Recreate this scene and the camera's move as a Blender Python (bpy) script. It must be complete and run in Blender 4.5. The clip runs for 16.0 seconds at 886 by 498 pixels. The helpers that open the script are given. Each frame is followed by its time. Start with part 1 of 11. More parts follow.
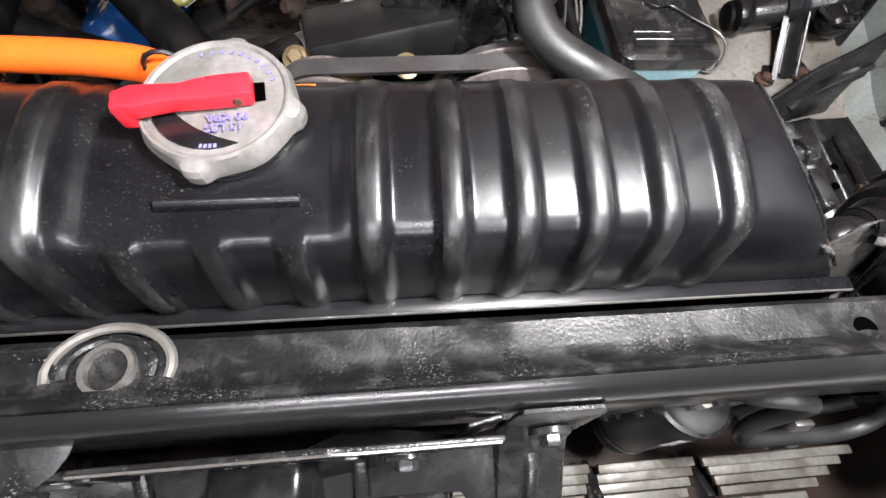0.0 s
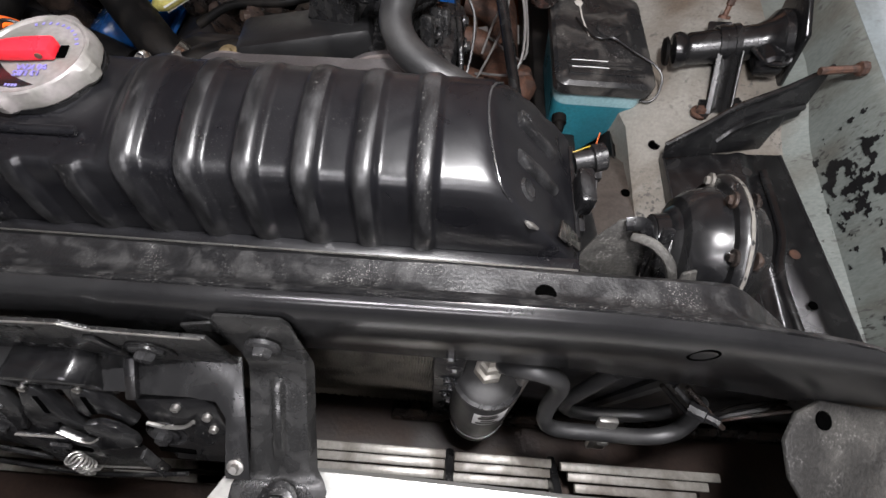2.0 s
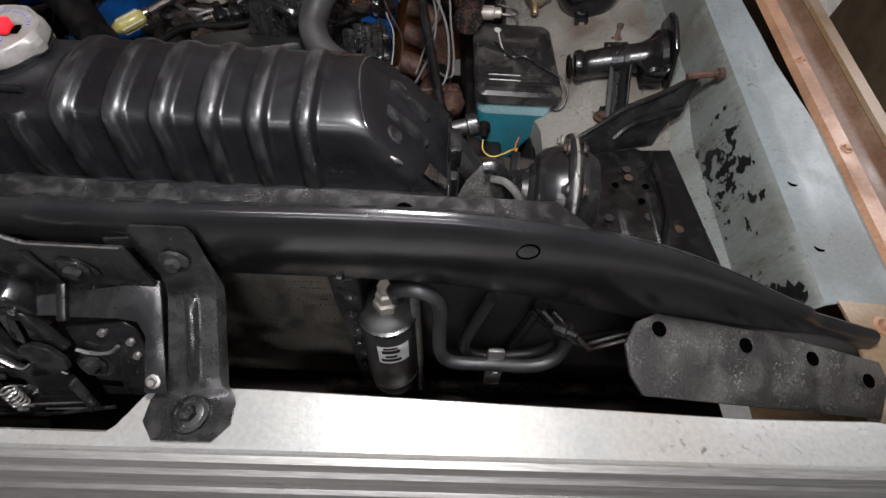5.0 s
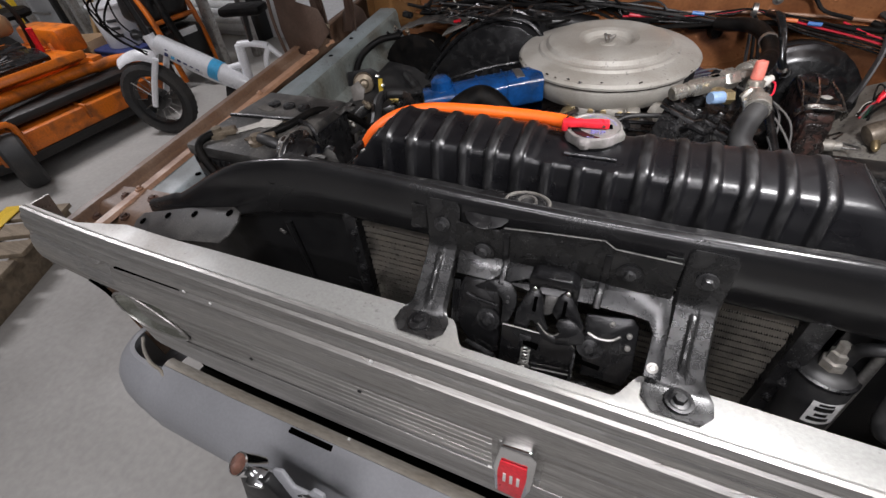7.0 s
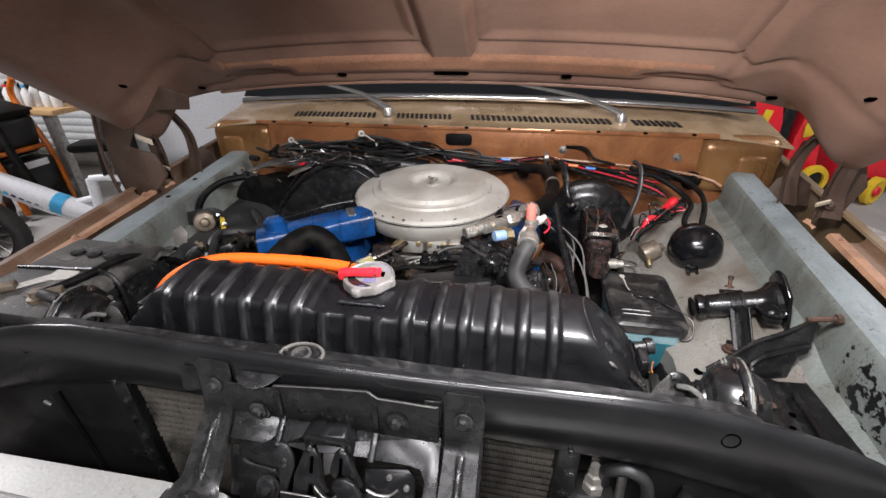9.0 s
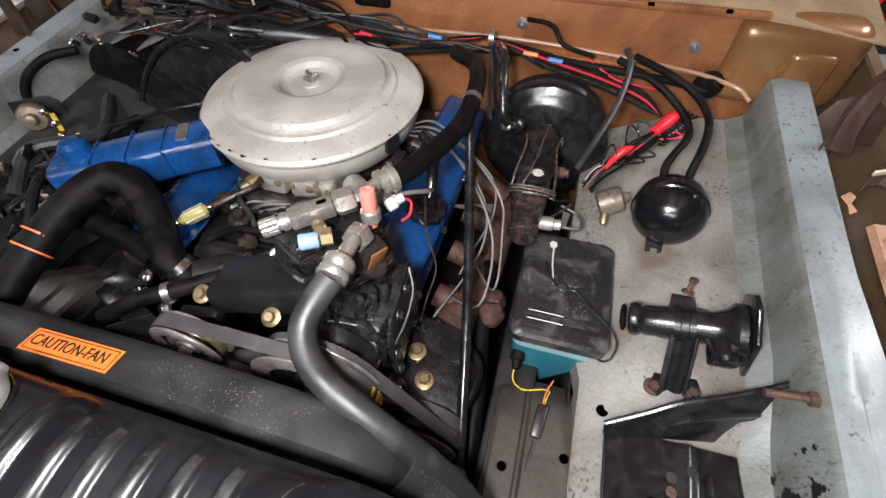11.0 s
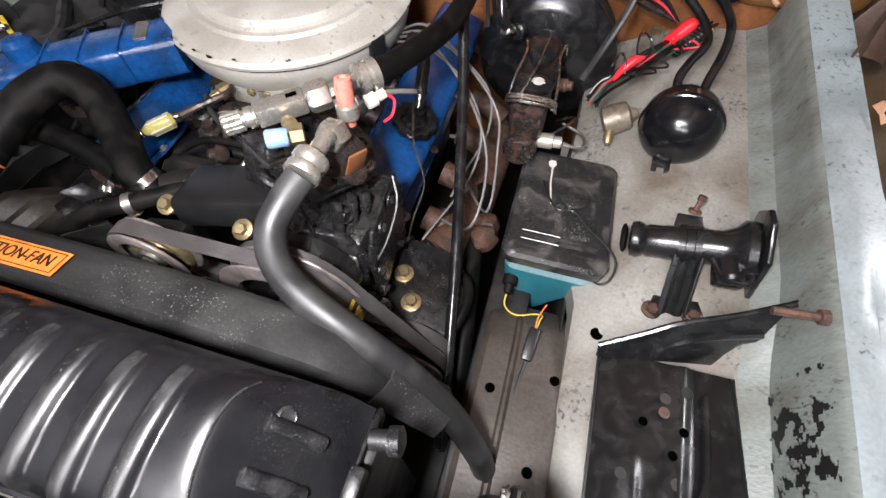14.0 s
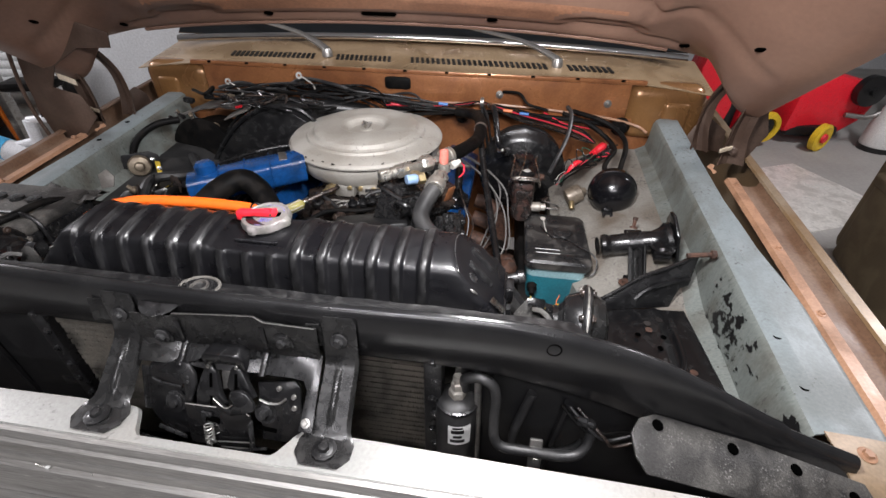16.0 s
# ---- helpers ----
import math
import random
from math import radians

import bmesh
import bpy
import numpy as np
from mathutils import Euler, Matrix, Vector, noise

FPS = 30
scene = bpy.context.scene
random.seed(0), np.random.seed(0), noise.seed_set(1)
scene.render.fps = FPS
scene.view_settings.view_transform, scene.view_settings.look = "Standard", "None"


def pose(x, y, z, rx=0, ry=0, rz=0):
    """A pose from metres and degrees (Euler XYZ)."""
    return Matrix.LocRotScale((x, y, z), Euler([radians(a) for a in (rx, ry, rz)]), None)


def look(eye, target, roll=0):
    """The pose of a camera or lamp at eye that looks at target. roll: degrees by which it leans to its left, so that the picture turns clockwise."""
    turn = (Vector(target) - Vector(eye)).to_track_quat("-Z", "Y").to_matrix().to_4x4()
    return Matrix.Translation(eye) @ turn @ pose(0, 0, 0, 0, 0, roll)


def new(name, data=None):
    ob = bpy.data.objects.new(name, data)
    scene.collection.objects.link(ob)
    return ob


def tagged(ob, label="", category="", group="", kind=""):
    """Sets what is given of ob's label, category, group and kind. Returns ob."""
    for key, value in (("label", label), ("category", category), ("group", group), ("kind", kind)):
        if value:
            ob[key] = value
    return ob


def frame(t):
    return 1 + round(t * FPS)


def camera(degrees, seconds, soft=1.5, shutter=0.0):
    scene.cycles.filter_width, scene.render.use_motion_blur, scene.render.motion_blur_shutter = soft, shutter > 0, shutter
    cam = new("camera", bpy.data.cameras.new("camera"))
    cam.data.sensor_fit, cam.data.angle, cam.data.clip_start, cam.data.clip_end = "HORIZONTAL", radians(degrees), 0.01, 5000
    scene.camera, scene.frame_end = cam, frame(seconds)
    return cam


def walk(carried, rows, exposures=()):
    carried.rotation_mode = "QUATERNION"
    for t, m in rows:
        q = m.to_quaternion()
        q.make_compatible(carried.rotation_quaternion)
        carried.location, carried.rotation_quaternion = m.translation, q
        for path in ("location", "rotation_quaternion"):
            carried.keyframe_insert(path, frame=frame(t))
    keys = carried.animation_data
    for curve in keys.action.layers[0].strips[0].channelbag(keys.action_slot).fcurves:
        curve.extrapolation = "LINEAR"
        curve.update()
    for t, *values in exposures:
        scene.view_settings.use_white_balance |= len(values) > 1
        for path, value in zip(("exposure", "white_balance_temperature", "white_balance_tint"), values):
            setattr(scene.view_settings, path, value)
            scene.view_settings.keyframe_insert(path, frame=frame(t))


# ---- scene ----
cam = camera(91.3, 16.0)
PATH = [
    (0, (0.079, -0.003, 1.217), (0.261, 0.813, -0.599), 9.1),
    (0.5, (0.109, -0.023, 1.236), (0.247, 0.809, -0.577), 6.0),
    (1, (0.143, -0.067, 1.27), (0.22, 0.812, -0.525), 3.6),
    (1.5, (0.219, -0.07, 1.261), (0.246, 0.857, -0.511), 3.2),
    (2, (0.254, -0.063, 1.246), (0.236, 0.865, -0.525), 3.2),
    (2.5, (0.252, -0.061, 1.252), (0.196, 0.87, -0.517), 3.1),
    (3, (0.269, -0.076, 1.249), (0.242, 0.832, -0.532), 4.6),
    (3.5, (0.312, -0.084, 1.233), (0.373, 0.808, -0.556), 7.3),
    (3.7, (0.342, -0.101, 1.238), (0.441, 0.799, -0.546), 8.5),
    (5.8, (0.304, -0.237, 1.289), (0.27, 1.016, -0.269), 0.5),
    (6, (0.238, -0.27, 1.299), (0.128, 1.015, -0.229), 0.1),
    (6.5, (0.124, -0.334, 1.307), (-0.308, 0.989, -0.128), -4.2),
    (7, (0.046, -0.377, 1.326), (-0.64, 0.936, -0.017), -5.8),
    (7.5, (0.028, -0.39, 1.337), (-0.763, 0.963, 0.095), -5.0),
    (8, (0.044, -0.389, 1.36), (-0.778, 1.127, 0.347), -3.5),
    (8.5, (0.082, -0.384, 1.373), (-0.561, 1.304, 0.514), -2.1),
    (9, (0.191, -0.316, 1.362), (-0.153, 1.415, 0.421), -0.7),
    (9.5, (0.342, -0.174, 1.36), (0.029, 1.45, 0.235), -0.8),
    (9.7, (0.389, -0.112, 1.367), (0.065, 1.45, 0.16), -0.8),
    (11.8, (0.405, 0.193, 1.396), (0.039, 1.227, -0.277), -3.1),
    (12, (0.405, 0.201, 1.391), (0.067, 1.199, -0.308), -2.7),
    (12.5, (0.413, 0.207, 1.377), (0.155, 1.17, -0.357), -0.3),
    (13, (0.409, 0.215, 1.343), (0.138, 1.177, -0.39), 0.3),
    (13.5, (0.408, 0.19, 1.318), (0.079, 1.167, -0.396), -0.7),
    (14, (0.419, 0.129, 1.325), (0.104, 1.156, -0.361), -0.7),
    (14.5, (0.409, -0.008, 1.35), (0.303, 1.229, -0.218), 3.1),
    (14.7, (0.382, -0.076, 1.352), (0.373, 1.262, -0.135), 5.2),
    (15, (0.344, -0.173, 1.363), (0.398, 1.274, -0.017), 4.9),
    (15.5, (0.3, -0.288, 1.373), (0.3, 1.275, 0.125), 3.1),
    (16, (0.323, -0.347, 1.383), (0.097, 1.273, 0.232), 0.8),
]
EXPOSURES = [(0, 0.42), (1.0, 0.02), (2.5, -0.13), (3.7, -0.3), (6.0, -0.65), (6.5, -0.6), (7.5, -0.2), (8.0, -0.14), (8.5, 0.0), (9.0, 0.1), (12.0, 0.42), (13.5, 0.66), (14.0, 0.52), (14.5, 0.15), (15.5, 0.1), (16.0, 0.0)]
walk(cam, [(t, look(eye, target, roll)) for t, eye, target, roll in PATH], EXPOSURES)

# ---- light ----
world = bpy.data.worlds.new("world")
scene.world = world
world.use_nodes = True
world.node_tree.nodes["Background"].inputs[0].default_value = (0.75, 0.85, 1.0, 1)
world.node_tree.nodes["Background"].inputs[1].default_value = 0.01


def strip_light(name, at, size, watts, aim):
    data = bpy.data.lights.new(name, "AREA")
    data.shape, data.size, data.size_y, data.energy = "RECTANGLE", size[0], size[1], watts
    data.color = (0.985, 0.955, 1.0)
    ob = new(name, data)
    ob.matrix_world = look(at, aim)
    return ob


# Fixed spot added in place of the torch that moves with the camera.
torch_lamp = bpy.data.lights.new("torch_stand_in", "SPOT")
torch_lamp.energy, torch_lamp.shadow_soft_size, torch_lamp.color = 38, 0.045, (0.985, 0.965, 0.985)
torch_lamp.spot_size, torch_lamp.spot_blend = radians(150), 0.5
new("torch_stand_in", torch_lamp).matrix_world = look((0.32, 0.04, 1.485), (0.32, 0.46, 0.6))
# Ceiling strips out of view; this one is broad fill over the truck's front.
strip_light("unseen_strip", (-0.05, -1.25, 2.9), (1.5, 0.11), 46, (0.1, 0.4, 0.9))
strip_light("unseen_strip", (-4.3, 1.0, 3.2), (1.4, 0.2), 120, (-4.4, 1.3, 0))
strip_light("unseen_strip", (3.0, 1.6, 3.2), (1.4, 0.2), 80, (2.6, 1.8, 0))
# Front strip added as fill for the grille and hood underside.
strip_light("unseen_strip", (0.0, -3.2, 2.9), (2.4, 0.25), 55, (0, 0.4, 1.4))

# ---- tools ----
X, Y, Z = Vector((1, 0, 0)), Vector((0, 1, 0)), Vector((0, 0, 1))


def mat(name, c, rough=0.5, metal=0.0, c2=None, amt=0.5, s1=7.0, s2=120.0, bump=0.1, rvar=0.12, grain=0.18, lo=0.45, hi=0.62, stretch=(1, 1, 1), coat=0.0, speck=None):
    """Base colour with fine grain, stains of a second colour, uneven gloss and fine relief."""
    m = bpy.data.materials.new(name)
    m.use_nodes = True
    n, l = m.node_tree.nodes, m.node_tree.links
    b = n["Principled BSDF"]
    tc, mp = n.new("ShaderNodeTexCoord"), n.new("ShaderNodeMapping")
    mp.inputs["Scale"].default_value = stretch
    l.new(tc.outputs["Object"], mp.inputs["Vector"])

    def noise_tex(scale, detail=5.0, dist=0.0):
        t = n.new("ShaderNodeTexNoise")
        t.inputs["Scale"].default_value, t.inputs["Detail"].default_value, t.inputs["Distortion"].default_value = scale, detail, dist
        l.new(mp.outputs["Vector"], t.inputs["Vector"])
        return t

    big, fine = noise_tex(s1, 8.0, 0.6), noise_tex(s2, 4.0)
    ramp = n.new("ShaderNodeValToRGB")
    ramp.color_ramp.elements[0].position, ramp.color_ramp.elements[1].position = lo, hi
    l.new(big.outputs["Fac"], ramp.inputs["Fac"])
    k = n.new("ShaderNodeMath")
    k.operation = "MULTIPLY"
    k.inputs[1].default_value = amt
    l.new(ramp.outputs["Color"], k.inputs[0])
    mix = n.new("ShaderNodeMix")
    mix.data_type = "RGBA"
    mix.inputs["A"].default_value = (*c, 1)
    mix.inputs["B"].default_value = (*(c2 or [v * 0.6 for v in c]), 1)
    l.new(k.outputs[0], mix.inputs["Factor"])
    g = n.new("ShaderNodeMapRange")
    g.inputs["From Min"].default_value, g.inputs["From Max"].default_value = 0.25, 0.75
    g.inputs["To Min"].default_value, g.inputs["To Max"].default_value = 1 - grain, 1 + grain
    l.new(fine.outputs["Fac"], g.inputs["Value"])
    mul = n.new("ShaderNodeMix")
    mul.data_type, mul.blend_type = "RGBA", "MULTIPLY"
    mul.inputs["Factor"].default_value = 1.0
    l.new(mix.outputs["Result"], mul.inputs["A"])
    l.new(g.outputs["Result"], mul.inputs["B"])
    out = mul.outputs["Result"]
    if speck:
        # grey level, size and share of fine pale specks and scratches
        dots = noise_tex(speck[1], 2.0, 0.3)
        cut = n.new("ShaderNodeValToRGB")
        cut.color_ramp.elements[0].position, cut.color_ramp.elements[1].position = 0.96 - speck[2], min(0.999, 1.06 - speck[2])
        l.new(dots.outputs["Fac"], cut.inputs["Fac"])
        add = n.new("ShaderNodeMix")
        add.data_type = "RGBA"
        add.inputs["B"].default_value = (speck[0], speck[0] * 0.97, speck[0] * 0.93, 1)
        where = noise_tex(speck[3] if len(speck) > 3 else 22.0, 4.0, 0.8)
        patch = n.new("ShaderNodeMapRange")
        patch.inputs["From Min"].default_value, patch.inputs["From Max"].default_value = 0.48, 0.68
        l.new(where.outputs["Fac"], patch.inputs["Value"])
        both = n.new("ShaderNodeMath")
        both.operation = "MULTIPLY"
        l.new(cut.outputs["Color"], both.inputs[0])
        l.new(patch.outputs["Result"], both.inputs[1])
        l.new(both.outputs[0], add.inputs["Factor"])
        l.new(out, add.inputs["A"])
        out = add.outputs["Result"]
    l.new(out, b.inputs["Base Color"])
    r = n.new("ShaderNodeMapRange")
    r.inputs["From Min"].default_value, r.inputs["From Max"].default_value = 0.3, 0.7
    r.inputs["To Min"].default_value, r.inputs["To Max"].default_value = max(0.03, rough - rvar), min(1.0, rough + rvar)
    l.new(big.outputs["Fac"], r.inputs["Value"])
    l.new(r.outputs["Result"], b.inputs["Roughness"])
    b.inputs["Metallic"].default_value = metal
    b.inputs["Coat Weight"].default_value = coat
    if bump:
        bp = n.new("ShaderNodeBump")
        bp.inputs["Strength"].default_value, bp.inputs["Distance"].default_value = bump, 0.002
        l.new(fine.outputs["Fac"], bp.inputs["Height"])
        l.new(bp.outputs["Normal"], b.inputs["Normal"])
    return m


black_gloss = mat("black_gloss_enamel", (0.006, 0.006, 0.0065), 0.24, 0.0, (0.02, 0.02, 0.02), 0.4, 40, 300, 0.05, 0.08)
tank_black = mat("tank_black_enamel", (0.0042, 0.0042, 0.0052), 0.305, 0.0, (0.011, 0.011, 0.012), 0.6, 18, 420, 0.03, 0.07, 0.2, 0.4, 0.7, speck=(0.07, 900, 0.33, 12))
black_scuffed = mat("scuffed_black_enamel", (0.010, 0.010, 0.0105), 0.27, 0.0, (0.042, 0.042, 0.043), 0.8, 34, 600, 0.08, 0.08, 0.4, 0.42, 0.7, speck=(0.14, 1100, 0.38, 40))
latch_gloss = mat("glossy_latch_sheet", (0.014, 0.014, 0.0145), 0.25, 0.0, (0.035, 0.035, 0.035), 0.4, 40, 400, 0.015, 0.04)
tank_scuff = mat("scuffed_tank_enamel", (0.0065, 0.0065, 0.007), 0.36, 0.0, (0.034, 0.034, 0.035), 0.75, 55, 700, 0.06, 0.07, 0.35, 0.46, 0.7, (1, 0.5, 0.5), speck=(0.1, 1000, 0.37, 30))
black_satin = mat("black_satin_paint", (0.0085, 0.0085, 0.009), 0.36, 0.0, (0.013, 0.013, 0.013), 0.4, 30, 320, 0.1, 0.08)
black_worn = mat("worn_black_paint", (0.0065, 0.0065, 0.007), 0.34, 0.0, (0.018, 0.018, 0.0185), 0.75, 60, 500, 0.09, 0.12, 0.4, 0.5, 0.72, speck=(0.2, 640, 0.36, 38))
beam_worn = mat("pitted_black_beam_top", (0.0075, 0.0075, 0.008), 0.42, 0.0, (0.034, 0.0335, 0.033), 0.8, 70, 520, 0.16, 0.1, 0.45, 0.5, 0.7, speck=(0.17, 950, 0.385, 26))
black_beam = mat("smooth_black_beam_paint", (0.010, 0.010, 0.0105), 0.22, 0.0, (0.018, 0.018, 0.0182), 0.5, 9, 300, 0.03, 0.07)
black_brace = mat("dusty_black_brace", (0.009, 0.009, 0.009), 0.28, 0.0, (0.024, 0.0235, 0.023), 0.6, 50, 600, 0.25, 0.1, 0.4, 0.5, 0.7, speck=(0.17, 700, 0.36, 34))
black_rubber = mat("black_rubber", (0.0035, 0.0034, 0.0034), 0.55, 0.0, (0.013, 0.011, 0.0095), 0.6, 30, 300, 0.12)
black_rubber.node_tree.nodes["Principled BSDF"].inputs["Specular IOR Level"].default_value = 0.1
plate_grey = mat("worn_grey_black_plate", (0.024, 0.0232, 0.022), 0.48, 0.0, (0.07, 0.067, 0.061), 0.75, 26, 420, 0.45, 0.12, 0.45, 0.42, 0.66, speck=(0.16, 420, 0.38, 40))
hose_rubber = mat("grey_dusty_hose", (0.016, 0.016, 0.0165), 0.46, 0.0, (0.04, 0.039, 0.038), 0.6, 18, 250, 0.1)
# Near-black oily metal; also puts shade on closing sheets, mouths and gaps.
dark_cavity = mat("oily_metal_and_shade_dark", (0.004, 0.0037, 0.0035), 0.55, 0.0, (0.016, 0.012, 0.01), 0.7, 20, 150, 0.3)
grease = mat("greasy_brown_metal", (0.02, 0.0165, 0.015), 0.3, 0.2, (0.065, 0.043, 0.033), 0.7, 45, 260, 0.5, 0.15, 0.3)
rust = mat("rusty_iron", (0.085, 0.04, 0.025), 0.68, 0.1, (0.03, 0.018, 0.014), 0.8, 60, 300, 0.5, 0.1, 0.35)
wet_rust = mat("dark_wet_rust", (0.014, 0.011, 0.01), 0.3, 0.1, (0.075, 0.036, 0.028), 0.8, 75, 320, 0.5, 0.12, 0.35, 0.47, 0.66, speck=(0.22, 380, 0.36, 40))
cast_black = mat("rough_cast_black_enamel", (0.009, 0.009, 0.0095), 0.27, 0.0, (0.032, 0.031, 0.03), 0.6, 70, 260, 0.55, 0.1, 0.4, 0.46, 0.7, speck=(0.12, 500, 0.37, 40))
bright_steel = mat("bright_zinc_steel", (0.62, 0.61, 0.58), 0.24, 1.0, (0.35, 0.33, 0.3), 0.5, 60, 300, 0.08)
pale_alu = mat("pale_machined_aluminium", (0.56, 0.54, 0.49), 0.32, 0.85, (0.35, 0.32, 0.27), 0.5, 60, 300, 0.1)
stamped_black = mat("black_pressed_steel", (0.0075, 0.0075, 0.008), 0.26, 0.0, (0.02, 0.018, 0.0165), 0.6, 26, 400, 0.12, 0.1, 0.3, 0.5, 0.7, speck=(0.09, 600, 0.34, 20))
shroud_dusty = mat("dusty_black_shroud_plastic", (0.0125, 0.0125, 0.013), 0.52, 0.0, (0.04, 0.039, 0.038), 0.75, 11, 320, 0.18, 0.1, 0.3, 0.42, 0.72, speck=(0.32, 520, 0.33, 9))
steel = mat("dull_steel", (0.42, 0.41, 0.39), 0.38, 0.9, (0.2, 0.18, 0.16), 0.5, 40, 300, 0.1)
chrome = mat("chrome", (0.8, 0.8, 0.8), 0.12, 1.0, (0.55, 0.55, 0.55), 0.3, 20, 200, 0.02, 0.08, 0.04)
brass = mat("dull_brass", (0.45, 0.36, 0.2), 0.4, 0.85, (0.2, 0.15, 0.09), 0.6, 40, 300, 0.1)
cast_alu = mat("cast_aluminium", (0.42, 0.4, 0.36), 0.5, 0.6, (0.2, 0.17, 0.13), 0.6, 30, 250, 0.3)
cap_alu = mat("cap_tinned_steel", (0.145, 0.14, 0.128), 0.42, 0.1, (0.25, 0.225, 0.225), 0.6, 40, 300, 0.05)
cleaner_paint = mat("worn_silver_paint", (0.30, 0.28, 0.245), 0.5, 0.1, (0.41, 0.395, 0.36), 0.85, 11, 300, 0.06, 0.12, 0.09, 0.38, 0.64, speck=(0.12, 90, 0.33, 7))
blue_paint = mat("engine_blue_enamel", (0.006, 0.055, 0.195), 0.2, 0.0, (0.005, 0.022, 0.065), 0.8, 16, 130, 0.4, 0.1, 0.25, 0.42, 0.66, speck=(0.12, 300, 0.33, 14))
grey_primer = mat("blue_grey_primer", (0.19, 0.22, 0.227), 0.42, 0.0, (0.125, 0.137, 0.134), 0.9, 7, 220, 0.15, 0.12, 0.12, 0.42, 0.66, speck=(0.05, 130, 0.37, 9))
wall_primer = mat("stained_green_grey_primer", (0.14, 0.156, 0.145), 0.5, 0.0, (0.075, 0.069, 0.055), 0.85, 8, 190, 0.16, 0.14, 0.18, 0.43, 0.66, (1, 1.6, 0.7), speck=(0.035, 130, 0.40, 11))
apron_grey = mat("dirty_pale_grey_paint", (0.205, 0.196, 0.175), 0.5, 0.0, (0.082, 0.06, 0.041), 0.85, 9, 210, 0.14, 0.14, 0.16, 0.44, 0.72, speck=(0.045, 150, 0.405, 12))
rail_brown = mat("dirty_brown_rail", (0.06, 0.05, 0.042), 0.5, 0.1, (0.03, 0.022, 0.018), 0.8, 14, 200, 0.3, 0.1, 0.25)
hinge_brown = mat("dark_brown_hinge", (0.06, 0.037, 0.027), 0.42, 0.2, (0.11, 0.073, 0.055), 0.7, 9, 200, 0.25)
slat_pale = mat("pale_dusty_slat", (0.29, 0.275, 0.25), 0.42, 0.25, (0.1, 0.085, 0.07), 0.8, 22, 220, 0.15)
slat_grey = mat("dull_grey_slat", (0.15, 0.142, 0.128), 0.45, 0.3, (0.07, 0.062, 0.055), 0.7, 12, 200, 0.1)
copper_paint = mat("copper_brown_paint", (0.36, 0.15, 0.062), 0.3, 0.3, (0.17, 0.062, 0.025), 0.75, 6, 150, 0.12, 0.1, 0.16)
cowl_brown = mat("golden_brown_paint", (0.27, 0.135, 0.05), 0.24, 0.3, (0.17, 0.08, 0.032), 0.6, 7, 150, 0.06, 0.08, 0.1)
gold_paint = mat("faded_gold_paint", (0.46, 0.33, 0.2), 0.24, 0.35, (0.21, 0.13, 0.065), 0.6, 6, 150, 0.06, 0.1, 0.1)
hood_brown = mat("dusty_brown_hood_underside", (0.18, 0.102, 0.075), 0.36, 0.1, (0.32, 0.19, 0.135), 0.8, 3, 90, 0.07, 0.1, 0.08, 0.36, 0.7)
lit_copper_primer = mat("bare_copper_with_torch_light", (0.42, 0.21, 0.125), 0.5, 0.15, (0.26, 0.13, 0.08), 0.6, 9, 150, 0.15)
brown_flange = mat("brown_primer", (0.125, 0.07, 0.042), 0.5, 0.0, (0.19, 0.125, 0.085), 0.7, 9, 190, 0.25, 0.14, 0.25)
tan_flange = mat("tan_paint_edge", (0.34, 0.19, 0.115), 0.42, 0.0, (0.2, 0.105, 0.06), 0.7, 14, 220, 0.15)
gold_edge = mat("worn_gold_edge", (0.18, 0.115, 0.06), 0.36, 0.15, (0.24, 0.19, 0.135), 0.7, 7, 200, 0.1)
flake_cream = mat("flaked_cream_primer", (0.42, 0.36, 0.27), 0.6, 0.0, (0.25, 0.18, 0.11), 0.7, 40, 300, 0.2)
cream_edge = mat("cream_metal_edge", (0.6, 0.52, 0.4), 0.4, 0.2, (0.4, 0.3, 0.2), 0.5, 8, 150, 0.1)
grille_alu = mat("dull_brushed_aluminium", (0.47, 0.46, 0.44), 0.42, 0.8, (0.17, 0.16, 0.145), 0.8, 11, 300, 0.12, 0.16, 0.25, 0.42, 0.68, (0.12, 2, 3), speck=(0.75, 420, 0.34, 12))
grille_white = mat("oxidised_white_aluminium", (0.35, 0.35, 0.335), 0.4, 0.4, (0.3, 0.275, 0.245), 0.6, 9, 250, 0.1, 0.1, 0.1, 0.45, 0.7, speck=(0.12, 140, 0.34, 6))
bumper_grey = mat("grey_bumper_primer", (0.28, 0.285, 0.3), 0.5, 0.0, (0.22, 0.225, 0.235), 0.5, 4, 160, 0.08, 0.1, 0.06)
red_plastic = mat("red_plastic", (0.75, 0.02, 0.035), 0.35, 0.0, (0.6, 0.015, 0.025), 0.4, 30, 200, 0.03)
orange_hose = mat("orange_rubber", (0.9, 0.14, 0.012), 0.42, 0.0, (0.75, 0.1, 0.01), 0.4, 20, 200, 0.03, 0.08, 0.05)
orange_cap = mat("faded_coral_cap", (0.62, 0.17, 0.13), 0.5, 0.0, (0.48, 0.12, 0.09), 0.4, 60, 300, 0.05)
blue_cap = mat("pale_blue_cap", (0.2, 0.3, 0.46), 0.5, 0.0, (0.14, 0.22, 0.36), 0.4, 60, 300, 0.05)
fin_mat = mat("dusty_fins", (0.46, 0.43, 0.38), 0.42, 0.3, (0.10, 0.095, 0.085), 0.8, 14, 300, 0.1)
fin_tube = mat("dark_condenser_tube", (0.012, 0.0118, 0.0115), 0.4, 0.2, (0.05, 0.048, 0.045), 0.6, 18, 300, 0.1)
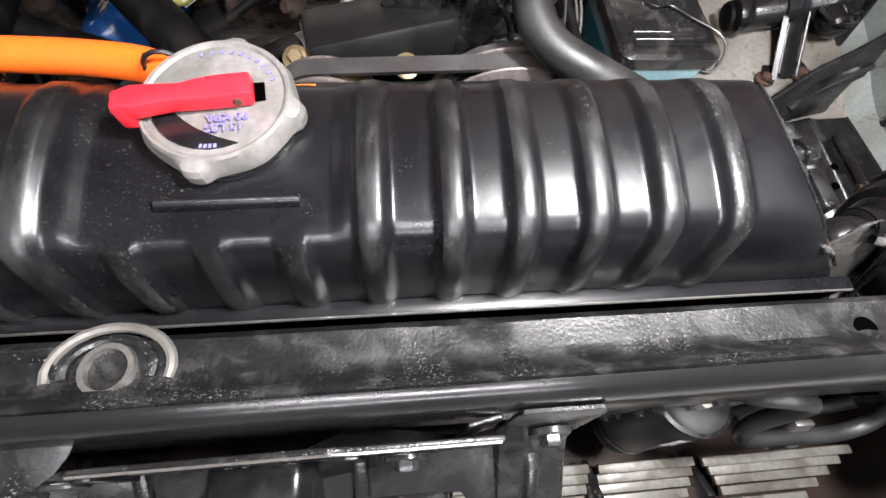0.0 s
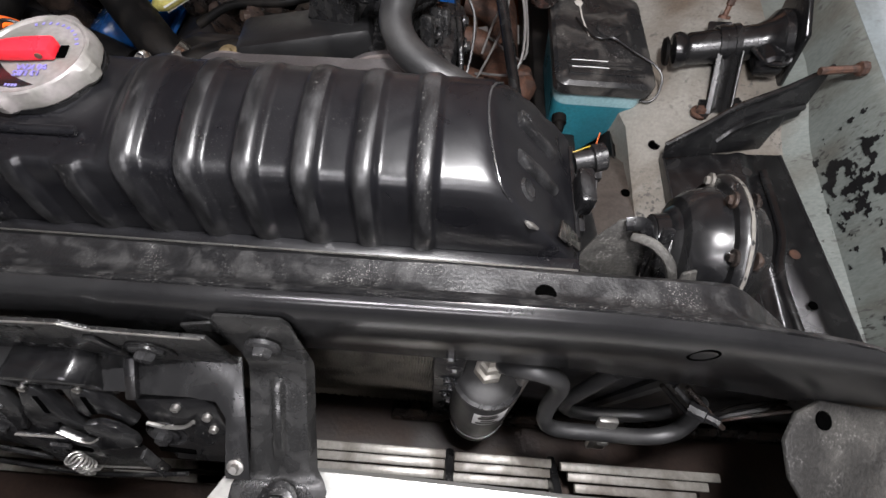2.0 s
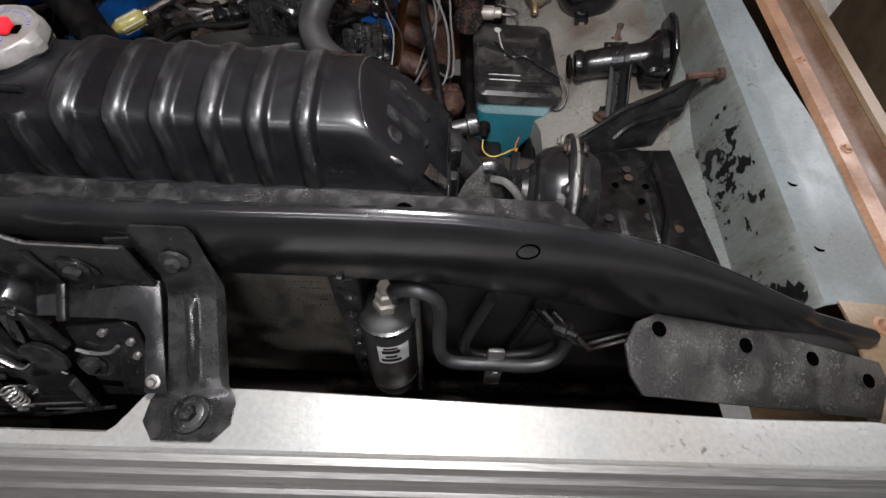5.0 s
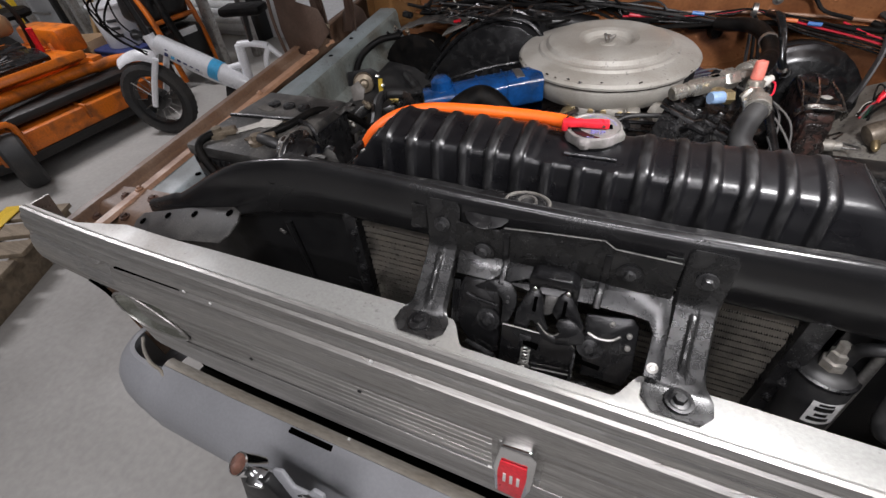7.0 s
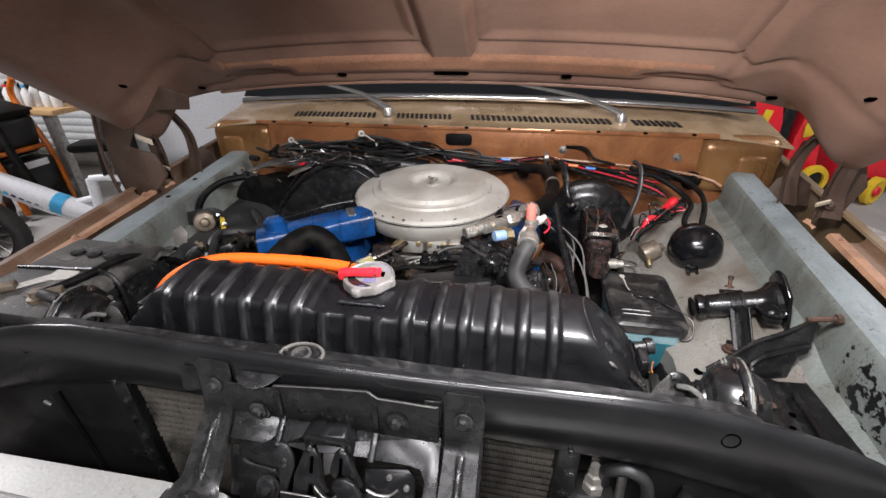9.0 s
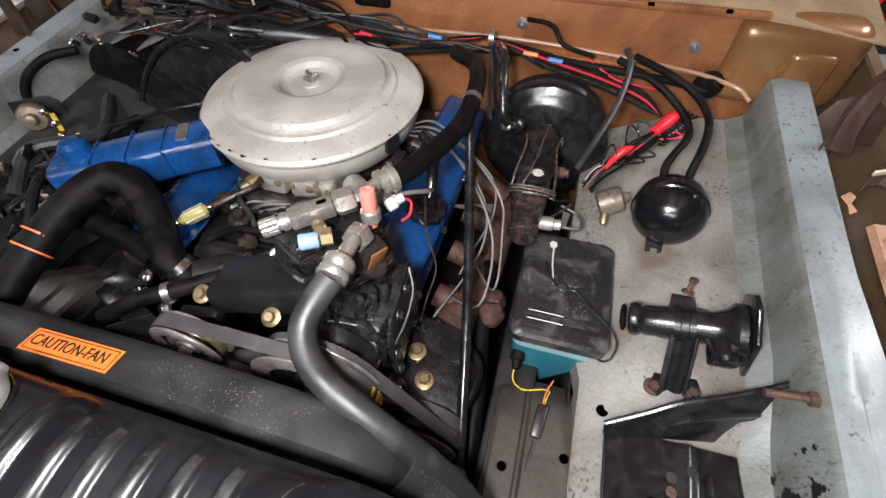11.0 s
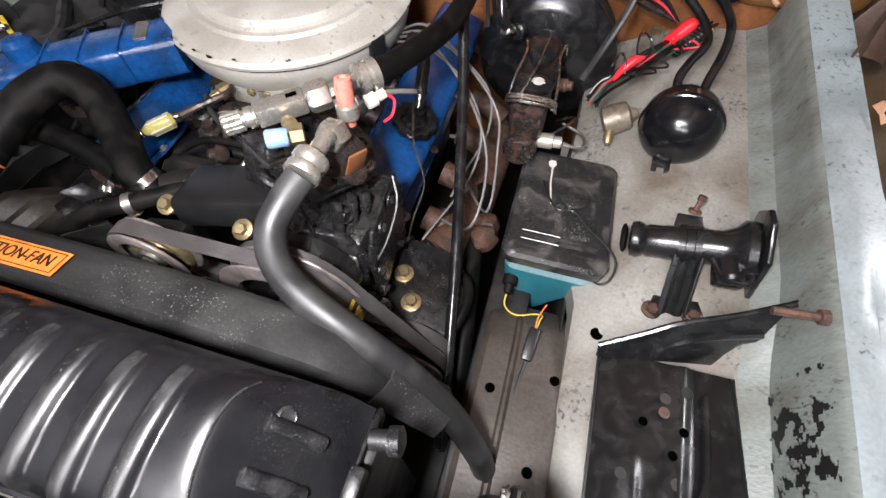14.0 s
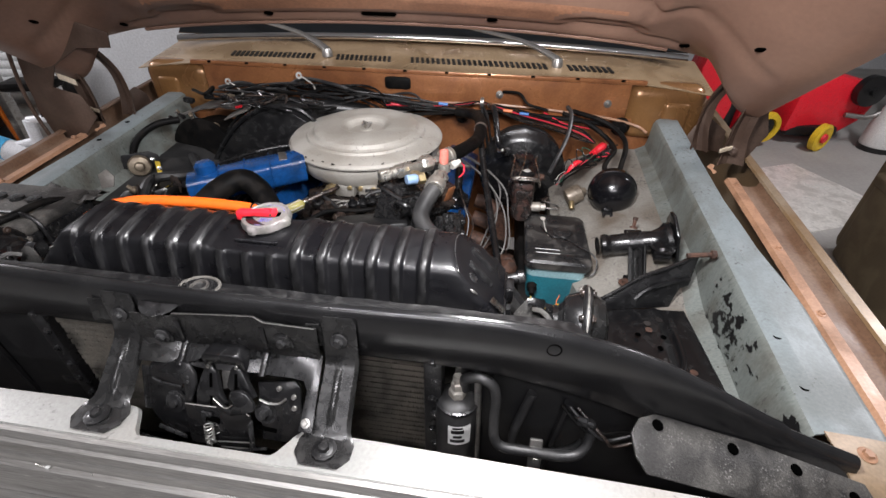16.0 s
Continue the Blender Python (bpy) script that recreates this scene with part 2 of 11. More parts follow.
# Matt black; its colour carries the shade of holes, slots and gaps.
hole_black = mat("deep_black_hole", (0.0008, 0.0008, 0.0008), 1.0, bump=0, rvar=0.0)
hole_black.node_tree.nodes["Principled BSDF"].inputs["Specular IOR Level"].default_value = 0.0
label_white = mat("white_label", (0.7, 0.7, 0.68), 0.5, 0.0, None, 0.2)
label_orange = mat("orange_label", (0.8, 0.2, 0.03), 0.5, 0.0, (0.65, 0.15, 0.03), 0.4)
ink = mat("black_ink", (0.01, 0.01, 0.01), 0.5, bump=0)
ink_blue = mat("violet_ink", (0.22, 0.2, 0.5), 0.45, bump=0)
green_wire = mat("dark_green_wire", (0.012, 0.06, 0.035), 0.4, bump=0)
red_wire = mat("red_wire", (0.55, 0.02, 0.04), 0.4, bump=0)
yellow_wire = mat("yellow_wire", (0.6, 0.42, 0.04), 0.45, bump=0)
grey_wire = mat("grey_wire", (0.13, 0.125, 0.12), 0.4, bump=0)
white_wire = mat("pale_wire", (0.5, 0.48, 0.44), 0.45, bump=0)
blue_wire = mat("blue_wire", (0.05, 0.18, 0.5), 0.45, bump=0)
orange_wire = mat("orange_wire", (0.7, 0.18, 0.05), 0.45, bump=0)
tank_teal = mat("teal_washer_fluid", (0.022, 0.16, 0.205), 0.35, 0.0, (0.025, 0.1, 0.13), 0.4, 12, 200, 0.03)
tank_frost = mat("frosted_plastic", (0.25, 0.4, 0.43), 0.4, 0.0, (0.2, 0.33, 0.36), 0.4, 12, 200, 0.03)
ball_black = mat("smooth_black_ball", (0.0045, 0.0045, 0.0055), 0.2, 0.0, (0.007, 0.007, 0.008), 0.4, 12, 200, 0.01, 0.04)
battery_dust = mat("dusty_grey_black_plastic", (0.022, 0.021, 0.02), 0.55, 0.0, (0.11, 0.104, 0.095), 0.85, 22, 300, 0.3, 0.1, 0.4, 0.42, 0.66, speck=(0.3, 260, 0.36, 14))
lid_black = mat("dusty_black_plastic", (0.014, 0.014, 0.0145), 0.36, 0.0, (0.1, 0.094, 0.086), 0.7, 26, 380, 0.2, 0.14, 0.3, 0.5, 0.72, speck=(0.2, 420, 0.36, 20))
concrete = mat("concrete", (0.36, 0.35, 0.33), 0.6, 0.0, (0.25, 0.24, 0.225), 0.6, 1.3, 40, 0.15, 0.15, 0.1, 0.4, 0.7)
wall_paint = mat("grey_wall_paint", (0.5, 0.51, 0.52), 0.7, 0.0, (0.42, 0.42, 0.42), 0.4, 1.0, 60, 0.05)
slat_white = mat("white_door_slats", (0.66, 0.68, 0.68), 0.5, 0.0, (0.55, 0.56, 0.56), 0.5, 3, 60, 0.05)
mower_orange = mat("orange_enamel", (0.62, 0.15, 0.01), 0.4, 0.0, (0.12, 0.045, 0.015), 0.8, 9, 100, 0.1, 0.12, 0.2, 0.46, 0.68)
tan_vinyl = mat("tan_vinyl", (0.34, 0.2, 0.1), 0.5, 0.0, (0.26, 0.15, 0.075), 0.5, 8, 200, 0.15)
tyre = mat("tyre_rubber", (0.02, 0.02, 0.02), 0.75, 0.0, (0.05, 0.045, 0.04), 0.6, 10, 100, 0.4)
bike_white = mat("white_gloss_paint", (0.75, 0.76, 0.78), 0.3, 0.0, (0.65, 0.66, 0.68), 0.3, 10, 200, 0.02)
bike_blue = mat("light_blue_decal", (0.06, 0.42, 0.75), 0.4, bump=0)
wood = mat("bare_pine", (0.5, 0.32, 0.15), 0.6, 0.0, (0.36, 0.21, 0.09), 0.6, 5, 90, 0.2, 0.1, 0.2, 0.45, 0.62, (1, 6, 6))
wood_grey = mat("weathered_wood", (0.24, 0.19, 0.13), 0.75, 0.0, (0.14, 0.11, 0.08), 0.7, 5, 90, 0.3, 0.1, 0.25, 0.45, 0.62, (1, 6, 6))
suede = mat("olive_brown_suede", (0.1, 0.072, 0.038), 0.9, 0.0, (0.15, 0.115, 0.065), 0.7, 7, 300, 0.5, 0.05, 0.2)
glass_dark = mat("dark_windscreen_glass", (0.01, 0.012, 0.014), 0.05, 0.0, None, 0.2, bump=0, rvar=0.02)
yellow_pl = mat("yellow_plastic", (0.75, 0.5, 0.03), 0.45)
navy = mat("navy_fabric", (0.02, 0.03, 0.12), 0.7)
carton = mat("brown_cardboard", (0.4, 0.27, 0.16), 0.75, 0.0, (0.32, 0.21, 0.12), 0.4)


def seal(bm):
    bmesh.ops.recalc_face_normals(bm, faces=bm.faces)
    return bm


def join(*bms):
    out = bms[0]
    for b in bms[1:]:
        me = bpy.data.meshes.new("tmp")
        b.to_mesh(me)
        out.from_mesh(me)
        bpy.data.meshes.remove(me)
        b.free()
    return out


def moved(bm, m):
    bm.transform(m)
    return bm


def box(c, s, bevel=0.0, m=None, seg=2):
    bm = bmesh.new()
    bmesh.ops.create_cube(bm, size=1, matrix=Matrix.Diagonal((*s, 1)))
    if bevel:
        bmesh.ops.bevel(bm, geom=bm.edges[:], offset=bevel, segments=seg, affect="EDGES", profile=0.5)
    bm.transform(Matrix.Translation(c) @ (m or Matrix()))
    return bm


def turn_to(axis):
    return Vector(axis).to_track_quat("Z", "Y").to_matrix().to_4x4()


def lathe(profile, seg=28, at=(0, 0, 0), axis=(0, 0, 1), ripple=None, ring=False):
    """A solid of revolution from (radius, height) pairs along axis; ring: the profile closes on itself."""
    bm, rings = bmesh.new(), []
    for r, h in profile:
        if r < 1e-6:
            rings.append([bm.verts.new((0, 0, h))])
        else:
            rings.append([bm.verts.new((r * (1 + (ripple(2 * math.pi * k / seg, h) if ripple else 0)) * math.cos(2 * math.pi * k / seg),
                                        r * (1 + (ripple(2 * math.pi * k / seg, h) if ripple else 0)) * math.sin(2 * math.pi * k / seg), h)) for k in range(seg)])
    for a, b in zip(rings, rings[1:] + (rings[:1] if ring else [])):
        for k in range(seg):
            j = (k + 1) % seg
            if len(a) == 1 and len(b) > 1:
                bm.faces.new((a[0], b[k], b[j]))
            elif len(b) == 1 and len(a) > 1:
                bm.faces.new((a[k], a[j], b[0]))
            elif len(a) > 1:
                bm.faces.new((a[k], a[j], b[j], b[k]))
    for end in () if ring else (rings[0], rings[-1]):
        if len(end) > 1:
            bm.faces.new(end)
    bm.transform(Matrix.Translation(at) @ turn_to(axis))
    return seal(bm)


def smooth_line(pts, n=6):
    pts = [Vector(p) for p in pts]
    ext = [2 * pts[0] - pts[1], *pts, 2 * pts[-1] - pts[-2]]
    out = []
    for a, b, c, d in zip(ext, ext[1:], ext[2:], ext[3:]):
        for k in range(n):
            t = k / n
            out.append(0.5 * (2 * b + (c - a) * t + (2 * a - 5 * b + 4 * c - d) * t * t + (3 * b - a - 3 * c + d) * t**3))
    return out + [pts[-1]]


def tube(pts, r, seg=10, n=6, flat=1.0):
    """A round bar or hose along a smooth line; r may be one radius or one for each point."""
    line = smooth_line(pts, n) if n > 1 else [Vector(p) for p in pts]
    rs = [r] * len(line) if isinstance(r, (int, float)) else [float(v) for v in np.interp(np.linspace(0, 1, len(line)), np.linspace(0, 1, len(r)), r)]
    bm, rings = bmesh.new(), []
    side = None
    for k, p in enumerate(line):
        d = (line[min(k + 1, len(line) - 1)] - line[max(k - 1, 0)]).normalized()
        if side is None:
            side = d.orthogonal().normalized()
        side = (side - d * side.dot(d)).normalized()
        up = d.cross(side)
        rings.append([bm.verts.new(p + rs[k] * (math.cos(2 * math.pi * j / seg) * side + flat * math.sin(2 * math.pi * j / seg) * up)) for j in range(seg)])
    for a, b in zip(rings, rings[1:]):
        for j in range(seg):
            bm.faces.new((a[j], a[(j + 1) % seg], b[(j + 1) % seg], b[j]))
    bm.faces.new(rings[0])
    bm.faces.new(rings[-1])
    return seal(bm)


def prism(poly, depth, m=None, bevel=0.0):
    """A plate: the outline in x and y, raised by depth along z, then placed by m."""
    bm = bmesh.new()
    f = bm.faces.new([bm.verts.new((x, y, 0)) for x, y in poly])
    up = bmesh.ops.extrude_face_region(bm, geom=[f])
    bmesh.ops.translate(bm, vec=(0, 0, depth), verts=[v for v in up["geom"] if isinstance(v, bmesh.types.BMVert)])
    seal(bm)
    if bevel:
        bmesh.ops.bevel(bm, geom=bm.edges[:], offset=bevel, segments=2, affect="EDGES", profile=0.5)
    if m:
        bm.transform(m)
    return bm


def sheet(fn, us, vs, thick=0.0):
    """A bent sheet fn(u, v) over the lists us and vs, with a thickness along its normals."""
    bm = bmesh.new()
    g = [[bm.verts.new(fn(u, v)) for v in vs] for u in us]
    for a, b in zip(g, g[1:]):
        for k in range(len(vs) - 1):
            bm.faces.new((a[k], b[k], b[k + 1], a[k + 1]))
    if thick:
        bm.normal_update()
        bmesh.ops.solidify(bm, geom=bm.faces[:], thickness=thick)
    return bm


def frange(a, b, n):
    return [a + (b - a) * k / n for k in range(n + 1)]


def axes_at(o, x, y):
    """The pose whose origin is o, whose x axis runs along x and whose y axis lies towards y."""
    x = Vector(x).normalized()
    z = x.cross(Vector(y)).normalized()
    y = z.cross(x)
    return Matrix(((x.x, y.x, z.x, o[0]), (x.y, y.y, z.y, o[1]), (x.z, y.z, z.z, o[2]), (0, 0, 0, 1)))


def thing(name, label, category, base=(0, 0, 0), group="", kind=""):
    ob = new(name)
    ob.empty_display_size = 0.05
    ob.location = base
    return tagged(ob, label, category, group, kind)


def finish(name, bm, material, sharp=38):
    me = bpy.data.meshes.new(name)
    bm.to_mesh(me)
    bm.free()
    me.materials.append(material)
    me.polygons.foreach_set("use_smooth", [True] * len(me.polygons))
    me.set_sharp_from_angle(angle=radians(sharp))
    return me


def part(name, bm, material, parent, label="", sharp=38):
    base = parent.matrix_basis.translation.copy() if parent.parent is None else parent.parent.matrix_basis.translation.copy()
    bm.transform(Matrix.Translation(-base))
    ob = new(name, finish(name, bm, material, sharp))
    ob.parent = parent
    return tagged(ob, label)


def solo(name, bm, material, label, category, group="", kind="", base=None, sharp=38):
    """A thing that is one mesh."""
    base = Vector(base or (0, 0, 0))
    bm.transform(Matrix.Translation(-base))
    ob = new(name, finish(name, bm, material, sharp))
    ob.location = base
    return tagged(ob, label, category, group, kind)


def bolt(at, axis=(0, 0, 1), r=0.007, washer=True):
    """A hexagon head with its washer, seated on a surface."""
    a = Vector(axis).normalized()
    b = lathe([(r, 0.0), (r, r * 0.7), (r * 0.85, r * 0.9)], 6, Vector(at) + a * (r * 0.25 if washer else 0), axis)
    if washer:
        b = join(b, lathe([(r * 1.7, -0.001), (r * 1.7, r * 0.28), (r * 1.5, r * 0.36)], 18, at, axis))
    return b


def words(text, size, m, material, parent, name="lettering", depth=0.0004):
    """Lettering in the built-in font, as a mesh, under its thing."""
    cu = bpy.data.curves.new("tmp", "FONT")
    cu.body, cu.size, cu.extrude, cu.align_x, cu.align_y = text, size, depth, "CENTER", "CENTER"
    tmp = bpy.data.objects.new("tmp", cu)
    me = bpy.data.meshes.new_from_object(tmp)
    bm = bmesh.new()
    bm.from_mesh(me)
    bm.transform(m)
    bpy.data.objects.remove(tmp)
    bpy.data.meshes.remove(me)
    return part(name, bm, material, parent)


def fz(y):
    """Height of the fender's top flange."""
    return 0.84 + 0.11 * y


def az(x, y):
    """Height of the wheel apron, which climbs towards the fender behind the tray."""
    k = min(1.0, max(0.0, (y - 0.38) / 0.14))
    k, d = k * k * (3 - 2 * k), abs(x) - 0.52
    return 0.722 + 0.10 * (y - 0.34) + min(d, 0.12) * (0.12 + 0.33 * k) + max(0.0, d - 0.12) * (0.12 - 0.07 * k)


# ---- the garage ----
def plain(name, c, s, material, kind="structure", label="", category=""):
    return solo(name, box(c, s), material, label, category, kind=kind)


plain("floor", (0, 0.5, -0.1), (16, 13, 0.2), concrete, label="smooth grey concrete garage floor", category="floor")
plain("wall_back", (2.5, 7.1, 1.7), (11, 0.2, 3.4), wall_paint, label="pale painted garage wall", category="wall")
plain("wall_front", (0, -6.1, 1.7), (16, 0.2, 3.4), wall_paint, label="pale painted garage wall", category="wall")
plain("wall_left", (-8.1, 0.5, 1.7), (0.2, 13, 3.4), wall_paint, label="pale painted garage wall", category="wall")
plain("wall_right", (8.1, 0.5, 1.7), (0.2, 13, 3.4), wall_paint, label="pale painted garage wall", category="wall")
plain("wall_bay", (-5.55, 3.55, 1.7), (7.3, 0.2, 3.4), wall_paint, label="pale painted garage wall", category="wall")
plain("wall_return", (-2.0, 5.3, 1.7), (0.2, 3.5, 3.4), wall_paint, label="pale painted garage wall", category="wall")
plain("ceiling", (0, 0.5, 3.45), (16, 13, 0.1), wall_paint, label="pale garage ceiling", category="ceiling")


def roller_door():
    t = thing("door_1", "white roller door of horizontal metal slats", "door", (-5.5, 3.4, 0), kind="structure")
    me = None
    for k in range(38):
        z = 0.05 + 0.075 * k
        if me is None:
            ob = part("slat", prism([(0, 0), (0.012, 0.02), (0.014, 0.05), (0.006, 0.07), (-0.01, 0.075), (-0.012, 0)], 3.3, axes_at((-3.85, 3.42, 0.05), (0, -1, 0), (0, 0, 1))), slat_white, t)
            me = ob.data
        else:
            ob = new("slat", me)
            ob.parent = t
            ob.location = (0, 0, 0.075 * k)
    part("guide_rail", box((-7.2, 3.38, 1.5), (0.1, 0.14, 3.0), 0.01), black_satin, t, "dark steel guide rail")
    part("guide_rail", box((-3.8, 3.38, 1.5), (0.1, 0.14, 3.0), 0.01), black_satin, t, "dark steel guide rail")


roller_door()


# ---- the truck: body panels ----
def beam_top(x):
    """Height of the front bead along the beam's upper edge."""
    lean = 0.014 * (x - math.copysign(0.35, x)) if 0.35 < abs(x) < 0.7 else 0.0
    return lean + float(np.interp(abs(x), [0, 0.1, 0.2, 0.3, 0.35, 0.41, 0.46, 0.5, 0.54, 0.6, 0.65, 0.70, 0.76, 0.80], [1.022, 1.023, 1.026, 1.029, 1.0285, 1.0215, 1.011, 1.0, 0.984, 0.954, 0.926, 0.9, 0.877, 0.862]))


def beam_bottom(x):
    return float(np.interp(abs(x), [0, 0.30, 0.36, 0.43, 0.5, 0.56, 0.63, 0.70, 0.80], [0.953, 0.952, 0.946, 0.931, 0.909, 0.886, 0.857, 0.836, 0.815]))


def beam_shelf(x):
    """Height of the flat shelf behind the bead."""
    return min(beam_top(x) - 0.004, 1.0105 - 0.9 * max(0.0, abs(x) - 0.43))


def radiator_support():
    t = thing("radiator_support", "black painted curved steel radiator support beam, worn on top", "support", (0, 0, 0.6))
    xs = frange(-0.80, 0.80, 120)

    def face(x, v):
        zt, zb = beam_top(x), beam_bottom(x)
        depth = float(np.interp(abs(x), [0, 0.4, 0.6, 0.8], [0.037, 0.037, 0.034, 0.025]))
        dip = 0.0012 * math.sin(x * 41) * math.sin(x * 17)
        zs = beam_shelf(x)
        h = zt - zs
        pts = [(0.013 + depth + 0.003, zs - 0.016), (0.013 + depth, zs - 0.003), (0.013 + depth * 0.93, zs), (0.036, zs), (0.0305, zs + 0.0012), (0.0265, zs + 0.3 * h), (0.0235, zs + 0.72 * h), (0.0215, zt - 0.0012), (0.0195, zt),
               (0.0165, zt - 0.0006), (0.0140, zt - 0.003), (0.0120, zt - 0.0075), (0.0105, zt - 0.016), (0.0095, zt - 0.03), (0.009, zb + 0.006), (0.012, zb), (0.028, zb - 0.002)]
        y, z = pts[v]
        return (x, y, z + (dip if 1 < v < 4 else 0))

    part("beam_top", seal(sheet(face, xs, range(0, 9), 0.0025)), beam_worn, t, "worn pitted black top flange")
    part("beam_face", seal(sheet(face, xs, range(8, 17), 0.0025)), black_beam, t, "smooth satin black face")
    for x, y, r in ((0.184, 0.030, 0.004), (0.313, 0.034, 0.0065), (-0.051, 0.037, 0.006), (-0.2, 0.032, 0.004), (-0.31, 0.034, 0.0065)):
        part("hole", lathe([(r, -0.002), (r, 0.0040), (r * 0.9, 0.0044), (0, 0.0042)], 24, (x, y, beam_shelf(x) - 0.0012)), hole_black, t, "dark drilled hole")
    for s in (-1, 1):
        part("hole", lathe([(0.009, 0), (0.009, 0.001), (0.0075, 0.0014), (0.007, 0.0003), (0, 0.0002)], 20, (0.404 if s > 0 else -0.429, 0.0088, 1.0035 if s > 0 else 0.991), (0, -1, 0.1)), hole_black, t, "dark drilled hole")
    part("boss", prism([(-0.0135, -0.012), (0.0135, -0.012), (0.0135, 0.012), (-0.0135, 0.012)], 0.0015, axes_at((0.318, 0.0092, 0.988), (1, 0, 0), (0, 0, 1)), 0.0006), black_worn, t, "pressed square")
    # worn ring round the catch hole
    pts = [(-0.051 + 0.026 * math.cos(a), 0.037 + 0.019 * math.sin(a), 1.0135) for a in frange(-0.25, math.pi + 0.25, 14)]
    part("catch_ring", tube(pts, 0.0024, 8, 2), slat_grey, t, "worn bare half ring")
    part("catch_ring", tube([(-0.051 + (p[0] + 0.051) * 0.72, 0.036 + (p[1] - 0.036) * 0.72, p[2]) for p in pts], 0.0025, 8, 2), black_worn, t)
    part("catch_lip", lathe([(0.0085, 0), (0.012, 0), (0.0115, 0.004), (0.009, 0.004)], 20, (-0.051, 0.037, 1.0125), ring=True), steel, t, "worn lip of the catch hole")
    part("catch_dent", lathe([(0.03, 0), (0.026, 0.0012), (0.012, 0.0004), (0, 0.0004)], 24, (-0.092, 0.018, 1.008), (0, -0.3, 1)), black_worn, t)
    # inner bulkheads between beam and grille
    for s in (-1, 1):
        bm = sheet(lambda x, v: (s * x, 0.025 + 0.02 * math.sin(9 * x) * (1 - v), 0.42 + v * (beam_bottom(x) - 0.418)), frange(0.29, 0.80, 14), frange(0, 1, 6), 0.002)
        part("bulkhead", seal(bm), black_satin, t, "black sheet metal bulkhead")
        part("stiffener", tube([(s * 0.43, 0.02, 0.5), (s * 0.425, 0.018, 0.7), (s * 0.44, 0.018, 0.9)], 0.006, 8), black_satin, t)
        part("clip", box((s * 0.455, 0.012, 0.88), (0.012, 0.004, 0.006), 0.001, pose(0, 0, 0, 0, 35, 0)), steel, t, "bright clip")
    return t


radiator_support()


def filler_plate(s):
    t = thing("filler_plate", "worn black textured corner plate behind the grille", "plate", (s * 0.66, 0, 0.86), group="grille corner plates")
    outline = [(0.0, 0.016), (0.012, 0.0), (0.285, -0.006), (0.305, 0.03), (0.297, 0.05), (0.16, 0.066), (0.03, 0.072), (0.008, 0.062), (-0.004, 0.042)]
    m = axes_at((s * 0.507, -0.062, 0.897), (s, 0.03, -0.225), (0.1 * s, 0.93, 0.28))
    if s < 0:
        m = m @ Matrix.Diagonal((1, 1, -1, 1))
    part("plate", seal(prism(outline, 0.004, m, 0.0015)), plate_grey, t)
    for x, y in ((0.03, 0.058), (0.125, 0.052), (0.205, 0.046), (0.275, 0.030)):
        p = m @ Vector((x, y, 0.0045))
        part("hole", lathe([(0.0068, 0), (0.0068, 0.0012), (0, 0.001)], 18, p, (0.2 * s, -0.25, 0.93)), hole_black, t)


for s in (-1, 1):
    filler_plate(s)


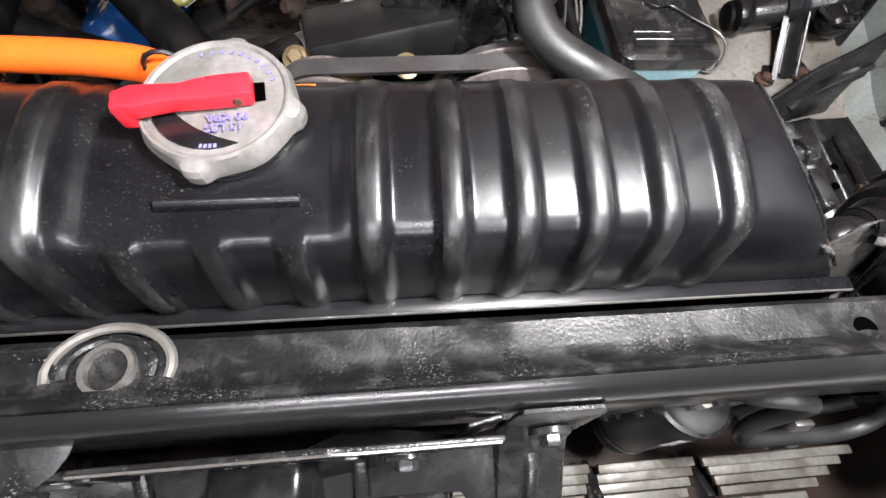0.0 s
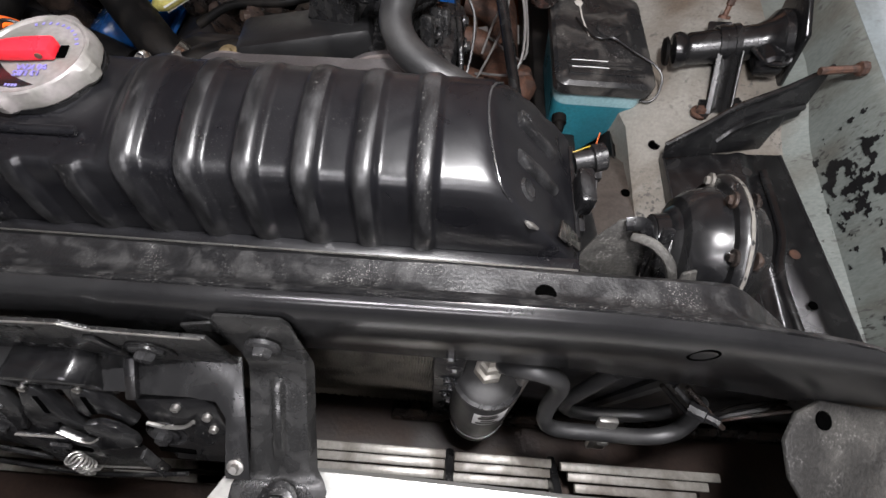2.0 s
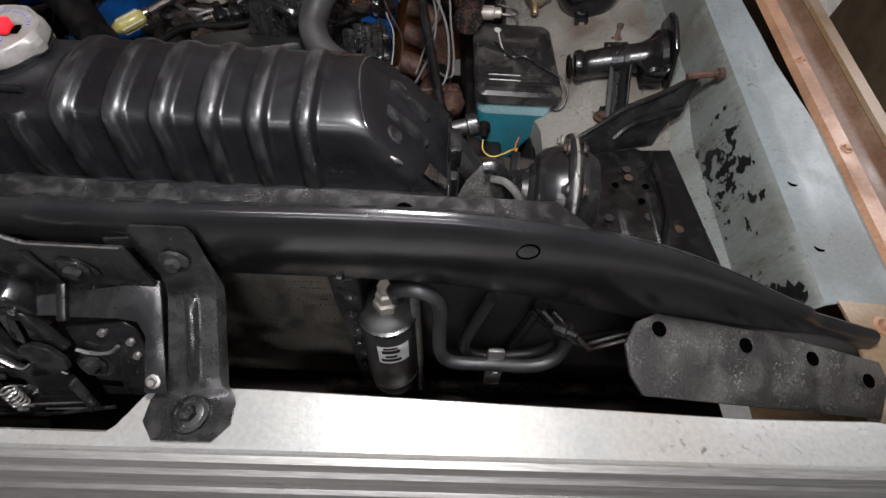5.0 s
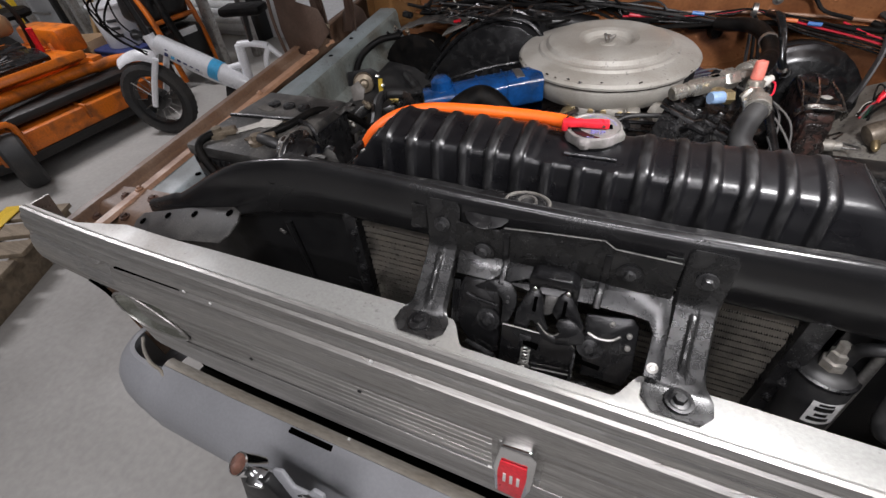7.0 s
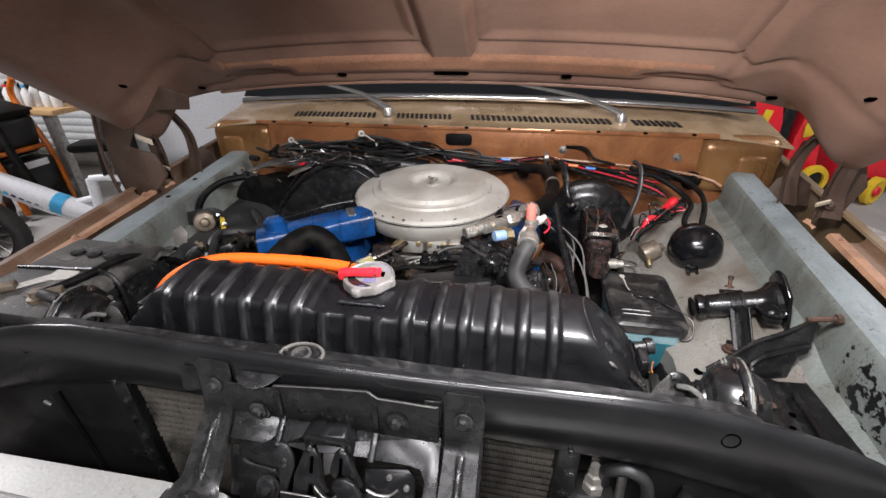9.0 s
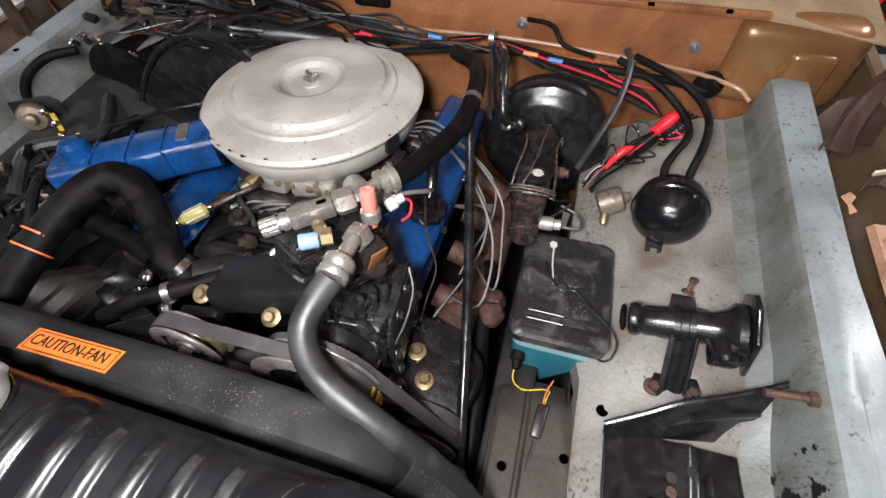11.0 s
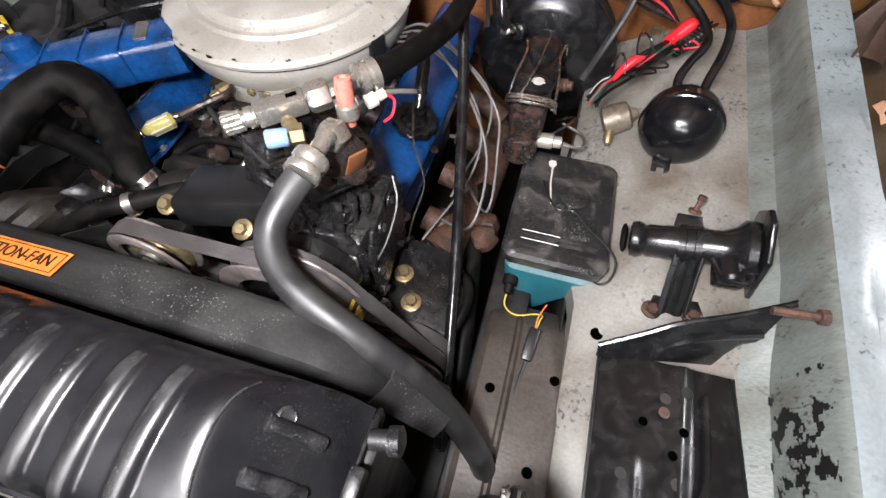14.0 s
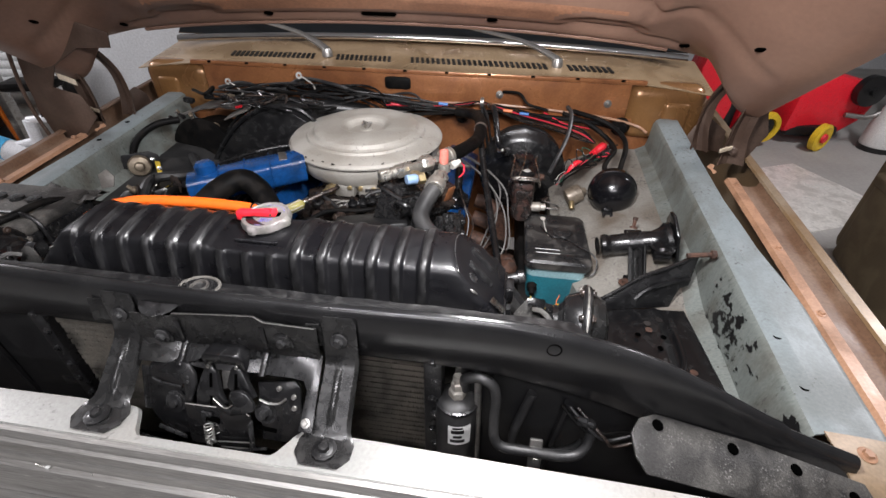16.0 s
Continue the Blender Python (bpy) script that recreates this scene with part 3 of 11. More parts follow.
def fender(s):
    side = "driver" if s > 0 else "passenger"
    t = thing("fender", "blue-grey primed inner fender with brown outer lip" + (", paint flaking to black" if s > 0 else ""), "fender", (s * 0.85, 0.5, 0.3), group="front fenders")

    def wall(y, v):
        xf = float(np.interp(y, [0.3, 0.53, 0.66, 0.82, 1.04], [0.768, 0.768, 0.768, 0.769, 0.77]))
        xo = float(np.interp(y, [0.3, 0.36, 0.45, 0.62, 1.04], [0.872, 0.865, 0.85, 0.838, 0.84]))
        ff = 0.008 * math.exp(-(((y - 0.78) / 0.14) ** 4))
        e = 0.527 - 0.045 * min(1.0, max(0.0, (y - 0.46) / 0.12))
        prof = [(e, az(e, y) - 0.05), (e, az(e, y) - 0.006), (e + 0.008, az(e, y)), (0.57, az(0.57, y)), (0.64, az(0.64, y)), (0.70, az(0.70, y) + 0.003),
                (xf - 0.03, az(0.72, y) + 0.004), (xf, az(0.74, y) + 0.018), (xf + 0.004 + ff, az(0.74, y) + 0.45 * (fz(y) - az(0.74, y))), (0.776, fz(y) - 0.016), (0.781, fz(y) - 0.005),
                (0.790, fz(y)), (xo - 0.02, fz(y) + 0.001), (xo, fz(y)), (xo + 0.003, fz(y) - 0.03)]
        x, z = prof[v]
        return (s * x, y, z)

    ys = frange(0.06, 1.04, 30)
    bm = sheet(wall, ys, range(7), 0.002)
    # Passenger apron takes the dark hose grey, with its shade in the colour.
    part("wheel_apron", seal(bm), apron_grey if s > 0 else hose_rubber, t, "dirty wheel apron, darkened for shade on the passenger side")
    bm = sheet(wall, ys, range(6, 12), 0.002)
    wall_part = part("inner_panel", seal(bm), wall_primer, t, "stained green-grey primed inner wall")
    part("end_face", prism([(0.735, az(0.72, 1.04)), (0.768, az(0.72, 1.04) + 0.02), (0.785, 0.950), (0.84, 0.950), (0.84, 0.90), (0.80, 0.80)], 0.003,
                           axes_at((0, 1.042, 0), (s, 0, 0), (0, 0, 1)) if s > 0 else axes_at((0, 1.042, 0), (-1, 0, 0), (0, 0, 1))), grey_primer, t)
    def ledge(y, v):
        """Flat ledge along the top; at the front it widens and steps along a crease."""
        xo = wall(y, 13)[0] * s
        f = min(1.0, max(0.0, (0.52 - y) / 0.12))
        xs = [0.7805, 0.7895, 0.808, 0.812, max(0.82, xo - 0.02), xo - 0.002, xo + 0.003]
        zs = [-0.0045, 0.0005, 0.0015, 0.0015 - 0.005 * f, -0.004 * f + 0.001, -0.003 * f, -0.03]
        return (s * xs[v], y, fz(y) + zs[v])

    part("top_ledge", seal(sheet(ledge, ys, range(7), 0.002)), grey_primer, t, "blue-grey primed top ledge")
    # outer lip: tan strip, brown channel, cream edge and skin
    ys2 = frange(-0.09, 0.71, 24)
    lip = [(0.872, -0.004), (0.876, 0.004), (0.893, 0.005), (0.896, 0.002)]
    part("inner_lip", seal(sheet(lambda y, v: (s * lip[v][0], y, fz(y) + lip[v][1]), ys2, range(4), 0.0025)), tan_flange, t, "tan painted flange")
    ch = [(0.896, 0.002), (0.899, -0.012), (0.93, -0.016), (0.948, -0.012), (0.952, 0.0)]
    part("channel", seal(sheet(lambda y, v: (s * ch[v][0], y, fz(y) + ch[v][1]), ys2, range(5), 0.002)), brown_flange, t, "dirty brown channel")
    ed = [(0.952, 0.0), (0.955, 0.004), (0.972, 0.004), (0.978, -0.002), (0.984, -0.03), (0.99, -0.12), (0.995, -0.3), (0.985, -0.45)]
    part("outer_skin", seal(sheet(lambda y, v: (s * ed[v][0], y, fz(y) + ed[v][1]), frange(-0.09, 1.5, 24), range(8), 0.002)), gold_edge if s > 0 else brown_flange, t, "gold outer skin with bare edge")
    for y in (0.05, 0.28, 0.45, 0.68):
        part("bolt", bolt((s * 0.886, y, fz(y) + 0.006), (0, 0, 1), 0.0048), tan_flange, t, "painted-over bolt")
    # corner plate joining the grille
    def corner(u, v):
        x = 0.79 + 0.185 * u
        y = 0.063 - 0.012 * u - v * (0.17 - 0.05 * u)
        return (s * x, y, 0.8475 - 0.004 * u - 0.012 * v - 0.09 * max(0.0, v - 0.42) - 0.05 * max(0.0, u - 0.85) + 0.002 * math.sin(9 * v + 4 * u))

    part("corner_plate", seal(sheet(corner, frange(0, 1, 12), frange(0, 1, 14), 0.003)), gold_edge if s > 0 else brown_flange, t, "worn gold corner plate joining the grille")
    for u, v in ((0.2, 0.16), (0.62, 0.2), (0.36, 0.5), (0.8, 0.62)):
        x, y, z = corner(u, v)
        part("bolt", bolt((x, y, z + 0.002), (0, -0.1, 1), 0.0065), tan_flange if s > 0 else rust, t, "painted bolt")
    # torn, flaked end of the wall beside the beam
    if s > 0:
        for k, (y, z) in enumerate(((0.082, 0.80), (0.092, 0.812), (0.085, 0.826), (0.075, 0.835), (0.10, 0.80), (0.078, 0.815))):
            rr = 0.006 + 0.003 * (k % 3)
            part("flake", prism([(rr * (1 + 0.5 * math.sin(5 * a + k)) * math.cos(a), rr * (1 + 0.4 * math.cos(3 * a + k)) * math.sin(a)) for a in frange(0, 2 * math.pi, 12)[:-1]], 0.0006, axes_at((0.764 + 0.1 * (z - 0.80), y, z), (0, 1, 0), (0.1, 0, 1))), black_satin, t, "flaked patch")
    for y, z in ((0.223, 0.862), (0.684, 0.918), (0.80, 0.93), (0.13, 0.853)):
        part("hole", lathe([(0.0065, 0), (0.0065, 0.0012), (0, 0.001)], 14, (s * (0.795 if y < 0.5 else 0.812), y, fz(y) + 0.0015), (0, 0, 1)), hole_black, t)
    for x, y in ((0.56, 0.41),):
        part("hole", lathe([(0.009, 0), (0.009, 0.0012), (0, 0.001)], 14, (s * x, y, az(x, y) + 0.0025), (0, 0, 1)), hole_black, t)
    if s > 0:
        rng = random.Random(4)
        bm = bmesh.new()
        cells = 110
        for i in range(cells):
            for j in range(cells):
                y, w = 0.12 + 0.27 * i / cells, j / cells
                d = noise.noise(Vector((y * 34, w * 3.4, 3.0))) + 0.7 * noise.noise(Vector((y * 95, w * 10, 8.0))) + 0.3 * noise.noise(Vector((y * 220, w * 26, 5.0)))
                fade = 0.40 - 0.42 * abs(y - 0.305) / 0.09 - 0.5 * abs(w - 0.5)
                if d + fade > 0.36:
                    q = []
                    for dy, dw in ((0, 0), (1, 0), (1, 1), (0, 1)):
                        yy, ww = 0.12 + 0.27 * (i + dy) / cells, (j + dw) / cells
                        a, b = wall(yy, 7), wall(yy, 9)
                        q.append(bm.verts.new((a[0] + (b[0] - a[0]) * ww - 0.0035, yy, a[2] + (b[2] - a[2]) * ww)))
                    bm.faces.new(q)
        bmesh.ops.remove_doubles(bm, verts=bm.verts, dist=0.0002)
        tagged(part("flaked_paint", bm, black_satin, t), "flaked patches down to black", kind="stuff")
    def rz(y):
        return 0.0 - 0.10 * max(0.0, y - 0.28) - 0.9 * max(0.0, y - 0.41)

    rail = [(0.405, 0.60), (0.408, 0.706), (0.415, 0.712), (0.448, 0.713), (0.452, 0.707), (0.458, 0.707), (0.462, 0.714), (0.50, 0.716), (0.527, 0.713)]
    part("rail_flange", seal(sheet(lambda y, v: (s * rail[v][0], y, rail[v][1] + rz(y)), frange(0.06, 0.468, 12), range(9), 0.002)), rail_brown, t, "dirty brown rail flange beside the apron")
    for x, y in ((0.432, 0.30), (0.517, 0.335), (0.50, 0.21)):
        part("hole", lathe([(0.007, 0), (0.007, 0.001), (0, 0.0009)], 14, (s * x, y, 0.7175 + rz(y)), (0, 0, 1)), hole_black, t)
    # Added dark sheet; keeps the lit floor from showing under the apron.
    part("bay_side_sheet", seal(sheet(lambda y, z: (s * (0.50 + 0.02 * math.sin(3 * y)), y, z), frange(0.06, 1.04, 8), (0.32, 0.45, 0.58, 0.69), 0.003)), dark_cavity, t, "dark sheet added to close the bay below the apron")
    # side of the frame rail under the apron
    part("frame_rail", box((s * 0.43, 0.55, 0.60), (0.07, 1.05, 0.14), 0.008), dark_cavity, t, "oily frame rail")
    return t


for s in (1, -1):
    fender(s)


def hood():
    t = thing("hood", "open brown hood seen from its dusty underside", "hood", (0, 0.86, 1.2))
    ang = radians(36)
    c, sn = math.cos(ang), math.sin(ang)

    def step(a, b, v):
        k = min(1.0, max(0.0, (v - a) / (b - a)))
        return k * k * (3 - 2 * k)

    def under(x, q):
        ax = abs(x)
        lip = 1.238 - 0.07 * ax * ax - 0.12 * max(0, ax - 0.55) ** 2
        drop = 0.25 * step(0.66, 0.90, ax) * step(0.0, 0.22, q)
        beam = max(1 - step(0.115, 0.15, q), step(0.60, 0.64, ax), 1 - step(0.045, 0.07, ax), step(0.98, 1.04, q))
        # pressed relief: a rolled rear edge, a groove behind it, oval dents at the corners
        groove = 0.012 * math.exp(-(((q - 0.052) / 0.010) ** 2)) * (ax < 0.72)
        dent = 0.014 * (1 - step(0.7, 1.0, math.hypot((ax - 0.53) / 0.11, (q - 0.075) / 0.035)))
        vee = 0.012 * math.exp(-(((q - 0.13 - 0.9 * (ax - 0.62)) / 0.012) ** 2)) * (0.6 < ax < 0.86)
        bead = 0.014 * max(math.exp(-(((q - 0.158) / 0.010) ** 2)) * (0.07 < ax < 0.6), math.exp(-(((ax - 0.592) / 0.010) ** 2)) * (0.15 < q < 1.0), math.exp(-(((ax - 0.078) / 0.009) ** 2)) * (0.15 < q < 1.0))
        h = bead + 0.042 * beam + drop - 0.02 * (1 - step(0.0, 0.03, q)) - groove - dent - vee
        return (x * (1 + 0.02 * q), 0.87 - q * c + h * sn * 0.5, lip + q * sn - h * c)

    xs = [0.92 * k / 100 for k in range(-100, 101)]
    qs = frange(0, 0.2, 44) + frange(0.2, 1.15, 60)[1:]
    panel = part("inner_panel", seal(sheet(under, xs, qs, 0.004)), hood_brown, t)
    panel.data.materials.append(lit_copper_primer)
    # Rear band of bare copper; its lightness also paints the torch light there.
    for p in panel.data.polygons:
        q = (0.01 - p.center.y) / c
        if abs(p.center.x) < 0.6 + 0.05 * math.sin(40 * p.center.x) and 0.066 < q < 0.118 and not math.hypot((abs(p.center.x) - 0.53) / 0.115, (q - 0.075) / 0.037) < 1:
            p.material_index = 1
    for x, q, w in ((-0.01, 0.061, 0.04), (0.27, 0.06, 0.008), (-0.3, 0.06, 0.008), (0.72, 0.075, 0.007), (-0.72, 0.075, 0.007), (0.80, 0.34, 0.007), (-0.80, 0.34, 0.007)):
        pt = Vector(under(x, q))
        part("slot", prism([(-w, -0.006), (w, -0.006), (w + 0.005, 0), (w, 0.006), (-w, 0.006), (-w - 0.005, 0)], 0.003, axes_at(pt + Vector((0, -0.002, -0.003)), (1, 0, 0), (0, -c, sn))), hole_black, t, "dark slot")
    part("rear_lip", tube([(x, 0.872, under(x, 0)[2] - 0.004) for x in frange(-0.7, 0.7, 14)], 0.006, 8, 3), hood_brown, t)

    def blade(pts):
        """A bent, twisted strip through (centre, half width, turn) rows."""
        line = smooth_line([p for p, w, a in pts], 5)
        ws = np.interp(np.linspace(0, 1, len(line)), np.linspace(0, 1, len(pts)), [w for p, w, a in pts])
        an = np.interp(np.linspace(0, 1, len(line)), np.linspace(0, 1, len(pts)), [a for p, w, a in pts])
        return seal(sheet(lambda k, u: line[k] + Vector((math.cos(an[k]), math.sin(an[k]), 0)) * (u * ws[k]) + Vector((-math.sin(an[k]), math.cos(an[k]), 0)) * (-0.012 * (abs(u) > 0.95) + 0.006 * math.exp(-((u / 0.25) ** 2))), range(len(line)), (-1, -0.97, -0.6, -0.3, 0, 0.3, 0.6, 0.97, 1), 0.003))

    for s in (-1, 1):
        f = lambda x, y, z: Vector((s * x, y, z))
        part("hinge", blade([(f(0.905, 0.80, 0.925), 0.034, 0.15 * s), (f(0.900, 0.80, 1.0), 0.026, 0.15 * s), (f(0.902, 0.79, 1.07), 0.024, 0.2 * s), (f(0.915, 0.765, 1.14), 0.026, 0.3 * s), (f(0.925, 0.72, 1.215), 0.03, 0.35 * s)]), hinge_brown, t, "bent brown hinge arm")
        part("hinge", blade([(f(0.850, 0.87, 0.93), 0.024, 0.1 * s), (f(0.838, 0.87, 1.0), 0.017, 0.15 * s), (f(0.838, 0.86, 1.07), 0.014, 0.2 * s), (f(0.855, 0.82, 1.14), 0.016, 0.3 * s), (f(0.88, 0.76, 1.20), 0.02, 0.4 * s)]), hinge_brown, t, "narrow brown hinge arm")
        flap = [(0.972, 1.225), (1.005, 1.063), (1.008, 0.969), (0.989, 0.871), (0.911, 0.892), (0.827, 0.969), (0.851, 1.029), (0.925, 1.046), (0.889, 1.103), (0.794, 1.152), (0.697, 1.155), (0.689, 1.191), (0.824, 1.229)]
        if s > 0:
            flap = [(0.895, 0.925), (0.955, 0.93), (0.985, 1.0), (0.965, 1.05), (0.955, 1.11), (0.985, 1.19), (0.935, 1.21), (0.925, 1.12), (0.925, 1.03)]
        y = 0.722 if s < 0 else 0.825
        part("hinge_panel", prism(flap, 0.004, axes_at((0, y, 0), (s, 0, 0), (0, 0.0, 1)), 0.0012), hinge_brown, t, "bent brown hinge side panel")
        if s < 0:
            part("hinge_bead", tube([f(x + 0.012, 0.716, z) for x, z in flap[:4]], 0.005, 8, 4), hinge_brown, t, "rolled edge of the hinge panel")
            part("tag", prism([(0, 0), (0.05, -0.016), (0.05, -0.032), (0, -0.016)], 0.002, axes_at((-0.906, 0.735, 1.083), (1, 0, 0), (0, 0, 1)), 0.0005), cream_edge, t, "pale strip seen past the hinge")
        foot = [(0.845, 0.92), (0.955, 0.915), (0.95, 0.975), (0.905, 1.005), (0.865, 0.985), (0.85, 0.955)]
        part("hinge_plate", prism(foot, 0.005, axes_at((0, 0.775, 0), (s, 0, 0), (0, 0.2, 1)), 0.0015), hinge_brown, t, "brown hinge foot plate")
        part("tag", box((s * 0.872, 0.765, 0.975), (0.03, 0.004, 0.012), 0.001, pose(0, 0, 0, 20, -18 * s, 8)), cream_edge, t, "pale paper tag")
        part("bolt", bolt((s * 0.915, 0.715, 1.205), (-s * 0.3, -0.8, 0.2), 0.006), bright_steel, t)
        part("bolt", bolt((s * 0.90, 0.785, 0.965), (-s * 0.2, -0.9, 0.2), 0.006), hinge_brown, t)
        part("clip", prism([(-0.004, -0.02), (0.006, -0.017), (0.003, -0.002), (0.011, 0.008), (0.007, 0.018), (-0.006, 0.012), (-0.002, -0.004)], 0.0012, axes_at((s * 0.842, 0.735, 0.934), (s, 0.1, 0.4), (0.1 * s, 1, 0.3)), 0.0004), tan_flange, t, "torn pale paint flake")


hood()


def cowl():
    t = thing("firewall", "copper-brown painted firewall with gold cowl top", "firewall", (0, 1.1, 0.5))
    # upper flat panel with a pressed frame
    part("upper_panel", box((0, 1.062, 0.998), (1.38, 0.02, 0.105), 0.004), copper_paint, t, "copper painted upper panel")
    part("lower_panel", seal(sheet(lambda x, z: (x, 1.075 + 0.05 * math.exp(-((x - 0.42) / 0.22) ** 2) * (0.95 - z) / 0.3, z), frange(-0.8, 0.8, 40), frange(0.4, 0.95, 8), 0.003)), copper_paint, t)
    part("ledge", box((0, 1.058, 0.943), (1.42, 0.03, 0.008), 0.003), copper_paint, t)
    for s in (-1, 1):
        part("side_panel", box((s * 0.80, 1.09, 0.968), (0.23, 0.09, 0.17), 0.04, seg=5), cowl_brown, t, "rounded gold side panel")
        part("side_bulge", box((s * 0.83, 1.052, 0.955), (0.08, 0.03, 0.10), 0.014, seg=3), cowl_brown, t)
    oval = [(0.045 * math.cos(a) * (1 if abs(math.cos(a)) < 0.7 else 1), 0.019 * math.sin(a)) for a in frange(0, 2 * math.pi, 24)[:-1]]
    oval = [(math.copysign(min(abs(x) * 1.25, 0.042), x), math.copysign(min(abs(y) * 1.2, 0.019), y)) for x, y in oval]
    part("plug", prism(oval, 0.006, axes_at((-0.025, 1.053, 1.02), (1, 0, 0), (0, 0, 1)), 0.002), black_rubber, t, "oval black rubber plug")
    part("cowl_front_flange", box((0, 1.056, 1.054), (1.46, 0.016, 0.014), 0.004), copper_paint, t)

    def top(x, y):
        k = (y - 1.05) / 0.38
        return (x, y, 1.062 + 0.06 * k - 0.06 * max(0, abs(x) - 0.55) ** 2 * 3 - 0.01 * (1 - k) * x * x)

    part("cowl_top", seal(sheet(top, frange(-0.93, 0.93, 40), frange(1.05, 1.30, 10), 0.003)), gold_paint, t, "gold painted cowl top")
    for x0, x1, n in ((-0.62, -0.32, 18), (-0.25, -0.06, 12), (0.0, 0.44, 26), (0.5, 0.64, 8)):
        for k in range(n):
            x = x0 + (x1 - x0) * (k + 0.5) / n
            z = top(x, 1.125)[2]
            part("vent_slot", box((x, 1.125, z + 0.001), ((x1 - x0) / n * 0.55, 0.045, 0.004), 0.0, pose(0, 0, 0, 6.5, 0, 12)), dark_cavity, t)
    for x in frange(-0.66, 0.66, 10):
        part("clip", box((x, 1.05, 1.058), (0.012, 0.008, 0.006), 0.002), hole_black, t)
    bolts = ((0.3, 1.0), (-0.35, 1.005), (0.63, 0.99))
    for x, z in bolts:
        part("stud", lathe([(0.012, 0), (0.012, 0.003), (0.005, 0.004), (0.004, 0.014), (0, 0.015)], 12, (x, 1.052, z), (0, -1, 0)), steel, t)


cowl()


def windscreen():
    t = thing("windscreen", "dark windscreen with bright chrome trim", "windscreen", (0, 1.44, 1.1))
    line = [(x, 1.272 - 0.06 * x * x, 1.117 - 0.03 * x * x) for x in frange(-0.88, 0.88, 12)]
    part("trim", tube(line, 0.0125, 12, 3, 0.7), chrome, t, "bright chrome trim")
    part("glass", seal(sheet(lambda x, v: (x * (1 - 0.1 * v), 1.282 - 0.06 * x * x + 0.45 * v, 1.11 + 0.5 * v), frange(-0.88, 0.88, 16), frange(0, 1, 4), 0.005)), glass_dark, t)
    part("cab_header", box((0, 2.55, 0.8), (1.9, 1.6, 0.6), 0.08), gold_paint, t)
    part("roof", box((0, 2.4, 1.63), (1.6, 1.3, 0.05), 0.02), gold_paint, t)


windscreen()


def wiper(x, y, z, name="wiper"):
    t = thing(name, "silver wiper arm lying over the cowl", "wiper", (x, y, z), group="wipers")
    part("pivot", lathe([(0.017, -0.012), (0.017, 0.004), (0.012, 0.014), (0, 0.017)], 16, (x, y, z)), steel, t)
    part("arm", tube([(x, y, z + 0.01), (x - 0.05, y + 0.025, z + 0.03), (x - 0.14, y + 0.06, z + 0.055), (x - 0.36, y + 0.12, z + 0.085)], [0.012, 0.011, 0.008, 0.005], 8, 5, 0.6), steel, t, "silver arm")


wiper(-0.278, 1.126, 1.086)
wiper(0.47, 1.134, 1.083)


# Dark grey that paints the shade in grille grooves and openings.
recess_grey = mat("painted_recess_shade", (0.05, 0.048, 0.045), 0.45, 0.2, (0.1, 0.095, 0.088), 0.6, 20, 250, 0.1)
lamp_bowl = mat("tarnished_bowl", (0.42, 0.43, 0.39), 0.3, 0.8, (0.2, 0.2, 0.16), 0.7, 14, 200, 0.1)
flange_tan = mat("tan_stained_flange", (0.36, 0.335, 0.29), 0.42, 0.2, (0.27, 0.225, 0.165), 0.8, 7, 180, 0.1, stretch=(0.3, 1, 1))
copper_bore = mat("coppery_bore", (0.14, 0.06, 0.04), 0.5, 0.3, (0.12, 0.06, 0.04), 0.6, 60, 300, 0.1)
black_strap = mat("glossy_black_strap", (0.014, 0.014, 0.014), 0.27, 0.0, (0.04, 0.039, 0.038), 0.6, 50, 600, 0.03, 0.08, 0.4, 0.5, 0.7, speck=(0.17, 700, 0.30, 34))
striker_steel = mat("worn_striker_steel", (0.22, 0.215, 0.205), 0.35, 0.8, (0.08, 0.078, 0.075), 0.6, 60, 400, 0.15)


tray_brown = mat("dirty_dark_closing", (0.022, 0.013, 0.010), 0.6, 0.0, (0.05, 0.03, 0.022), 0.7, 12, 200, 0.3)


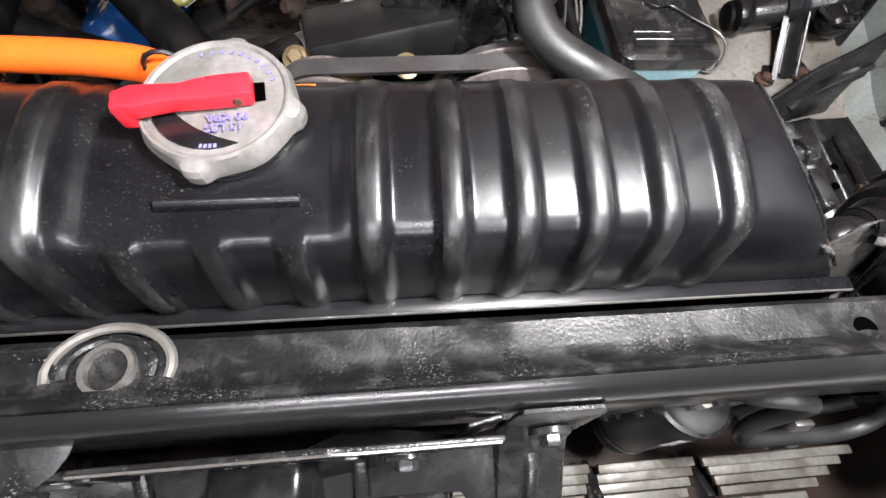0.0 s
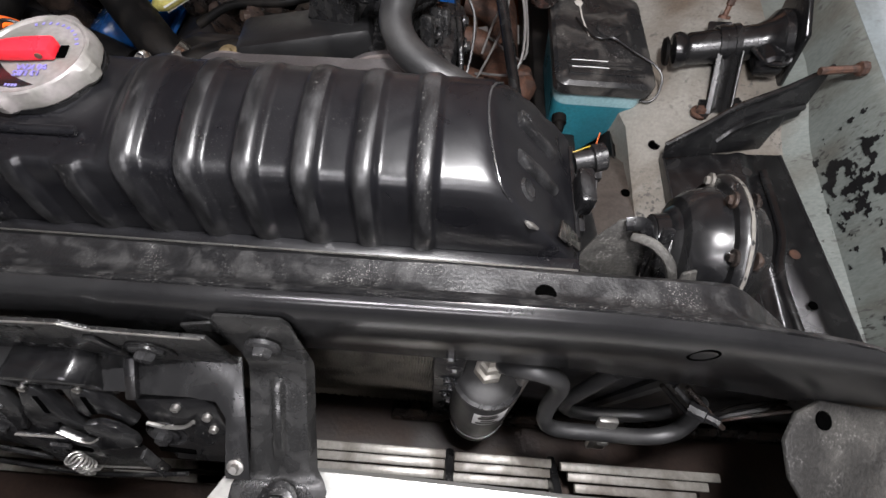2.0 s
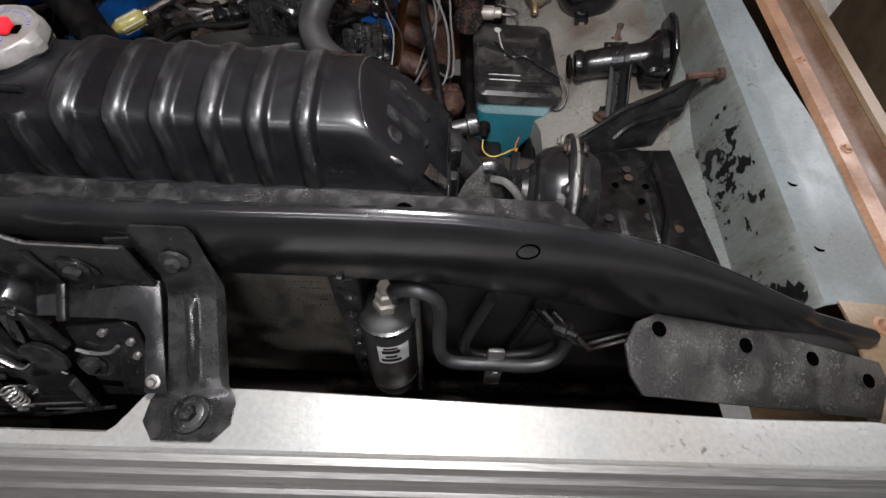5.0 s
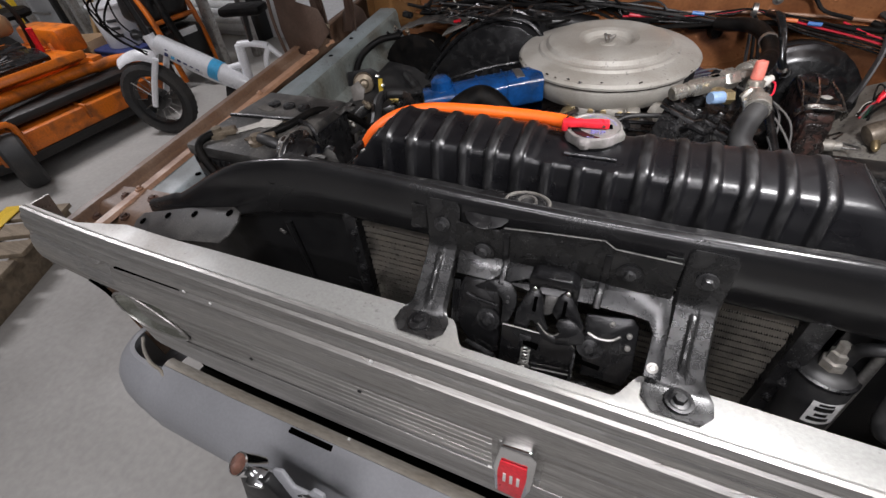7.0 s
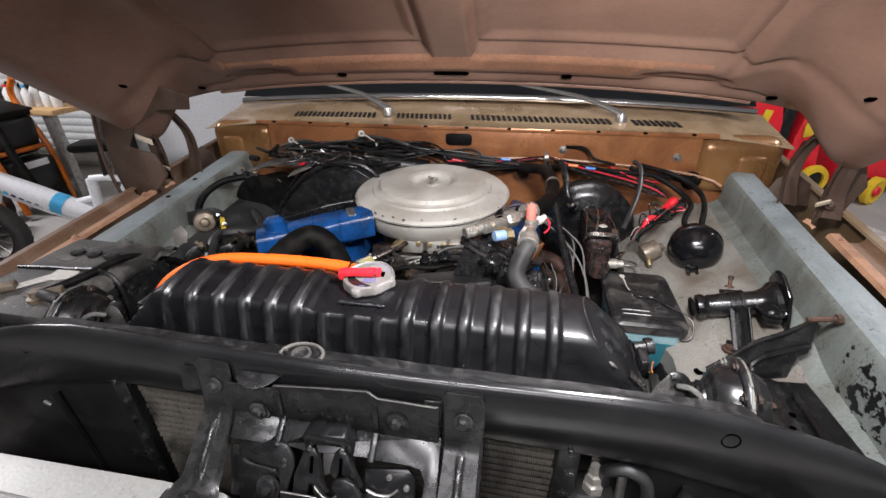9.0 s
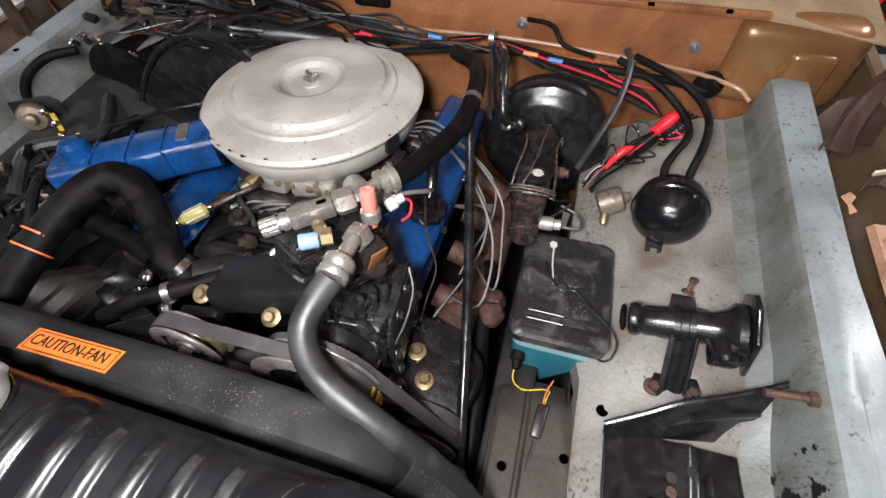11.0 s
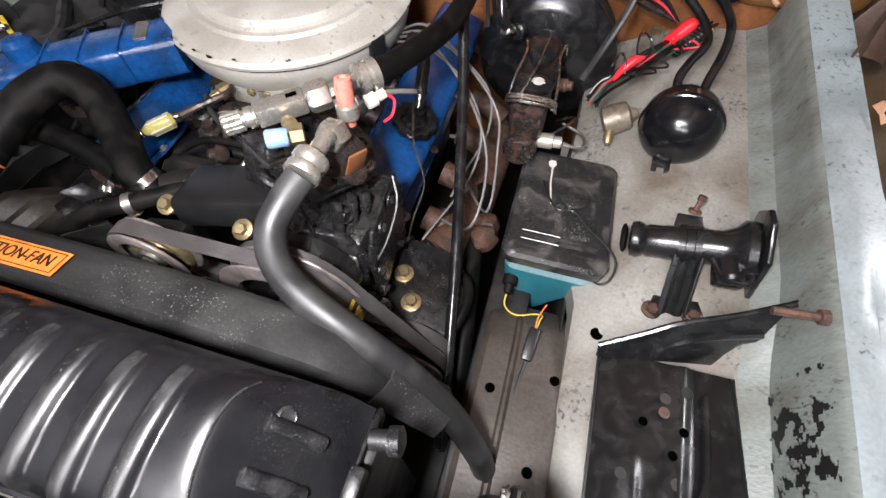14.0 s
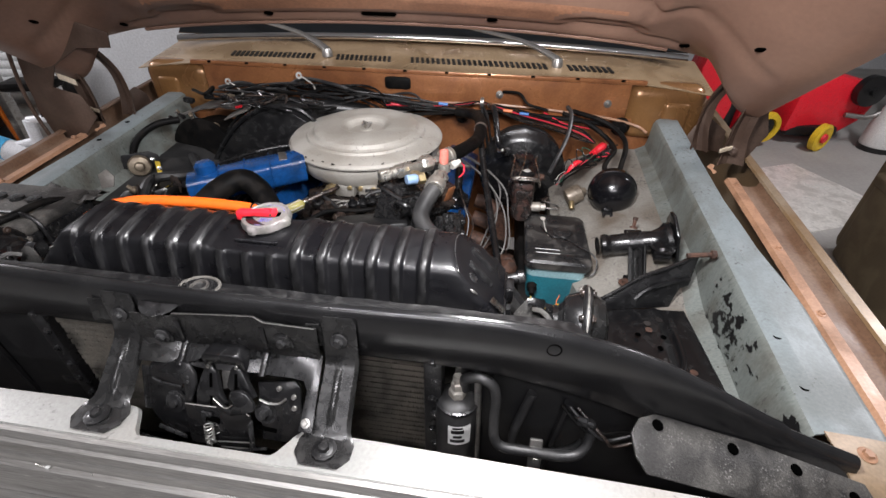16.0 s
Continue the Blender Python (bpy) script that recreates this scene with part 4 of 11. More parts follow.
def grille():
    t = thing("grille", "wide dull aluminium grille with ribs and a red badge", "grille", (0, -0.13, 0.66))

    def sweep(x):
        return 0.012 * max(0.0, (abs(x) - 0.6) / 0.4) ** 2

    def sag(x, z):
        """The top dips a little toward the middle."""
        return -0.006 * max(0.0, 1 - (abs(x) / 0.5) ** 2) * min(1.0, max(0.0, (z - 0.80) / 0.08))

    def reach(z):
        """Half width at a height: the upper band runs out to the fenders."""
        return float(np.interp(z, [0.75, 0.776, 0.86, 0.893], [1.0, 0.998, 0.988, 0.98]))

    prof = [(-0.058, 0.886), (-0.06, 0.892), (-0.10, 0.8925), (-0.113, 0.892), (-0.116, 0.895), (-0.120, 0.8945), (-0.1225, 0.889), (-0.1225, 0.884), (-0.127, 0.8805), (-0.1295, 0.873), (-0.1285, 0.8665), (-0.131, 0.8625), (-0.1325, 0.856), (-0.132, 0.8495),
            (-0.1285, 0.8465), (-0.125, 0.844), (-0.1245, 0.8415), (-0.130, 0.8395), (-0.136, 0.835), (-0.140, 0.826), (-0.1428, 0.814), (-0.144, 0.80), (-0.1438, 0.786), (-0.141, 0.7765), (-0.136, 0.775)]
    xs = sorted(frange(-1, 1, 90) + frange(-0.127, 0.127, 40) + frange(-0.89, -0.71, 24) + frange(0.71, 0.89, 24))

    def pocket(x, z):
        """Shallow three-cornered pressing near each end."""
        a, b = (abs(x) - 0.735) / 0.12, (z - 0.803) / 0.036
        return 0.009 * max(0.0, min(1.0, 8 * min(a, 1 - a, b, 1 - a - b + 0.25))) if 0 < a < 1 else 0.0

    def top(u, v):
        y, z = prof[v]
        x = u * reach(z)
        k = min(1.0, max(0.0, (0.116 - abs(x)) / 0.03))
        rear = -0.068 - 0.012 * min(1, max(0, (abs(x) - 0.2) / 0.4)) - 0.028 * min(1, max(0, (abs(x) - 0.72) / 0.1)) - 0.036 * k * k * (3 - 2 * k)
        if v < 3:
            y = (rear + 0.002, rear, max(rear - 0.012, -0.1105))[v]
        return (x, y + sweep(x) + pocket(x, z), z + sag(x, z))

    part("top_panel", seal(sheet(top, xs, range(0, 5), 0.0025)), grille_white, t, "bare whitish top panel")
    part("upper_band", seal(sheet(top, xs, range(4, len(prof)), 0.0025)), grille_alu, t, "dull brushed upper band", 20)
    low = [(-0.136, 0.672), (-0.142, 0.6705), (-0.145, 0.666), (-0.1455, 0.64), (-0.1465, 0.62), (-0.1455, 0.607), (-0.141, 0.602), (-0.10, 0.604)]
    part("lower_band", seal(sheet(lambda u, v: (u * np.interp(low[v][1], [0.60, 0.672], [0.77, 0.80]), low[v][0] + 0.6 * sweep(u), low[v][1]), xs, range(8), 0.0025)), grille_alu, t, "plain lower band", 20)
    post = [(-0.136, 0.78), (-0.143, 0.776), (-0.144, 0.72), (-0.144, 0.668)]
    part("centre_post", seal(sheet(lambda u, v: (0.029 * u, post[v][0] + 0.006 * max(0, abs(u) - 0.75) / 0.25, post[v][1]), frange(-1, 1, 8), range(4), 0.0025)), grille_alu, t, "plain post behind the badge")
    # overlapping louvres of the ribbed recess
    teeth = []
    for k in range(7):
        z = 0.7745 - 0.0147 * k
        teeth += [(-0.1335, z), (-0.1385, z - 0.0045), (-0.1405, z - 0.0118), (-0.1392, z - 0.0140)]
    teeth += [(-0.1335, 0.6716)]
    roots = [0.7735 - 0.0147 * k for k in range(7)] + [0.6735, 0.6655]
    for s in (-1, 1):
        part("ribbed_recess", seal(sheet(lambda x, v: (s * x, teeth[v][0] + 0.5 * sweep(x), teeth[v][1]), frange(0.026, 0.66, 30), range(len(teeth)), 0.002)), grille_alu, t, "fine stepped ribs", 25)
        # Dark strips painted in the rib roots as shadow lines.
        for k, z in enumerate(roots):
            w = 0.0022 if k in (0, 7) else 0.0012
            part("groove_shade", tube([(s * x, (-0.1368 if k < 7 else -0.1405 - 0.0042 * (k > 7)) + 0.5 * sweep(x), z) for x in (0.04, 0.25, 0.45, 0.65)], w, 5, 2), recess_grey, t, "dark strip painted for groove shadow")
        part("recess_end", prism([(0, 0), (0.010, 0.004), (0.014, 0.03), (0.013, 0.085), (0.008, 0.103), (0, 0.105)], 0.010, axes_at((s * 0.0345, -0.1335 if s < 0 else -0.1435, 0.6715), (-s, 0, 0), (0, 0, 1)), 0.002), grille_alu, t, "rounded end of the recess")
        # headlamp surround: dished bowl with a pointed inner corner, rolled rim and dark outer joint
        part("lamp_surround", seal(sheet(lambda a, r: (s * (0.735 + (0.070 + 0.035 * max(0, -math.cos(a)) ** 3) * r * math.cos(a)), -0.1425 + 0.030 * (1 - r * r) + 0.4 * sweep(0.735), 0.722 + 0.052 * r * math.sin(a) - 0.022 * r * max(0, -math.cos(a)) ** 2), frange(0, 2 * math.pi, 40), frange(0.03, 1.0, 7), 0.002)), lamp_bowl, t, "dished headlamp surround")
        part("bezel_edge", tube([(s * (0.735 + (0.071 + 0.036 * max(0, -math.cos(a)) ** 3) * math.cos(a)), -0.1435 + 0.4 * sweep(0.735), 0.722 + 0.053 * math.sin(a) - 0.022 * max(0, -math.cos(a)) ** 2) for a in frange(0.2, 2 * math.pi + 0.1, 40)], 0.0024, 6, 1), grille_alu, t, "rolled rim of the headlamp surround")
        part("side_plate", seal(sheet(lambda x, z: (s * x, -0.131 + 0.6 * sweep(x) + 0.05 * max(0, (x - 0.79) / 0.02), z), (0.64, 0.7, 0.77, 0.80, 0.81), frange(0.665, 0.78, 4), 0.002)), grille_alu, t)
        part("joint", tube([(s * 0.846, -0.139, 0.775), (s * 0.815, -0.139, 0.748), (s * 0.806, -0.139, 0.70), (s * 0.803, -0.136, 0.655)], 0.004, 6), hole_black, t, "dark joint beside the headlamp")
        part("end_skirt", seal(sheet(lambda x, v: (s * x, (-0.140, -0.141, -0.138, -0.12)[v] + sweep(x), (0.778, 0.766, 0.757, 0.755)[v] - 0.006 * (0.998 - x) / 0.18), frange(0.825, 0.998, 8), range(4), 0.002)), grille_alu, t, "lower edge of the end")
        zs = [0.757, 0.78, 0.80, 0.83, 0.86, 0.88, 0.893]
        fy = [-0.129, -0.131, -0.131, -0.127, -0.119, -0.114, -0.108]
        part("end_cap", seal(sheet(lambda k, u: (s * (reach(zs[k]) - 0.001), fy[k] * (1 - u) - 0.06 * u, zs[k]), range(7), frange(0, 1, 4), 0.003)), grille_alu, t, "slanted end cap")
        slit = [(0.565, 0.8395), (0.70, 0.8385), (0.725, 0.8335), (0.728, 0.840), (0.712, 0.8485), (0.565, 0.8475)]
        part("slot", prism([(s * a, b - 0.84) for a, b in (slit if s > 0 else slit[::-1])], 0.006, axes_at((0, -0.1275, 0.84), (1, 0, 0), (0, 0.15, 1)), 0.001), hole_black, t, "long dark slot")
        part("groove", box((s * 0.39, -0.1268, 0.8415), (0.35, 0.003, 0.0022), 0.0004), hole_black, t, "fine dark joint line")
        loop = [(0.226, 0.8415), (0.20, 0.8425), (0.15, 0.8395), (0.1435, 0.835), (0.15, 0.8305), (0.19, 0.8335), (0.215, 0.8375), (0.226, 0.8415)]
        # Dark plate stands in for the shade inside the opening.
        part("clip_opening", prism([(s * a, b - 0.836) for a, b in (loop[:-1] if s < 0 else loop[:-1][::-1])], 0.004, axes_at((0, -0.1285, 0.836), (1, 0, 0), (0, 0.3, 1)), 0.001), recess_grey, t, "dark plate for a shaded pressed opening")
        part("opening_edge", tube([(s * a, -0.1335 - 0.3 * (0.838 - b), b) for a, b in loop], 0.0009, 6, 2), steel, t, "bright worn edge of the opening")
    for x in (-0.66, -0.49, -0.36, 0.36, 0.525, 0.639, 0.70, 0.73):
        part("hole", lathe([(0.006, 0), (0.006, 0.001), (0, 0.0009)], 12, (x, -0.097 + sweep(x) - 0.008 * (x == 0.73), 0.8935 + sag(x, 0.8935)), (0, 0, 1)), dark_cavity, t)
    for x, z in ((-0.47, 0.71), (-0.33, 0.62), (-0.24, 0.75)):
        part("hole", lathe([(0.0035, 0), (0.0035, 0.001), (0, 0.0009)], 12, (x, -0.1405 - 0.005 * (z < 0.65), z), (0, -1, 0)), dark_cavity, t)
    for x, z in ((-0.548, 0.848), (-0.496, 0.838), (-0.205, 0.838)):
        part("clip", box((x, -0.134, z), (0.006, 0.004, 0.006), 0.0015, pose(0, 0, 0, 0, 20, 0)), label_white, t, "pale plastic clip")
    rng = random.Random(31)
    for k in range(26):
        x = -0.62 + 1.2 * rng.random()
        part("dirt_fleck", box((x, -0.1295 - 0.0005 + sweep(x), 0.8655 + sag(x, 0.8655) + rng.uniform(-0.004, 0.006)), (0.0015 + 0.004 * rng.random(), 0.0012, 0.0012), 0.0004), label_white, t)
    b = part("badge", prism([(-0.022, -0.066), (0.016, -0.07), (0.026, -0.03), (0.028, 0.05), (0.02, 0.062), (-0.018, 0.058), (-0.026, 0.0)], 0.016, axes_at((0.0, -0.146, 0.735), (1, 0, 0), (0, 0.06, 1)), 0.003), chrome, t, "chrome badge with red face")
    part("face", prism([(-0.017, -0.056), (0.015, -0.058), (0.019, 0.0), (0.018, 0.032), (-0.016, 0.03), (-0.019, 0.0)], 0.003, axes_at((0.0, -0.1625, 0.735), (1, 0, 0), (0, 0.06, 1)), 0.001), red_plastic, b, "red enamel face")
    for k in (-1, 0, 1):
        part("mark", box((0.009 * k, -0.1665, 0.727), (0.004, 0.002, 0.024), 0.0004), label_white, b, "pale bars")
    # pale slats on the grille's rear side
    for s in (-1, 1):
        for k, (y, z) in enumerate(((-0.040, 0.699), (-0.050, 0.690), (-0.061, 0.680), (-0.073, 0.670), (-0.087, 0.660))):
            for a, w in ((0.195, 0.15), (0.335, 0.11), (0.49, 0.18 - 0.02 * k), (0.03, 0.10)):
                if a > 0.1 or k > 2:
                    part("rear_slat", box((s * a, y - 0.012 * (a - 0.2), z), (w, 0.0095, 0.008), 0.0012), slat_pale, t, "pale rear slat")
        for a in (0.275, 0.395):
            part("slat_clip", box((s * a, -0.06, 0.686), (0.010, 0.055, 0.022), 0.003, pose(0, 0, 0, -38, 0, 0)), black_worn, t, "dark clip between slats")
    # Added closing panel; hides the bright floor below the slats.
    part("rear_closing", box((0, -0.045, 0.635), (1.52, 0.17, 0.012), 0.004), tray_brown, t, "dirty dark brown panel added to close the space behind the grille")
    for s in (-1, 1):
        part("tray_lip", tube([(s * 0.2, 0.01, 0.655), (s * 0.45, 0.012, 0.66), (s * 0.7, 0.012, 0.67)], 0.012, 8), grease, t, "greasy brown tray lip")


grille()


def bumper():
    t = thing("bumper", "smooth grey primed front bumper with rolled ends", "bumper", (0, -0.18, 0.36))
    flange = [(-0.1385, 0.517), (-0.1405, 0.526), (-0.150, 0.5295), (-0.160, 0.528)]
    face = [(-0.160, 0.528), (-0.171, 0.5235), (-0.190, 0.514), (-0.212, 0.496), (-0.230, 0.472), (-0.240, 0.44), (-0.2425, 0.405), (-0.237, 0.37), (-0.222, 0.345), (-0.195, 0.335)]
    xs = frange(-0.80, 0.80, 40)
    part("flange", seal(sheet(lambda x, v: (x, flange[v][0] + 0.02 * max(0, abs(x) - 0.6), flange[v][1]), xs, range(4), 0.0025)), flange_tan, t, "tan stained upper flange")
    part("face_bar", seal(sheet(lambda x, v: (x, face[v][0] + 0.02 * max(0, abs(x) - 0.6), face[v][1]), xs, range(len(face)), 0.003)), bumper_grey, t)
    # plan of each rolled end: the rim runs outward and turns back; the skin swells from it
    rim = [p[:2] for p in smooth_line([(0.785, -0.158, 0), (0.83, -0.162, 0), (0.88, -0.158, 0), (0.915, -0.146, 0), (0.935, -0.124, 0), (0.942, -0.095, 0), (0.942, -0.05, 0)], 5)]
    for s in (-1, 1):
        def roll(k, v):
            x, y = rim[k]
            x0, y0 = rim[max(0, k - 1)]
            x1, y1 = rim[min(len(rim) - 1, k + 1)]
            d = math.hypot(x1 - x0, y1 - y0)
            nx, ny = -(y0 - y1) / d, -(x1 - x0) / d
            out = -0.166 - face[v][0] + 0.006
            lip = 0.006 if v == 0 else 0.0
            w = 1.0 - 0.15 * min(1.0, k / 8)
            return (s * (x + nx * (out + 0.003) * w), y + ny * out * w, face[v][1] + 0.003 - lip - 0.0008 * max(0, k - 15))
        part("rolled_end", seal(sheet(roll, range(len(rim)), range(len(face)), 0.003)), bumper_grey, t, "rolled end of the bumper")
        part("end_lip", tube([(s * 0.925, -0.118, 0.522), (s * 0.89, -0.142, 0.522), (s * 0.84, -0.162, 0.527), (s * 0.80, -0.168, 0.526), (s * 0.785, -0.175, 0.52)], 0.004, 8), flange_tan, t, "pale rolled lip")
        part("slot", box((s * 0.386, -0.1655, 0.5268), (0.10, 0.017, 0.006), 0.002, pose(0, 0, 0, 0, 0, 0)), hole_black, t, "dark slot")
        part("notch", box((s * 0.316, -0.1415, 0.528), (0.006, 0.006, 0.006), 0.002), label_white, t, "pale nick in the flange edge")
    # Black bar put in for the shade behind the gap under the grille.
    part("gap_backing", box((0, -0.075, 0.515), (1.56, 0.06, 0.13), 0.01), hole_black, t, "black backing for the shade in the bumper gap")


bumper()


def tow_bracket():
    t = thing("tow_bracket", "black bracket with a chrome tube end on the bumper", "bracket", (-0.43, -0.26, 0.42))
    axis = Vector((-0.15, -0.35, 0.92))
    part("tube", lathe([(0.0185, -0.05), (0.0185, 0), (0.0165, 0.002), (0.0155, 0.0), (0.0155, -0.012)], 24, (-0.42, -0.272, 0.625), axis, ring=True), chrome, t, "chrome tube")
    part("tube_mouth", lathe([(0.0162, 0), (0.0162, 0.001), (0, 0.0005)], 20, Vector((-0.42, -0.272, 0.625)) - axis * 0.011, axis), copper_bore, t, "coppery bore")
    part("collar", box((-0.392, -0.268, 0.588), (0.034, 0.03, 0.036), 0.006, pose(0, 0, 0, 20, 0, 10)), chrome, t, "chrome collar")
    part("arm", prism([(-0.05, -0.20), (0.05, -0.20), (0.07, -0.02), (0.03, 0.03), (-0.03, 0.02)], 0.02, axes_at((-0.40, -0.262, 0.575), (1, 0, 0), (0, 0.2, 1)), 0.004), black_satin, t, "black arm")
    part("shackle", tube([(-0.385, -0.262, 0.595), (-0.365, -0.262, 0.586), (-0.345, -0.262, 0.574), (-0.325, -0.262, 0.574), (-0.305, -0.262, 0.586), (-0.28, -0.262, 0.597)], 0.0045, 8), chrome, t, "thin bent edge")
    part("shackle_plate", prism([(-0.05, -0.05), (0.06, -0.06), (0.05, 0.02), (0.03, 0.022), (0.02, 0.006), (-0.01, 0.004), (-0.03, 0.03), (-0.05, 0.024)], 0.008, axes_at((-0.32, -0.255, 0.585), (1, 0, 0), (0, 0.3, 1)), 0.003), bumper_grey, t, "grey wavy plate")


tow_bracket()


# ---- the truck: behind the grille ----
def brace(s):
    t = thing("hood_latch_brace", "black steel brace with a centre bead between beam and grille", "brace", (s * 0.147, -0.05, 0.89), group="latch braces")
    # cross-sections along the strap: y, z, half width, edge turned back, bead height
    spine = [(0.006, 1.017, 0.0185, 0, 0), (0.004, 1.012, 0.0225, 0.001, 0), (0.001, 0.99, 0.0225, 0.002, 0), (-0.002, 0.966, 0.0225, 0.004, 0), (-0.006, 0.953, 0.0225, 0.007, 0), (-0.012, 0.946, 0.0225, 0.008, 0.0), (-0.016, 0.9425, 0.0225, 0.008, 0.004),
             (-0.036, 0.9255, 0.023, 0.008, 0.004), (-0.056, 0.9085, 0.024, 0.008, 0.004), (-0.061, 0.904, 0.0245, 0.007, 0.0), (-0.067, 0.8995, 0.026, 0.004, 0), (-0.0715, 0.8945, 0.0305, 0.001, 0), (-0.078, 0.8925, 0.034, 0, 0), (-0.094, 0.8925, 0.034, 0, 0), (-0.1075, 0.8925, 0.0225, 0, 0)]
    us = [-1, -0.93, -0.84, -0.3, -0.22, -0.17, -0.12, -0.06, 0.06, 0.12, 0.17, 0.22, 0.3, 0.84, 0.93, 1]

    def fn(k, u):
        y, z, w, edge, bead = spine[k]
        h = bead * math.exp(-((u / 0.16) ** 6)) - edge * max(0.0, (abs(u) - 0.84) / 0.16) ** 1.5
        return (s * 0.1475 + u * w, y - h * 0.65, z + h * 0.75)

    part("strap", seal(sheet(fn, range(len(spine)), us, 0.002)), black_strap, t)
    part("bolt", bolt((s * 0.148, -0.0015, 0.985), (0, -1, 0.12), 0.0062), black_scuffed, t, "worn black bolt")
    part("bolt", bolt((s * 0.149, -0.088, 0.8945), (0, 0, 1), 0.0066), black_worn, t, "black bolt")
    part("washer", lathe([(0.010, 0), (0.0145, 0), (0.0145, 0.0014), (0.010, 0.0018)], 20, (s * 0.149, -0.088, 0.8944), ring=True), black_worn, t, "large black washer")
    part("side_fold", prism([(0, 0), (0.022, 0.0), (0.022, 0.034), (0.004, 0.036)], 0.0022, axes_at((s * 0.148 - 0.046, 0.0005, 0.968), (1, 0.2, 0), (0, 0.1, 1)), 0.0008), black_brace, t, "folded side flange")


for s in (-1, 1):
    brace(s)


def hood_latch():
    t = thing("hood_latch", "black hood latch mechanism with spring and bolts", "latch", (0, -0.02, 0.86))
    up = axes_at((0, -0.003, 0.97), (1, 0, 0), (0, 0.05, 1))
    slope = axes_at((0, -0.004, 0.953), (1, 0, 0), (0, 0.79, 0.61))
    mid = axes_at((0, -0.045, 0.89), (1, 0, 0), (0, 0.447, 0.894))
    front = axes_at((0, -0.056, 0.89), (1, 0, 0), (0, 0.287, 0.958))

    def proud(m, d):
        return m @ Matrix.Translation((0, 0, d))

    # upper plate: stepped along its top, two raised bolt pads, two dark pressings down its face
    plate = [(-0.128, -0.017), (-0.128, 0.026), (-0.072, 0.026), (-0.067, 0.032), (-0.014, 0.038), (0.044, 0.043), (0.056, 0.035), (0.122, 0.034), (0.122, -0.018), (0.06, -0.018), (0.052, -0.016), (-0.128, -0.017)][:-1]
    part("back_plate", prism(plate, 0.003, up, 0.001), black_brace, t, "pressed black plate with worn edges")
    part("plate_edge", tube([up @ Vector(p) for p in ((-0.066, 0.032, 0.0032), (-0.014, 0.038, 0.0032), (0.044, 0.043, 0.0032), (0.056, 0.035, 0.0032), (0.12, 0.034, 0.0032))], 0.0007, 5, 1), steel, t, "bright worn top edge")
    for x in (-0.063, 0.0515):
        part("pressing", moved(box((x, 0.002, 0.0035), (0.008, 0.05, 0.004), 0.0018), up), stamped_black, t, "pressed bead")
    for x, v in ((-0.091, -0.012), (0.076, 0.004)):
        oval = [(x + 0.0145 * math.cos(a), v + 0.017 * math.sin(a)) for a in frange(0, 2 * math.pi, 20)[:-1]]
        part("pad", prism(oval, 0.002, proud(up, 0.0025), 0.0008), stamped_black, t, "raised oval pad")
        part("bolt", bolt(up @ Vector((x, v + 0.004, 0.0045)), up.to_3x3() @ Z, 0.0062), black_scuffed, t, "worn black bolt")
    rng = random.Random(5)
    for x, v, w, h in ((0.0, 0.030, 0.003, 0.004), (0.006, 0.031, 0.004, 0.003), (0.013, 0.0305, 0.004, 0.004), (0.020, 0.031, 0.003, 0.005), (-0.035, 0.002, 0.004, 0.002), (-0.027, -0.001, 0.003, 0.002), (-0.012, -0.001, 0.004, 0.006), (-0.004, -0.003, 0.004, 0.005), (0.008, -0.003, 0.006, 0.002), (0.018, 0.0, 0.004, 0.007)):
        part("stamp_mark", moved(box((x, v, 0.0033), (w, h, 0.0008), 0.0003, pose(0, 0, 0, 0, 0, rng.uniform(-25, 25))), up), black_scuffed, t, "stamped mark")
    # glossy sheet sloping forward below the plate, with a leg down beside the brace
    part("slope_plate", prism([(-0.058, 0.003), (0.124, 0.003), (0.129, -0.088), (0.1115, -0.088), (0.1125, -0.042), (0.106, -0.0305), (0.09, -0.0285), (0.048, -0.029), (0.0475, 0.0), (0.046, -0.028), (-0.028, -0.031), (-0.056, -0.028)], 0.002, slope, 0.0006), latch_gloss, t, "glossy sloping sheet behind the catch")
    part("left_flap", prism([(-0.124, 0.003), (-0.064, 0.003), (-0.064, -0.020), (-0.075, -0.030), (-0.12, -0.031)], 0.002, slope, 0.0006), black_strap, t, "dusty bent flap under the plate")
    for x in (-0.061, 0.051):
        part("divider", moved(box((x, -0.014, 0.003), (0.008, 0.036, 0.006), 0.002), slope), stamped_black, t, "dark pressing between the windows")
    part("leg_screw", bolt(slope @ Vector((0.119, -0.078, 0.002)), slope.to_3x3() @ Z, 0.0035), steel, t, "small bright screw")
    # cup of the catch, its mouth filled black for shade, and bright tongue
    cup = [(-0.027, -0.045), (-0.028, -0.015), (-0.021, -0.009), (0.02, -0.007), (0.029, -0.016), (0.032, -0.05), (0.022, -0.052), (0.02, -0.024), (-0.014, -0.026), (-0.016, -0.048)]
    part("cup", prism(cup, 0.024, up, 0.003), black_gloss, t, "folded black cup")
    part("cup_mouth_shade", moved(box((0.002, -0.04, 0.008), (0.036, 0.032, 0.004), 0.001), up), hole_black, t, "black slab for the shade in the catch mouth")
    part("tongue", prism([(-0.008, 0.054), (0.007, 0.053), (0.009, 0.03), (0.002, 0.022), (-0.006, 0.019)], 0.003, proud(mid, -0.002), 0.001), striker_steel, t, "worn bright tongue")
    part("tongue_edge", tube([mid @ Vector(p) for p in ((-0.008, 0.0535, 0.002), (0.008, 0.0525, 0.002))], 0.0013, 6, 1), bright_steel, t, "bright edge")
